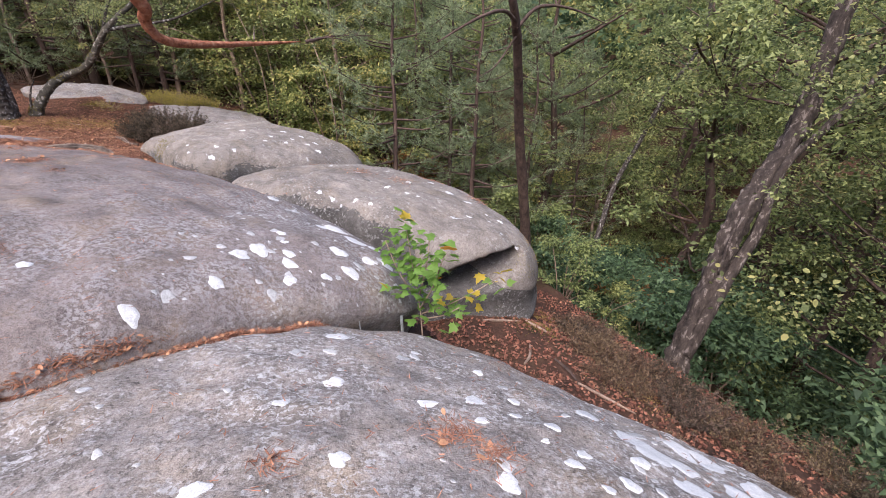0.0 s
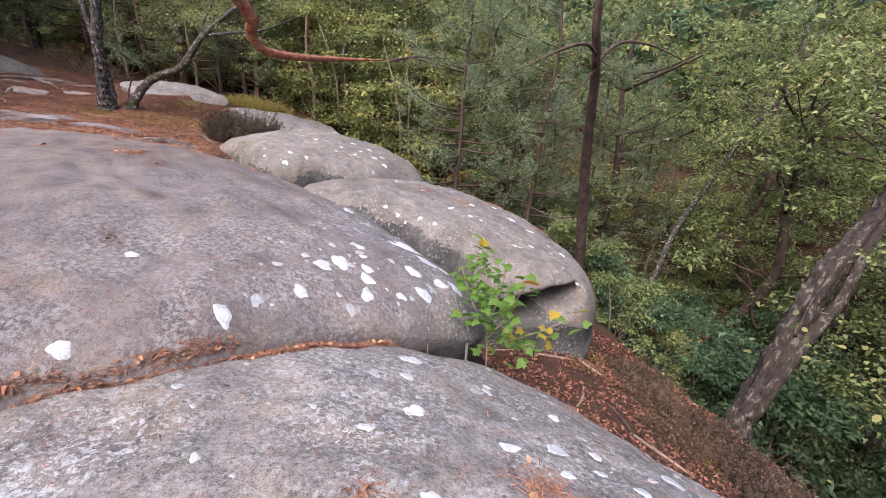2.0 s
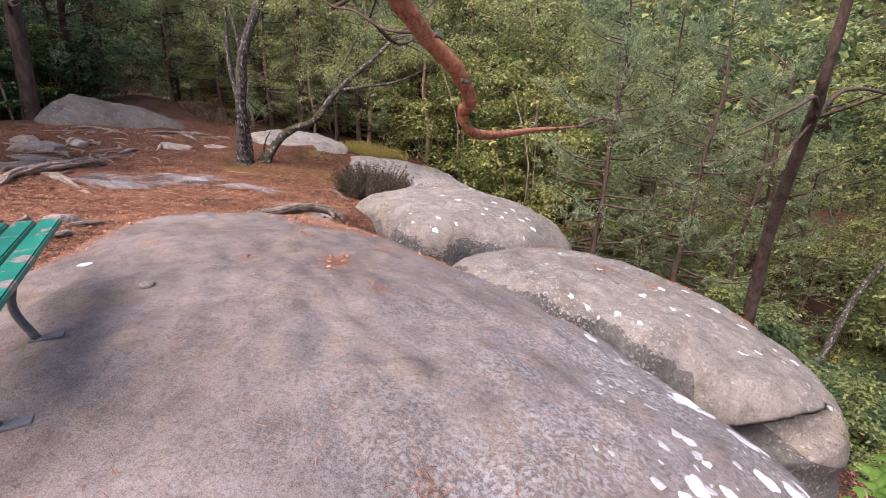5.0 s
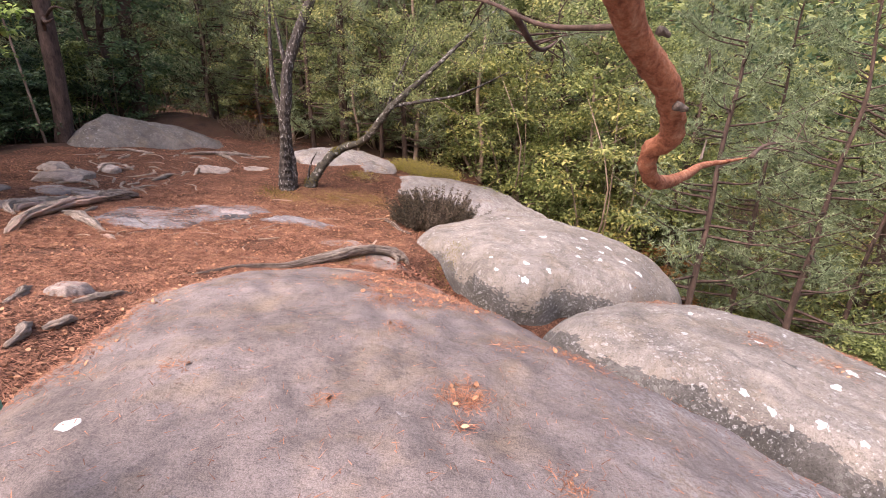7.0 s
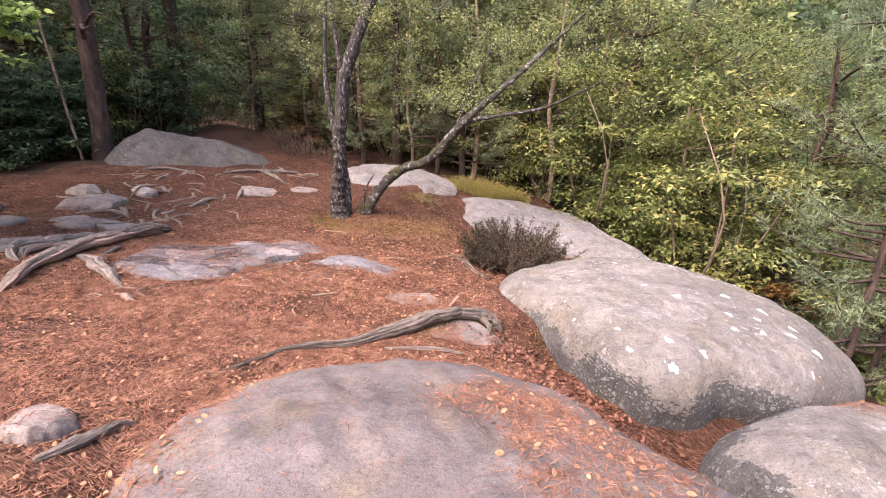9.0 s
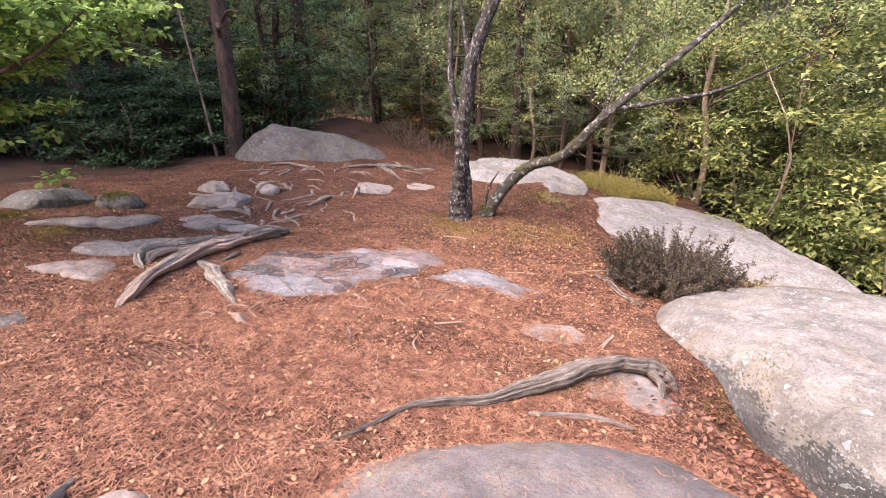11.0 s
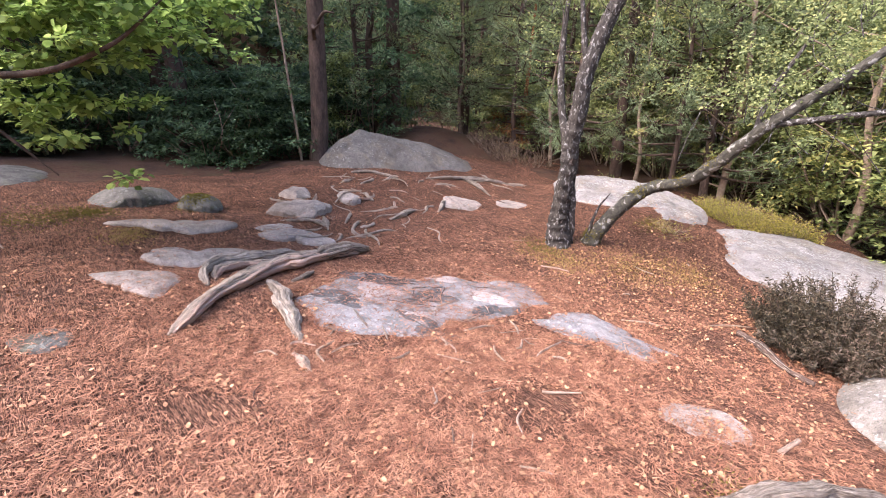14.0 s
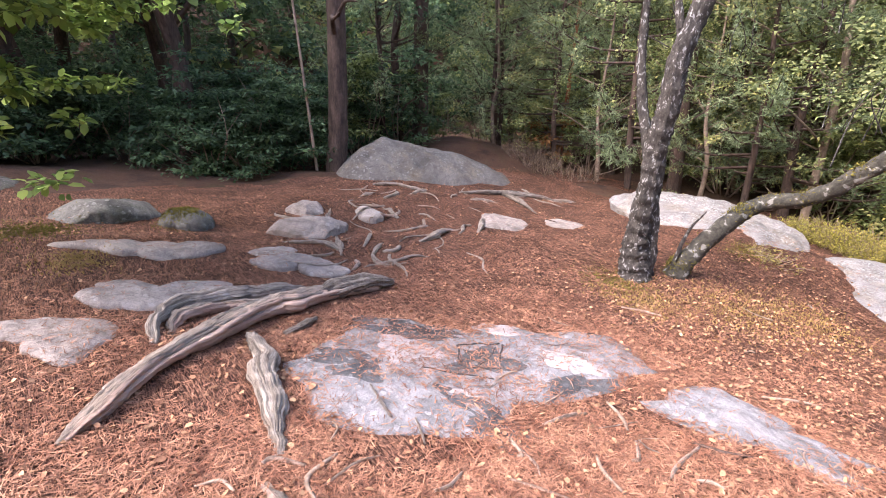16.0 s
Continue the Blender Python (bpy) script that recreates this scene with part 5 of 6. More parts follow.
# white lichen rosettes: x, y, reach
LICHENS = {
    "dome": [(-1.28, 2.61, .066), (-1.21, 2.74, .07), (-1.12, 2.96, .034), (-1.18, 3.08, .039), (-1.05, 2.82, .048), (-1.02, 2.72, .055), (-0.98, 2.57, .046), (-0.78, 3.1, .07), (-1.08, 3.78, .07), (-0.99, 3.84, .09), (-0.74, 3.54, .1), (-0.59, 3.22, .06), (-0.46, 3.32, .07), (-0.66, 2.91, .06), (-0.79, 2.74, .036), (-1.29, 2.28, .05), (-1.51, 1.87, .053), (-1.63, 4.19, .055), (-0.9, 3.74, .07), (-0.6, 3.58, .06), (-2.1, 2.05, .035), (-5.16, 3.13, .05), (-2.49, 1.2, .026), (-1.96, 1.44, .045)],
    "ledge": [(-0.62, 2.23, .07), (-0.5, 1.65, .05), (-0.65, 1.41, .035), (-0.17, 2.24, .03), (0.2, 2.06, .03), (-0.07, 1.57, .048), (0.15, 1.67, .06), (0.17, 1.49, .037), (0.34, 1.6, .037), (0.36, 1.77, .036), (0.43, 1.4, .021), (0.51, 1.26, .04), (-0.35, 1.1, .038), (0.23, 1.11, .05), (-0.75, 0.94, .053), (0.71, 1.19, .046), (0.6, 1.13, .03), (1.04, 1.3, .088), (0.98, 1.56, .12), (1.1, 1.51, .1), (0.92, 1.68, .08), (1.4, 1.72, .11), (1.52, 1.5, .11), (1.65, 1.3, .1), (0.49, 1.52, .042), (0.58, 1.35, .035), (0.75, 1.8, .07), (1.25, 1.75, .09), (0.85, 1.4, .05), (1.35, 1.4, .1)],
    "cave": [(-1.54, 6.1, .065), (-0.98, 5.9, .054), (-0.37, 6.44, .06), (0.17, 6.1, .11), (0.38, 6.26, .066), (0.87, 6.49, .07), (-1.74, 6.2, .08), (-1.21, 6.05, .08), (-1.38, 7.22, .075), (-0.53, 6.5, .07), (-0.56, 7.17, .09), (-0.85, 6.75, .087), (0.1, 7.0, .1), (0.4, 6.9, .12), (-0.2, 7.4, .1)],
    "hump": [(-3.92, 7.7, .084), (-3.97, 8.03, .076), (-4.6, 7.55, .046), (-4.45, 7.4, .057), (-4.45, 8.01, .05), (-3.33, 8.97, .075), (-3.32, 8.63, .07), (-3.64, 7.98, .05), (-2.68, 9.11, .08), (-2.45, 9.0, .09), (-3.87, 9.01, .089), (-4.23, 9.19, .076), (-3.01, 8.84, .068), (-2.9, 9.5, .1), (-2.6, 9.4, .1), (-3.3, 9.6, .09), (-3.0, 9.2, .07)],
}
M_LICHEN_GREY = mottled("grey_lichen", (0.33, 0.33, 0.322), (0.50, 0.497, 0.485), 26.0, 150.0, 0.95, 0.003)
rng = np.random.RandomState(12)
for key, spots in LICHENS.items():
    for x, y, r in spots:
        r *= {"cave": 0.6, "hump": 0.58}.get(key, 1.0)
        v, f = blob(rng, x, y, r * 0.92, rng.uniform(0.8, 1.2), rng.uniform(0, 3), 34, 0.004, 0.4 if key in ("cave", "hump") else 0.22)
        ob = link_mesh("lichen", v - np.array([*ROCKS[key].middle, 0]), f, M_LICHEN, boulders[key], smooth=True)
        ob["label"] = "white crusty lichen rosette"
# smaller flecks, far more than one could count
for key, count, box in (("ledge", 90, (-1.6, 2.3, 0.7, 2.8)), ("ledge", 260, (0.8, 2.4, 0.7, 2.4)), ("dome", 150, (-1.7, -0.1, 1.8, 4.3)), ("cave", 36, (-2.5, 1.2, 5.9, 8.4)), ("hump", 34, (-5.2, -2.2, 7.3, 10.6))):
    pieces = []
    for _ in range(count):
        x, y = rng.uniform(box[0], box[1]), rng.uniform(box[2], box[3])
        h = float(ROCKS[key].height(x, y))
        if h > -50 and h >= at(x, y) - 0.001:
            pieces.append(blob(rng, x, y, 0.008 + 0.03 * rng.rand() ** 2.2, rng.uniform(0.7, 1.4), rng.uniform(0, 3), 9, 0.003, 0.35))
    v, f = join(pieces)
    ob = link_mesh("lichen_crust", v - np.array([*ROCKS[key].middle, 0]), f, M_LICHEN_GREY, boulders[key], smooth=True)
    ob["kind"], ob["label"] = "stuff", "scattered white lichen flecks"

# the carving on the trodden slab
M_GROOVE = mottled("carved_grooves", (0.035, 0.032, 0.032), (0.075, 0.068, 0.066), 20.0, 90.0, 0.95, 0.004)
slab = bpy.data.objects["carved_slab"]
o_ = np.array([*ROCKS["stone 0"].middle, 0])
for a, b in (((-9.39, 7.42), (-9.15, 7.22)), ((-9.21, 7.66), (-8.99, 7.44)), ((-9.39, 7.42), (-9.21, 7.66)), ((-9.15, 7.22), (-8.99, 7.44)), ((-9.31, 7.4), (-9.14, 7.47)), ((-9.14, 7.47), (-9.1, 7.34)), ((-9.2, 7.6), (-9.14, 7.47)), ((-9.26, 7.0), (-9.0, 7.25)), ((-9.0, 7.25), (-8.94, 7.3))):
    line = drape([np.array(a) * (1 - s) + np.array(b) * s + rng.normal(size=2) * 0.008 for s in np.linspace(0, 1, 6)], 0.001)
    v, f = tube(np.c_[line - o_, np.full(6, 0.006) * rng.uniform(0.7, 1.2)], 5, 3, 0.25, 3)
    link_mesh("carved_line", v, f, M_GROOVE, slab, "dark carved line", True)
M_STAIN = rock_material("damp_dark_sandstone", (0.060, 0.058, 0.060), (0.150, 0.142, 0.142), (0.28, 0.27, 0.265), 0.64, tint=(0.11, 0.10, 0.09), dirty=0.4, speckle=0.3)
for x, y, r, wide_, turn_ in ((-9.82, 7.15, 0.18, 2.1, 0.9), (-9.66, 7.4, 0.11, 2.2, 0.6), (-8.62, 7.78, 0.09, 2.6, 1.1), (-8.7, 7.02, 0.15, 1.9, 0.3), (-9.62, 6.62, 0.1, 2.2, 0.7), (-9.42, 6.62, 0.09, 2.2, 0.9), (-9.12, 7.42, 0.19, 1.1, 0.7)):
    v, f = blob(rng, x, y, r, wide_, turn_, 36, 0.0025, 0.5)
    link_mesh("stain", v - o_, f, M_STAIN, slab, "dark damp stain", True)
for x, y, r in ((-8.95, 7.06, 0.05), (-9.5, 7.05, 0.16), (-9.4, 7.85, 0.12), (-8.78, 7.9, 0.12)):
    v, f = blob(rng, x, y, r, 1.6, rng.uniform(0.6, 1.2), 26, 0.003, 0.4)
    link_mesh("pale_patch", v - o_, f, mottled("pale_sandstone", (0.28, 0.24, 0.225), (0.41, 0.352, 0.335), 9.0, 60.0, 0.95, 0.004), slab, "pale pink scraped patch", True)


# faint scratches cut into the dome
M_SCRATCH = mottled("shallow_scratches", (0.10, 0.088, 0.08), (0.16, 0.14, 0.13), 20.0, 90.0, 0.95, 0.002)
for k in range(18):
    a = np.array([rng.uniform(-2.6, -2.15), rng.uniform(1.3, 1.6)])
    d = rng.normal(size=2)
    b = a + d / np.linalg.norm(d) * rng.uniform(0.04, 0.1)
    line = drape([a * (1 - s) + b * s for s in np.linspace(0, 1, 5)], 0.0)
    o_ = np.array([*ROCKS["dome"].middle, 0])
    link_mesh("scratch", *tube(np.c_[line - o_, np.full(5, 0.002)], 5, 2, 0.3, k), M_SCRATCH, boulders["dome"], "thin faint scratch", True)


# ---- roots, dead wood and sticks ----
GRAINED = {M_WOOD_PINK: M_ROOT_PINK, M_WOOD_GREY: M_ROOT_GREY, M_WOOD_OLD: M_ROOT_DARK}


def root(name, label, pts, radii, lift, mat, seed, grooves=0.3, rough=0.09, group="", sides=16):
    """A root or stick along the ground; thick ones are furrowed and split into twisted strands."""
    p = np.array(pts, float)
    z = land(p[:, 0], p[:, 1])
    for k, r in ROCKS.items():
        if k.startswith("stone"):
            z = np.maximum(z, r.height(p[:, 0], p[:, 1]))
    line = np.c_[p, z + np.array(lift) if np.ndim(lift) else z + lift, radii]
    mat = GRAINED.get(mat, mat)
    if max(radii) <= 0.021:
        ob = link_mesh(name, *tube(line, sides, 8, rough, seed, grooves), mat, smooth=True)
        return tagged(set_grain(ob, grain(line, sides, 8)), label, "root" if "root" in name else "stick", group)
    ob = thing(name, label, "root", tuple(line[0, :3]), group)
    line[:, :3] -= line[0, :3].copy()
    rng_ = np.random.RandomState(seed)
    # uneven girth and small bends between the main bends
    fine = smooth_line(line, 4)
    s = np.linspace(0, 1, len(fine))
    bulge = 1 + 0.16 * np.sin(9 * s + rng_.uniform(0, 6)) + 0.1 * np.sin(23 * s + rng_.uniform(0, 6))
    fine[:, 3] *= np.where((s > 0.05) & (s < 0.97), bulge, 1)
    fine[1:-1, :2] += rng_.normal(size=(len(fine) - 2, 2)) * fine[1:-1, 3:] * 0.16
    set_grain(link_mesh("core", *tube(fine, 40, 5, 0.09, seed, grooves * 0.7), mat, ob, smooth=True), grain(fine, 40, 5))
    way_ = np.gradient(fine[:, :3], axis=0)
    way_ /= np.linalg.norm(way_, axis=1)[:, None]
    u = np.cross(way_, [0.1, 0.2, 1.0])
    u /= np.linalg.norm(u, axis=1)[:, None]
    v = np.cross(u, way_)
    for q in range(14):
        i0 = rng_.randint(0, max(1, len(fine) // 2))
        i1 = min(len(fine), i0 + rng_.randint(7, 18))
        seg = np.arange(i0, i1)
        turn = rng_.uniform(0.8 if mat is M_ROOT_PINK else -0.3, np.pi + 0.3) + np.linspace(0, rng_.uniform(-0.9, 0.9), len(seg))
        wave = 0.84 + 0.06 * np.sin(seg * 0.7 + rng_.uniform(0, 6))[:, None]
        c = fine[seg, :3] + (u[seg] * np.cos(turn)[:, None] + v[seg] * np.sin(turn)[:, None]) * fine[seg, 3:] * wave
        fade = np.sin(np.linspace(0.15, np.pi - 0.15, len(seg)))
        strand = np.c_[c, fine[seg, 3] * fade * rng_.uniform(0.14, 0.3)]
        set_grain(link_mesh("strand", *tube(strand, 7, 2, 0.12, seed * 10 + q), M_ROOT_DARK if q % 4 == 3 else M_ROOT_GREY, ob, smooth=True), grain(strand, 7, 2))
    return ob


root("root", "thick weathered bare root with a pink flank", [(-9.56, 5.26), (-9.7, 5.45), (-9.92, 5.7), (-10.18, 6.05), (-10.38, 6.42), (-10.4, 6.75), (-10.46, 7.15), (-10.5, 7.5)], (0.016, 0.052, 0.064, 0.068, 0.068, 0.066, 0.058, 0.025), (0.0, 0.045, 0.06, 0.07, 0.075, 0.07, 0.06, 0.02), M_WOOD_PINK, 1, group="bare roots on the clearing")
root("root", "grey furrowed root curling round a thicker one", [(-10.22, 5.73), (-10.45, 5.8), (-10.66, 5.95), (-10.74, 6.2), (-10.73, 6.44), (-10.74, 6.68), (-10.78, 6.92)], (0.02, 0.045, 0.055, 0.055, 0.052, 0.045, 0.02), (-0.01, 0.05, 0.08, 0.08, 0.07, 0.06, 0.02), M_WOOD_GREY, 2, group="bare roots on the clearing")
root("root", "short thick grey root ending in needles", [(-10.12, 6.26), (-9.9, 6.24), (-9.62, 6.16), (-9.26, 6.06), (-9.02, 5.98)], (0.04, 0.056, 0.06, 0.055, 0.025), (0.03, 0.04, 0.035, 0.02, -0.01), M_WOOD_GREY, 3, group="bare roots on the clearing")
root("root", "stub of a bare root surfacing in needles", [(-8.9, 5.87), (-8.76, 5.87), (-8.64, 5.86)], (0.02, 0.032, 0.02), (-0.01, 0.01, -0.01), M_WOOD_PINK, 14, group="bare roots on the clearing")
root("root", "pink-grey root bending over the litter", [(-10.33, 5.84), (-10.5, 5.93), (-10.58, 6.14), (-10.58, 6.36), (-10.5, 6.6)], (0.02, 0.036, 0.04, 0.036, 0.02), (-0.01, 0.04, 0.055, 0.05, 0.03), M_WOOD_PINK, 4, group="bare roots on the clearing")
root("root", "raised blackened root end over bedrock", [(-10.4, 6.8), (-10.46, 7.1), (-10.5, 7.4), (-10.53, 7.66)], (0.045, 0.066, 0.07, 0.03), (0.06, 0.09, 0.09, 0.03), M_WOOD_OLD, 15, group="bare roots on the clearing")
root("root", "short dark root between slab and roots", [(-10.12, 6.47), (-10.13, 6.6), (-10.18, 6.74)], (0.014, 0.026, 0.014), (0.01, 0.03, 0.03), M_WOOD_OLD, 16, group="bare roots on the clearing")
root("root", "dark root spreading from the outcrop", [(-13.3, 11.1), (-13.05, 11.6), (-12.85, 12.05), (-12.5, 12.5), (-12.2, 12.75)], (0.02, 0.045, 0.05, 0.035, 0.012), (0.0, 0.04, 0.045, 0.03, 0.0), M_WOOD_OLD, 17, group="roots below the outcrop")
root("root", "dark forked root below the outcrop", [(-12.9, 11.85), (-12.5, 11.75), (-12.1, 11.55), (-11.85, 11.5)], (0.03, 0.04, 0.03, 0.012), (0.03, 0.04, 0.03, 0.0), M_WOOD_OLD, 18, group="roots below the outcrop")
root("root", "dark root along the outcrop's foot", [(-14.05, 9.75), (-13.9, 10.1), (-13.5, 10.25), (-13.2, 10.3)], (0.02, 0.035, 0.03, 0.01), (0.01, 0.03, 0.02, 0.0), M_WOOD_OLD, 19, group="roots below the outcrop")
for a, b, r0 in (((-11.9, 7.85), (-11.38, 7.62), 0.025), ((-11.48, 7.95), (-11.99, 8.38), 0.02), ((-11.5, 8.75), (-11.72, 9.5), 0.035), ((-11.03, 7.82), (-11.0, 8.48), 0.016), ((-11.5, 9.75), (-11.9, 10.3), 0.03)):
    a, b = np.array(a), np.array(b)
    root("root", "bare grey root lying over the needles", [a, a * 0.65 + b * 0.35 + [0.05, -0.03], a * 0.3 + b * 0.7 + [-0.03, 0.03], b], (r0 * 0.6, r0, r0, r0 * 0.4), (0.0, r0, r0, 0.0), M_WOOD_GREY, int(-100 * a[0]), group="bare roots on the clearing")
root("dead_root", "long furrowed dead root arching over bedrock", [(-7.05, 5.3), (-6.99, 5.65), (-6.93, 6.06), (-6.68, 6.45), (-6.38, 6.98), (-6.1, 7.45), (-5.88, 7.75), (-5.72, 7.86), (-5.62, 7.84)], (0.008, 0.014, 0.02, 0.04, 0.07, 0.078, 0.066, 0.045, 0.015), (0.0, 0.012, 0.02, 0.03, 0.06, 0.085, 0.09, 0.06, 0.02), M_WOOD_OLD, 6)
root("dead_root", "split end of a dead root", [(-5.95, 7.72), (-5.75, 7.7), (-5.66, 7.5)], (0.04, 0.03, 0.012), (0.1, 0.06, 0.0), M_WOOD_OLD, 7)
root("stick", "peeled stick below a dead root", [(-6.35, 6.55), (-6.0, 6.85), (-5.75, 6.95)], (0.012, 0.018, 0.01), 0.02, M_WOOD_GREY, 8)
root("stick", "small upright broken stick beside a root", [(-6.3, 7.95), (-6.26, 7.99), (-6.22, 8.02)], (0.018, 0.015, 0.012), (0.0, 0.07, 0.14), M_WOOD_PINK, 9)
root("dead_branch", "dark reddish branch beside the heather", [(-7.05, 10.0), (-6.8, 9.85), (-6.55, 9.6), (-6.3, 9.52)], (0.03, 0.035, 0.03, 0.022), 0.03, M_PINE_BARK, 10)
for k, (a, b) in enumerate((((-7.21, 3.99), (-7.7, 4.42)), ((-6.9, 4.25), (-6.92, 4.72)), ((-6.58, 3.85), (-6.6, 4.08)), ((-6.5, 3.6), (-6.7, 3.86)))):
    a, b = np.array(a), np.array(b)
    root("root", "gnarled grey root beside a pale stone", [a, a * 0.6 + b * 0.4 + [0.02, 0.02], a * 0.25 + b * 0.75, b], (0.016, 0.032, 0.026, 0.01), (0.01, 0.025, 0.02, 0.0), M_WOOD_GREY, 20 + k, group="roots round the pale stone")
rng = np.random.RandomState(31)
for k in range(46):
    c = np.array([(-11.35, 7.7), (-12.2, 8.5), (-11.1, 8.3), (-11.8, 9.3), (-12.8, 9.2), (-13.0, 11.0), (-12.6, 12.4), (-13.6, 9.3)][k % 8]) + rng.normal(size=2) * [0.3, 0.35]
    d = rng.normal(size=2)
    d /= np.linalg.norm(d)
    n_ = np.array([-d[1], d[0]])
    L_ = rng.uniform(0.25, 0.8)
    r0 = rng.uniform(0.008, 0.028)
    pts = [c + d * L_ * s + n_ * 0.12 * L_ * np.sin(s * 5 + k) for s in (0, 0.33, 0.66, 1.0)]
    root("root", "thin weathered root crossing the needle litter", pts, (r0 * 0.8, r0, r0 * 0.9, r0 * 0.3), (0.0, r0 * 0.8, r0 * 0.6, -0.01), M_WOOD_GREY if k % 3 else M_WOOD_PINK, 40 + k, 0.15, group="thin roots on the clearing", sides=8)
for k, (a, b) in enumerate((((-8.44, 7.79), (-8.23, 7.65)), ((-7.92, 7.85), (-7.92, 7.49)), ((-8.22, 7.3), (-8.0, 7.18)), ((-8.45, 7.57), (-8.53, 7.26)), ((-8.55, 7.01), (-8.45, 6.94)), ((-8.16, 7.61), (-8.1, 7.45)), ((-7.83, 7.58), (-7.72, 7.64)), ((-8.53, 6.64), (-8.51, 6.45)), ((-7.6, 7.1), (-7.4, 7.3)), ((-9.0, 5.9), (-8.9, 6.05)), ((-7.9, 9.0), (-7.6, 9.3)), ((-9.2, 9.4), (-8.9, 9.6)), ((-7.3, 9.9), (-7.0, 10.4)), ((-12.5, 4.4), (-12.0, 4.5)), ((-8.9, 6.2), (-8.7, 6.0)))):
    a, b = np.array(a), np.array(b)
    w = rng.normal(size=2) * 0.03
    root("stick", "short pale stick lying on the needles", [a, (a + b) / 2 + w, b], (0.008, 0.012, 0.007), 0.012, M_WOOD_PINK if k % 2 else M_TWIG, 90 + k, 0.1, group="sticks on the clearing", sides=7)
for k in range(44):
    a = np.array([rng.uniform(-9.0, -7.2), rng.uniform(5.4, 8.6)]) if k < 28 else np.array([rng.uniform(-12.5, -7.5), rng.uniform(7.5, 11.5)])
    d = rng.normal(size=2)
    b = a + d / np.linalg.norm(d) * rng.uniform(0.08, 0.3)
    w, r0 = rng.normal(size=2) * 0.02, rng.uniform(0.003, 0.009)
    root("stick", "thin dry twig among the needles", [a, (a + b) / 2 + w, b], (r0 * 0.8, r0, r0 * 0.5), 0.012, (M_TWIG, M_WOOD_PINK, M_WOOD_GREY, M_PINE_BARK)[k % 4], 200 + k, 0.1, group="sticks on the clearing", sides=6)
for k, (a, m_, b) in enumerate((((0.55, 5.35), (0.75, 5.4), (1.1, 5.5)), ((1.4, 4.75), (1.55, 4.5), (1.6, 4.25)), ((1.6, 4.25), (1.85, 4.1), (2.2, 3.95)), ((1.2, 5.6), (1.35, 5.45), (1.5, 5.35)), ((1.0, 4.5), (1.1, 4.7), (1.15, 4.95)))):
    root("stick", "crooked dead stick on the leafy terrace", [a, m_, b], (0.014, 0.02, 0.01), 0.02, M_TWIG if k != 1 else M_PINE_BARK, 120 + k, 0.1, group="sticks on the terrace", sides=8)


# ---- litter: needles and leaves, too many to count ----
def litter(name, label, rng, xy, length, width, mat, lift=0.006, spread=0.25, curl=0.0):
    z = ground(xy[:, 0], xy[:, 1])
    n = len(xy)
    a = rng.uniform(0, 2 * np.pi, n)
    ways = np.c_[np.cos(a), np.sin(a), rng.normal(size=n) * spread]
    ups = np.c_[rng.normal(size=(n, 2)) * spread * 1.4, np.ones(n)]
    L = length * rng.uniform(0.6, 1.35, n)
    W = width * rng.uniform(0.7, 1.3, n)
    root_at = np.c_[xy, z + lift + rng.rand(n) * lift]
    v, f = leaf_quads(root_at, ways, ups, L, W, curl, True) if width < 0.008 else leaf_ovals(root_at, ways, ups, L, W * 1.15, curl)
    ob = link_mesh(name, v, f, mat)
    return tagged(ob, label, "litter", kind="stuff")


def on_earth(xy, slack=0.012):
    return ground(xy[:, 0], xy[:, 1]) < land(xy[:, 0], xy[:, 1]) + slack


rng = np.random.RandomState(3)
near = np.c_[rng.normal(-8.3, 1.5, 230000), rng.normal(6.6, 1.7, 230000)]
wide = np.c_[rng.uniform(-14.5, -4.2, 130000), rng.uniform(3.2, 14, 130000)]
xy = np.vstack([near, wide])
xy = xy[(on_earth(xy) | (on_earth(xy, 0.08) & (rng.rand(len(xy)) < 0.22))) & (xy[:, 0] - np.interp(xy[:, 1], EDGE_Y, EDGE_X) < 0.5)]
patchy = wob(xy[:, 0], xy[:, 1], 1.2, 40) + rng.normal(size=len(xy)) * 0.5
litter("needle_litter", "thick litter of dry orange-brown pine needles", rng, xy[patchy > -0.55], 0.06, 0.0058, M_NEEDLE_DRY)
xy2 = np.vstack([np.c_[rng.normal(-8.3, 1.8, 5000), rng.normal(6.6, 2.0, 5000)], np.c_[rng.uniform(-14.5, -4.2, 12000), rng.uniform(3.2, 14, 12000)], np.c_[rng.normal(-7.6, 1.2, 8000), rng.normal(10.2, 1.5, 8000)]])
xy2 = xy2[on_earth(xy2)]
litter("leaf_litter", "fallen brown and ochre leaves on the needles", rng, xy2[::2], 0.032, 0.02, M_LEAF_DRY, 0.01, 0.4, 0.15)
# terrace below the ledge and the gaps between boulders
xy3 = np.c_[rng.uniform(-0.4, 5.2, 24000), rng.uniform(2.2, 8.0, 24000)]
xy3 = xy3[on_earth(xy3) & (wob(xy3[:, 0], xy3[:, 1], 0.8, 43) + rng.normal(size=len(xy3)) * 0.5 > -0.35)]
litter("terrace_litter", "red-brown fallen leaves on the terrace", rng, xy3, 0.05, 0.026, M_LEAF_OLD, 0.012, 0.45, 0.2)
s_ = rng.rand(1500)
gap = np.array([(-2.3, 1.12), (-1.75, 1.55), (-1.19, 2.08), (-0.82, 2.5)])
gx_, gy_ = np.interp(s_ * 3, range(4), gap[:, 0]), np.interp(s_ * 3, range(4), gap[:, 1])
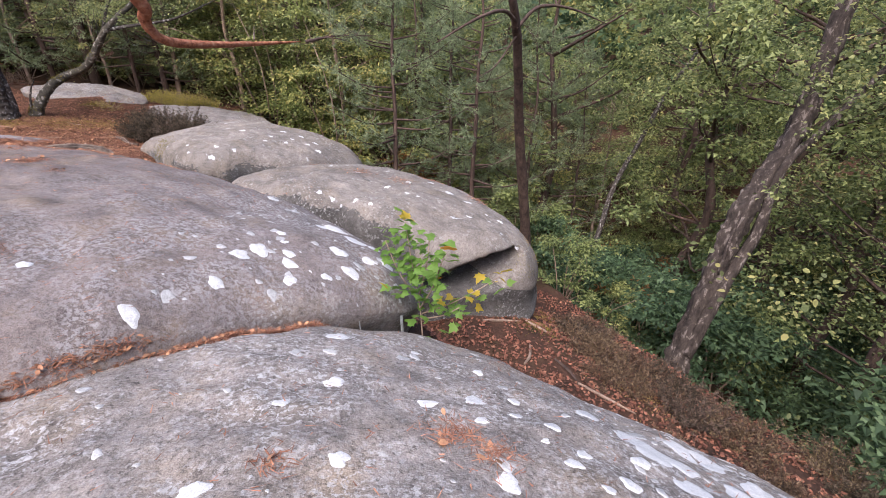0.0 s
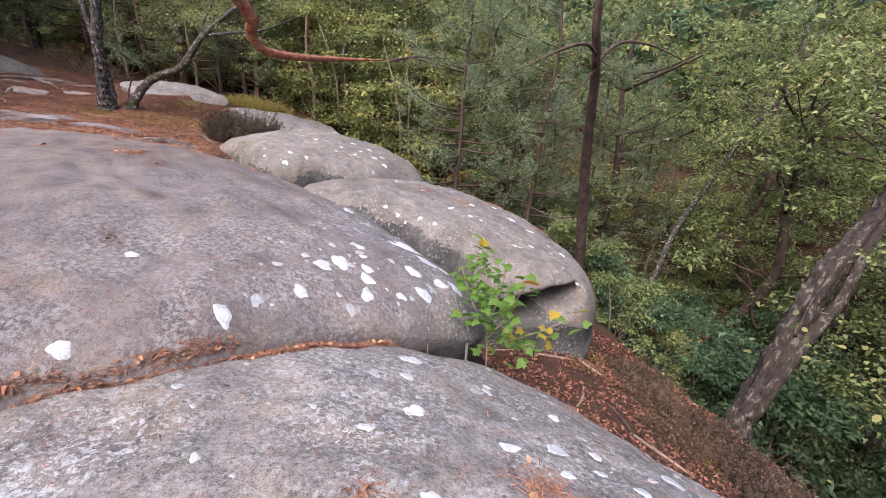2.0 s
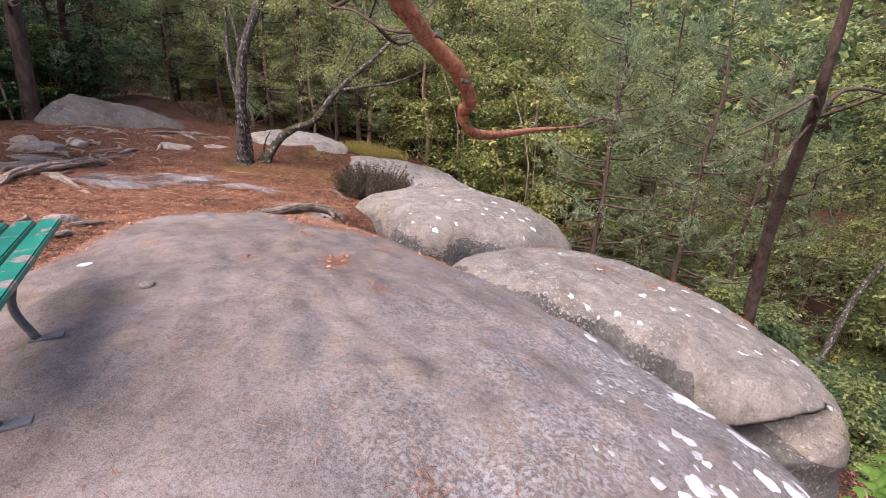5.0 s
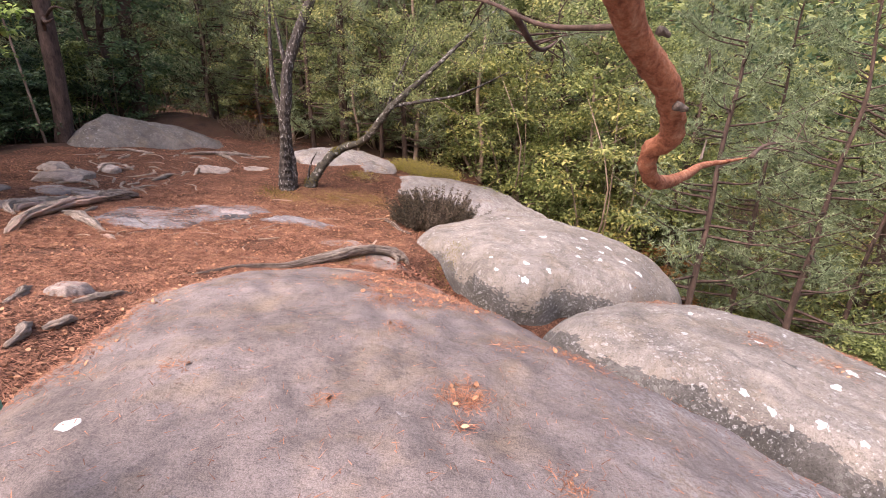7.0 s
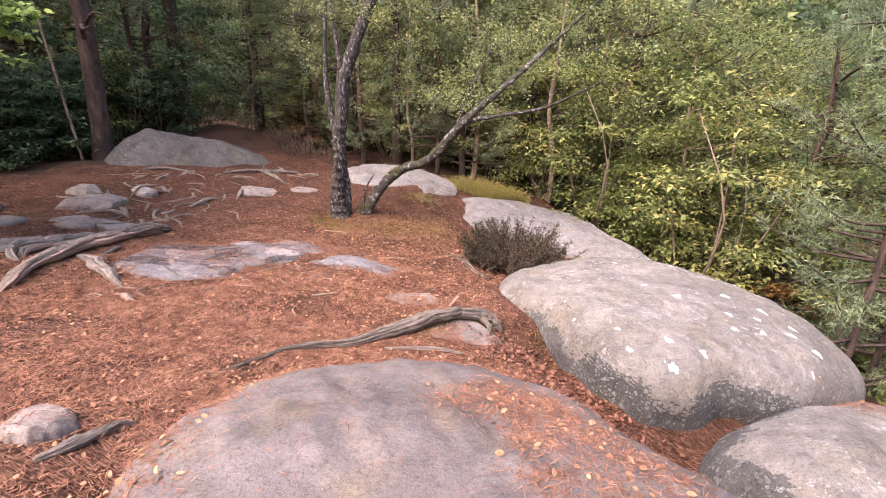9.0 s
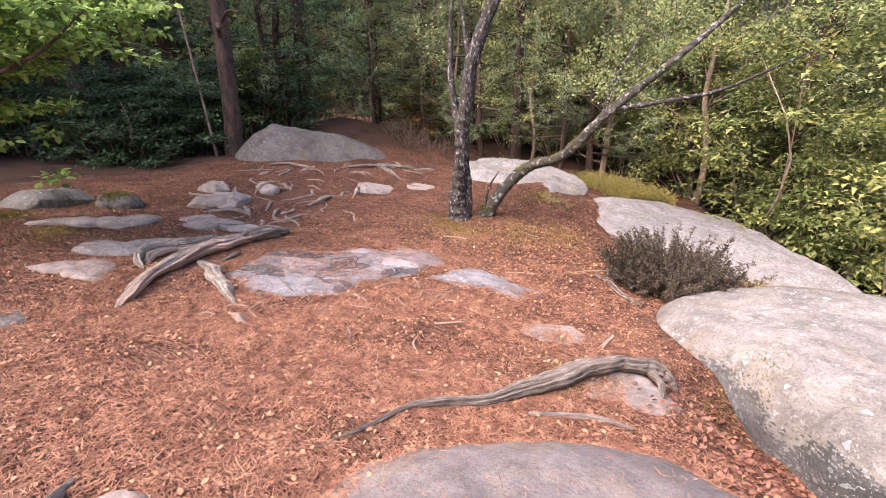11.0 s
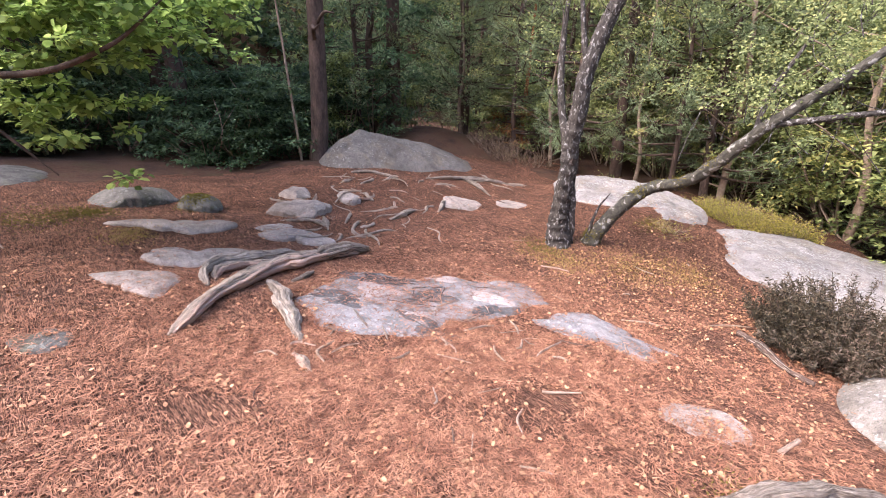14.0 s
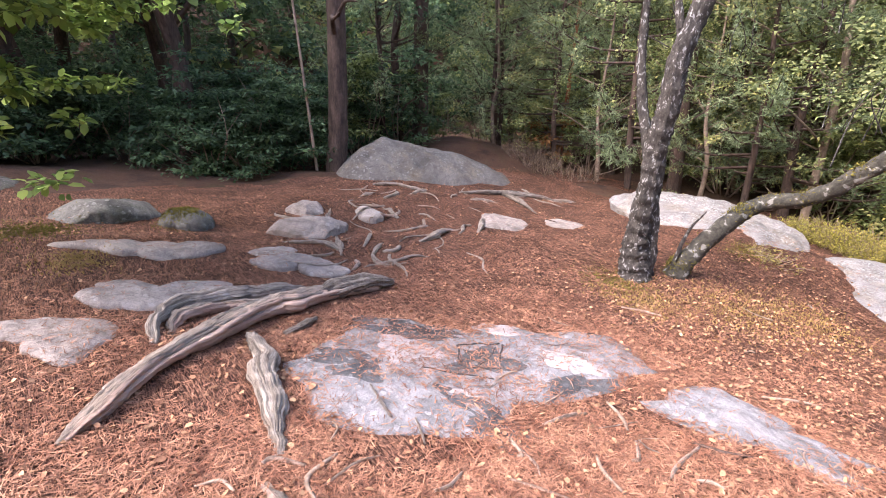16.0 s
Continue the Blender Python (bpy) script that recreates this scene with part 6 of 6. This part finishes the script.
cr = np.c_[gx_ + 0.035 + rng.normal(size=1500) * 0.014, gy_ - 0.037 + rng.normal(size=1500) * 0.014]
litter("crevice_litter", "orange leaves filling a rock crevice", rng, cr[::5], 0.03, 0.014, M_LEAF_DRY, 0.01, 0.4, 0.2)
litter("crevice_needles", "dry needles packed into a rock crevice", rng, np.vstack([cr, cr + rng.normal(size=cr.shape) * 0.012]), 0.05, 0.004, M_NEEDLE_DRY, 0.008, 0.3)
cr = np.vstack([np.c_[rng.normal(-3.95, 0.3, 1800), rng.normal(6.8, 0.25, 1800)], np.c_[rng.normal(-4.8, 0.35, 1800), rng.normal(7.55, 0.35, 1800)]])
litter("gap_litter", "brown leaves drifted between the boulders", rng, cr[on_earth(cr, 0.05)], 0.05, 0.026, M_LEAF_OLD, 0.02, 0.5, 0.2)
# drifts and single needles on bare rock
drifts = [(-6.0, 3.5, 0.13, 300), (-6.05, 3.8, 0.14, 320), (-6.3, 4.2, 0.14, 300), (-6.6, 4.6, 0.13, 260), (-6.75, 5.1, 0.12, 240), (-6.75, 5.7, 0.12, 240), (-6.4, 6.3, 0.12, 260), (-5.9, 6.7, 0.12, 260), (-5.3, 6.85, 0.13, 260), (-4.9, 5.7, 0.14, 300), (-4.4, 5.3, 0.12, 180), (-4.25, 3.68, 0.035, 30), (-5.09, 3.59, 0.05, 30), (-3.66, 4.03, 0.07, 90), (-3.16, 5.12, 0.12, 120),
          (-5.25, 5.7, 0.12, 260), (-5.05, 5.95, 0.14, 420), (-4.75, 6.05, 0.14, 420), (-4.5, 5.75, 0.15, 380), (-4.78, 5.45, 0.1, 220), (-4.15, 5.6, 0.12, 240), (-4.65, 5.1, 0.09, 160), (-3.65, 4.0, 0.07, 120), (-3.6, 3.75, 0.04, 30), (-4.3, 4.6, 0.06, 40),
          (0.05, 1.35, 0.06, 90), (0.2, 1.25, 0.05, 60), (-0.55, 1.05, 0.04, 30), (-0.05, 2.9, 0.05, 30), (-1.3, 7.3, 0.12, 160), (-0.7, 7.2, 0.12, 120), (-2.3, 8.3, 0.16, 260), (-0.2, 7.9, 0.14, 200), (-2.3, 2.15, 0.05, 30), (-3.6, 4.9, 0.1, 60), (0.55, 7.3, 0.12, 140), (-3.1, 3.6, 0.05, 40)]
xy4 = np.vstack([np.c_[rng.normal(x, r, k * 2), rng.normal(y, r, k * 2)] for x, y, r, k in drifts] + [np.c_[rng.uniform(-6.6, -1.6, 3800), rng.uniform(1.0, 6.6, 3800)], np.c_[rng.uniform(-1.8, 1.6, 500), rng.uniform(0.4, 2.6, 500)]])
litter("rock_needles", "dry pine needles strewn over bare rock", rng, xy4, 0.05, 0.0045, M_NEEDLE_DRY, 0.005, 0.15)
xy5 = np.vstack([np.c_[rng.normal(x, r, k // 18), rng.normal(y, r, k // 18)] for x, y, r, k in drifts])
litter("rock_leaves", "small dry leaves caught on bare rock", rng, xy5, 0.04, 0.022, M_LEAF_DRY, 0.008, 0.35, 0.15)
# moss round the birch
rng = np.random.RandomState(8)
for x, y, r, mat_, k in ((-9.2, 9.85, 0.42, M_MOSS_DRY, 1900), (-8.5, 10.5, 0.55, M_MOSS_DRY, 2400), (-9.6, 10.05, 0.32, M_MOSS, 1500), (-8.0, 11.2, 0.45, M_MOSS_DRY, 1500), (-9.0, 12.35, 0.25, M_MOSS, 900), (-13.05, 5.3, 0.25, M_MOSS, 1500), (-13.1, 6.55, 0.2, M_MOSS, 1400), (-11.95, 5.5, 0.2, M_MOSS_DRY, 900), (-5.2, 8.2, 0.25, M_MOSS, 900), (1.35, 5.6, 0.28, M_MOSS, 1500), (1.7, 6.5, 0.3, M_MOSS_DRY, 1200), (2.6, 4.6, 0.5, M_MOSS_DRY, 1200), (-6.3, 7.2, 0.25, M_MOSS, 700), (-13.0, 4.9, 0.5, M_MOSS, 2000)):
    xy = np.c_[rng.normal(x, r * 0.6, k), rng.normal(y, r * 0.6, k)]
    z = ground(xy[:, 0], xy[:, 1])
    v, f = leaf_quads(np.c_[xy, z - 0.002], np.c_[rng.normal(size=(k, 2)) * 0.6, np.full(k, 0.8)], rng.normal(size=(k, 3)), 0.03 * rng.uniform(0.5, 1.3, k), 0.008 * rng.uniform(0.7, 1.3, k))
    tagged(link_mesh("moss_patch", v, f, mat_), "yellow-green moss and dry grass on the ground", "moss", kind="stuff")


# ---- low plants ----
def tuft_bush(name, label, x, y, rx, ry, h, stems, mat, wood, seed, sprig=0.03, each=16, turn=0.0, category="shrub", upright=0.5):
    """A low bush of many thin upright twigs set with tiny leaves."""
    rng = np.random.RandomState(seed)
    ob = thing(name, label, category)
    twigs, P, W = [], [], []
    for k in range(stems):
        a, q = rng.uniform(0, 2 * np.pi), math.sqrt(rng.rand())
        u, v = rx * q * math.cos(a), ry * q * math.sin(a)
        bx, by = x + u * math.cos(turn) - v * math.sin(turn), y + u * math.sin(turn) + v * math.cos(turn)
        base = np.array([bx, by, at(bx, by) - 0.02])
        tall = h * (1.05 - 0.55 * q * q) * rng.uniform(0.45, 1.2)
        tip = base + [math.cos(a + turn) * tall * upright * q + rng.randn() * 0.13, math.sin(a + turn) * tall * upright * q + rng.randn() * 0.13, tall]
        mid = (base + tip) / 2 + rng.normal(size=3) * 0.025
        twigs.append(tube([(*base, 0.005), (*mid, 0.0035), (*tip, 0.0018)], 3, 2))
        s = rng.uniform(0.25, 1.0, each)[:, None]
        P.append(np.where(s < 0.5, base + (mid - base) * s * 2, mid + (tip - mid) * (s * 2 - 1)) + rng.normal(size=(each, 3)) * 0.018)
        W.append(rng.normal(size=(each, 3)) + [0, 0, 0.15])
    link_mesh("brushwood", *join(twigs), wood, ob)["kind"] = "stuff"
    P, W = np.vstack(P), np.vstack(W)
    n = len(P)
    link_mesh("foliage", *leaf_quads(P, W, rng.normal(size=(n, 3)), sprig * rng.uniform(0.7, 1.4, n), sprig * 0.34 * rng.uniform(0.7, 1.4, n), 0.0, True), mat, ob)["kind"] = "stuff"
    return ob


tuft_bush("heather_bush", "dark brown-green heather bush beside a lichen slab", -6.2, 10.55, 0.6, 0.48, 0.72, 420, M_HEATHER, M_TWIG_DARK, 1, 0.04, 120, radians(15), upright=0.8)
tuft_bush("bilberry_patch", "yellow-green bilberry tuft between pale slabs", -8.2, 14.95, 1.1, 0.5, 0.42, 700, M_BILBERRY, M_TWIG, 2, 0.04, 26, radians(-10))
tuft_bush("bilberry_patch", "small bilberry tuft at a slab's foot", -8.75, 12.4, 0.3, 0.2, 0.14, 60, M_BILBERRY, M_TWIG, 3, 0.025, 14)
tuft_bush("dry_heather", "sparse grass tuft behind the heather", -5.2, 11.35, 0.4, 0.3, 0.2, 90, M_BILBERRY, M_TWIG, 4, 0.03, 12)
rng = np.random.RandomState(55)
for k in range(15):
    y = 2.6 + 0.28 * k + rng.uniform(-0.2, 0.2)
    x = max(float(np.interp(y, EDGE_Y, EDGE_X)) + rng.choice([3.2, 3.9, 4.5, 5.2]) + rng.uniform(-0.3, 0.3), 2.2 if y > 5.0 else 0)
    r = rng.uniform(0.25, 0.45)
    tuft_bush("dry_heather", "dry brown heather on the slope's edge", x, y, r, r * 0.8, rng.uniform(0.2, 0.42), 90, M_HEATHER_DRY if k % 3 else M_HEATHER, M_TWIG_DARK, 30 + k, 0.036, 46, upright=0.9)["group"] = "dry heather along the slope"
tuft_bush("dry_heather", "reddish heather beyond the outcrop", -14.2, 15.0, 1.3, 0.7, 0.5, 220, M_HEATHER_DRY, M_TWIG, 60, 0.05, 16)


# ---- the maple shoot in the rock gap ----
def maple_leaf(name, mat):
    """A five-lobed leaf of unit length, a little cupped."""
    rim_ = [(0, 0), (0.12, -0.02), (0.34, -0.10), (0.30, 0.08), (0.55, 0.16), (0.44, 0.26), (0.52, 0.48), (0.34, 0.44), (0.24, 0.52), (0.14, 0.76), (0.07, 0.80), (0, 1.0)]
    pts = rim_ + [(-x, y) for x, y in rim_[-2:0:-1]]
    verts = [(x, y, -0.22 * (x * x + (y - 0.35) ** 2)) for x, y in pts] + [(0, 0.32, 0.03)]
    me = bpy.data.meshes.new(name)
    me.from_pydata(verts, [], [(len(pts), q, (q + 1) % len(pts)) for q in range(len(pts))])
    me.materials.append(mat)
    return me


shoot = thing("maple_shoot", "young green maple shoot with some yellow leaves", "plant")
M_MAPLE = leaf_material("maple_leaves", (0.13, 0.26, 0.05), (0.21, 0.37, 0.075), (0.30, 0.45, 0.11), glow=0.5)
M_MAPLE_GOLD = leaf_material("yellow_maple_leaves", (0.55, 0.42, 0.05), (0.70, 0.50, 0.06), glow=0.5)
M_MAPLE_ORANGE = leaf_material("orange_maple_leaves", (0.62, 0.26, 0.04), (0.72, 0.34, 0.05), glow=0.5)
meshes = [maple_leaf("maple_leaf", M_MAPLE), maple_leaf("maple_leaf_gold", M_MAPLE_GOLD), maple_leaf("maple_leaf_orange", M_MAPLE_ORANGE)]
rng = np.random.RandomState(14)
base = np.array([-0.16, 3.02, -0.75])
stems = [[base, (-0.18, 3.03, -0.4), (-0.24, 3.08, 0.0), (-0.28, 3.16, 0.26)], [(-0.18, 3.03, -0.42), (-0.08, 2.95, -0.2), (-0.02, 2.82, 0.05), (0.02, 2.75, 0.2)], [(-0.19, 3.04, -0.35), (-0.32, 3.0, -0.1), (-0.42, 3.05, 0.15)],
         [(-0.16, 3.0, -0.45), (0.05, 2.98, -0.35), (0.25, 2.96, -0.22), (0.42, 2.96, -0.1)], [(-0.18, 3.03, -0.3), (-0.12, 3.1, -0.05), (-0.1, 3.15, 0.15)], [(-0.17, 3.0, -0.5), (0.0, 2.9, -0.4), (0.12, 2.85, -0.3)]]
for k, s in enumerate(stems):
    link_mesh("stem", *tube([(*p, 0.007 - 0.0015 * q) for q, p in enumerate(s)], 6, 5, 0, k), M_TWIG, shoot, smooth=True)
for k in range(190):
    s = smooth_line(stems[(0, 0, 1, 2, 4, 3, 5, 0, 1, 2)[k % 10]], 8)
    p = s[rng.randint(len(s) // 4, len(s))] + rng.normal(size=3) * [0.06, 0.05, 0.06]
    gold = 2 if k == 18 else 1 if (k % 10 == 5 and s[0][2] < 0 and rng.rand() < 0.8) or k in (11, 31) else 0
    o = new("leaf", meshes[gold])
    o.parent = shoot
    size = rng.uniform(0.055, 0.095)
    o.matrix_basis = pose(*p, rng.uniform(-50, 25), rng.uniform(-35, 35), rng.uniform(0, 360)) @ Matrix.Scale(size, 4)
for p, g, sz, rz in (((0.04, 2.68, 0.25), 2, 0.11, 170), ((0.45, 2.98, -0.07), 1, 0.10, 200), ((-0.27, 3.17, 0.27), 1, 0.09, 30), ((-0.4, 2.85, -0.12), 1, 0.08, 120), ((0.38, 2.9, -0.2), 0, 0.1, 240)):
    o = new("leaf", meshes[g])
    o.parent = shoot
    o.matrix_basis = pose(*p, 40, 0, rz) @ Matrix.Scale(sz, 4)

# ---- the leafy branch that hangs in from the west ----
rng = np.random.RandomState(21)
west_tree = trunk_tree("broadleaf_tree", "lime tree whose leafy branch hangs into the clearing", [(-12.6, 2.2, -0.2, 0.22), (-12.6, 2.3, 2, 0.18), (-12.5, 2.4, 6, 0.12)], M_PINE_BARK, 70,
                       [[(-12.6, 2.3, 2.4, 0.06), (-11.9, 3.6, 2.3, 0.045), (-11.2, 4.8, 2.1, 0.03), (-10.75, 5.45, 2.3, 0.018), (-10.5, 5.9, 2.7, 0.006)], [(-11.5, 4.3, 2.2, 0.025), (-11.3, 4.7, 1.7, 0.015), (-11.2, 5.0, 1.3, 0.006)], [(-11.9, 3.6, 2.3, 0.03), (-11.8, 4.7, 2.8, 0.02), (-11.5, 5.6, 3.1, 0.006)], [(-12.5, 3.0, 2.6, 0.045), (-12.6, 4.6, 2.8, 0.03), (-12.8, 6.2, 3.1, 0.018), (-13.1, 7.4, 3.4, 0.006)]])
rows = []
for a, b, k in (((-11.3, 4.5, 2.3), (-10.5, 5.8, 2.7), 26), ((-11.5, 4.3, 2.2), (-11.2, 5.0, 1.75), 9), ((-11.9, 4.3, 2.7), (-11.4, 5.7, 3.2), 26), ((-11.2, 4.6, 3.0), (-10.4, 5.6, 3.4), 16), ((-11.3, 5.0, 2.4), (-11.4, 6.6, 2.9), 70), ((-11.6, 4.6, 1.9), (-11.9, 5.8, 2.1), 24), ((-11.8, 5.4, 2.9), (-13.2, 7.6, 3.4), 80), ((-12.0, 4.6, 2.6), (-13.6, 6.6, 3.0), 70), ((-12.6, 3.6, 2.2), (-13.2, 4.6, 2.4), 40)):
    for _ in range(k):
        s = rng.rand()
        p = np.array(a) * (1 - s) + np.array(b) * s + rng.normal(size=3) * [0.28, 0.28, 0.2]
        rows.append((*p, 0.2, 0.09))
v, f = spray(rng, rows, 40, 0.078, 0.75, 0.1, oval=True)
link_mesh("foliage", v, f, leaf_material("lime_leaves", (0.120, 0.210, 0.060), (0.225, 0.335, 0.095), (0.36, 0.43, 0.14), glow=0.65), west_tree)["label"] = "fresh green leaves"


# ---- the bench on the dome ----
def box_part(name, parent, m, sx, sy, sz, mat, label=""):
    bm = bmesh.new()
    bmesh.ops.create_cube(bm, size=1.0)
    for v in bm.verts:
        v.co = Vector((v.co.x * sx, v.co.y * sy, v.co.z * sz))
    bmesh.ops.bevel(bm, geom=bm.edges[:], offset=min(sx, sy, sz) * 0.18, segments=2, affect="EDGES")
    me = bpy.data.meshes.new(name)
    bm.to_mesh(me)
    bm.free()
    me.materials.append(mat)
    o = new(name, me)
    o.parent = parent
    o.matrix_basis = m
    if label:
        o["label"] = label
    return o


def paint_material():
    m, nodes, links, bsdf = material("worn_green_paint")
    p = place_node(nodes)
    chip = ramp_node(nodes, links, noise_node(nodes, links, p, 9.0, 5, 0.65, 0.5), (0.57, 0.0), (0.6, 1.0))
    wood = ramp_node(nodes, links, noise_node(nodes, links, p, 40.0, 4, 0.6), (0.3, (0.16, 0.13, 0.11)), (0.7, (0.36, 0.31, 0.27)))
    green = ramp_node(nodes, links, noise_node(nodes, links, p, 3.0, 3, 0.5), (0.3, (0.0, 0.16, 0.11)), (0.7, (0.004, 0.23, 0.155)))
    links.new(blend_node(nodes, links, chip, green, wood), bsdf.inputs["Base Color"])
    bsdf.inputs["Roughness"].default_value = 0.45
    links.new(bump_node(nodes, links, chip, -0.5, 0.002), bsdf.inputs["Normal"])
    return m


M_BENCH = paint_material()
M_IRON = mottled("grey_cast_iron", (0.10, 0.10, 0.11), (0.20, 0.20, 0.21), 8.0, 80.0, 0.6, 0.002)
seat_z = 1.06
bench = thing("bench", "green-painted slatted bench with peeling paint", "bench", (-4.78, 2.81, 0))
bench.rotation_euler = (0, 0, radians(-45))
for k in range(4):
    box_part("slat", bench, pose(0.75, -0.055 - k * 0.118, seat_z - 0.02), 1.5, 0.098, 0.04, M_BENCH)
for k in range(3):
    box_part("slat", bench, pose(0.75, -0.50 - k * 0.03, seat_z + 0.14 + k * 0.12, 75, 0, 0), 1.5, 0.098, 0.035, M_BENCH)
for u in (0.62, 1.3):
    wx, wy = -4.72 + 0.707 * u - 0.707 * 0.1, 2.84 - 0.707 * u - 0.707 * 0.1
    g = at(wx, wy)
    v, f = tube([(u, -0.10, g + 0.012, 0.02), (u, -0.15, g + 0.2, 0.018), (u, -0.09, seat_z - 0.05, 0.018)], 8, 6)
    link_mesh("front_leg", v, f, M_IRON, bench, "curved grey iron leg", True)
    g2 = at(-4.72 + 0.707 * u - 0.707 * 0.42, 2.84 - 0.707 * u - 0.707 * 0.42)
    v, f = tube([(u, -0.42, g2 + 0.01, 0.02), (u, -0.40, g2 + 0.25, 0.018), (u, -0.46, seat_z, 0.018), (u, -0.58, seat_z + 0.45, 0.015)], 8, 6)
    link_mesh("back_leg", v, f, M_IRON, bench, "curved grey iron leg", True)
    box_part("seat_rail", bench, pose(u, -0.25, seat_z - 0.055), 0.035, 0.45, 0.03, M_IRON)
    box_part("foot_plate", bench, pose(u, -0.06, g + 0.006), 0.06, 0.14, 0.012, M_IRON)
    box_part("foot_plate", bench, pose(u, -0.44, g2 + 0.006), 0.06, 0.12, 0.012, M_IRON)
# a loose flake of stone on the dome
r = Rock((-4.38, 2.93), [(-4.425, 2.91), (-4.38, 2.885), (-4.335, 2.92), (-4.35, 2.96), (-4.41, 2.965)], (at(-4.38, 2.93) + 0.028, 0.1, 0, 0, 0, 0), 0.02, 5, at(-4.38, 2.93) - 0.02, 0.003, 5)
r.mesh("stone", M_ROCK_PALE, "small pale stone flake on the dome", "stone", 30, 8, 4)
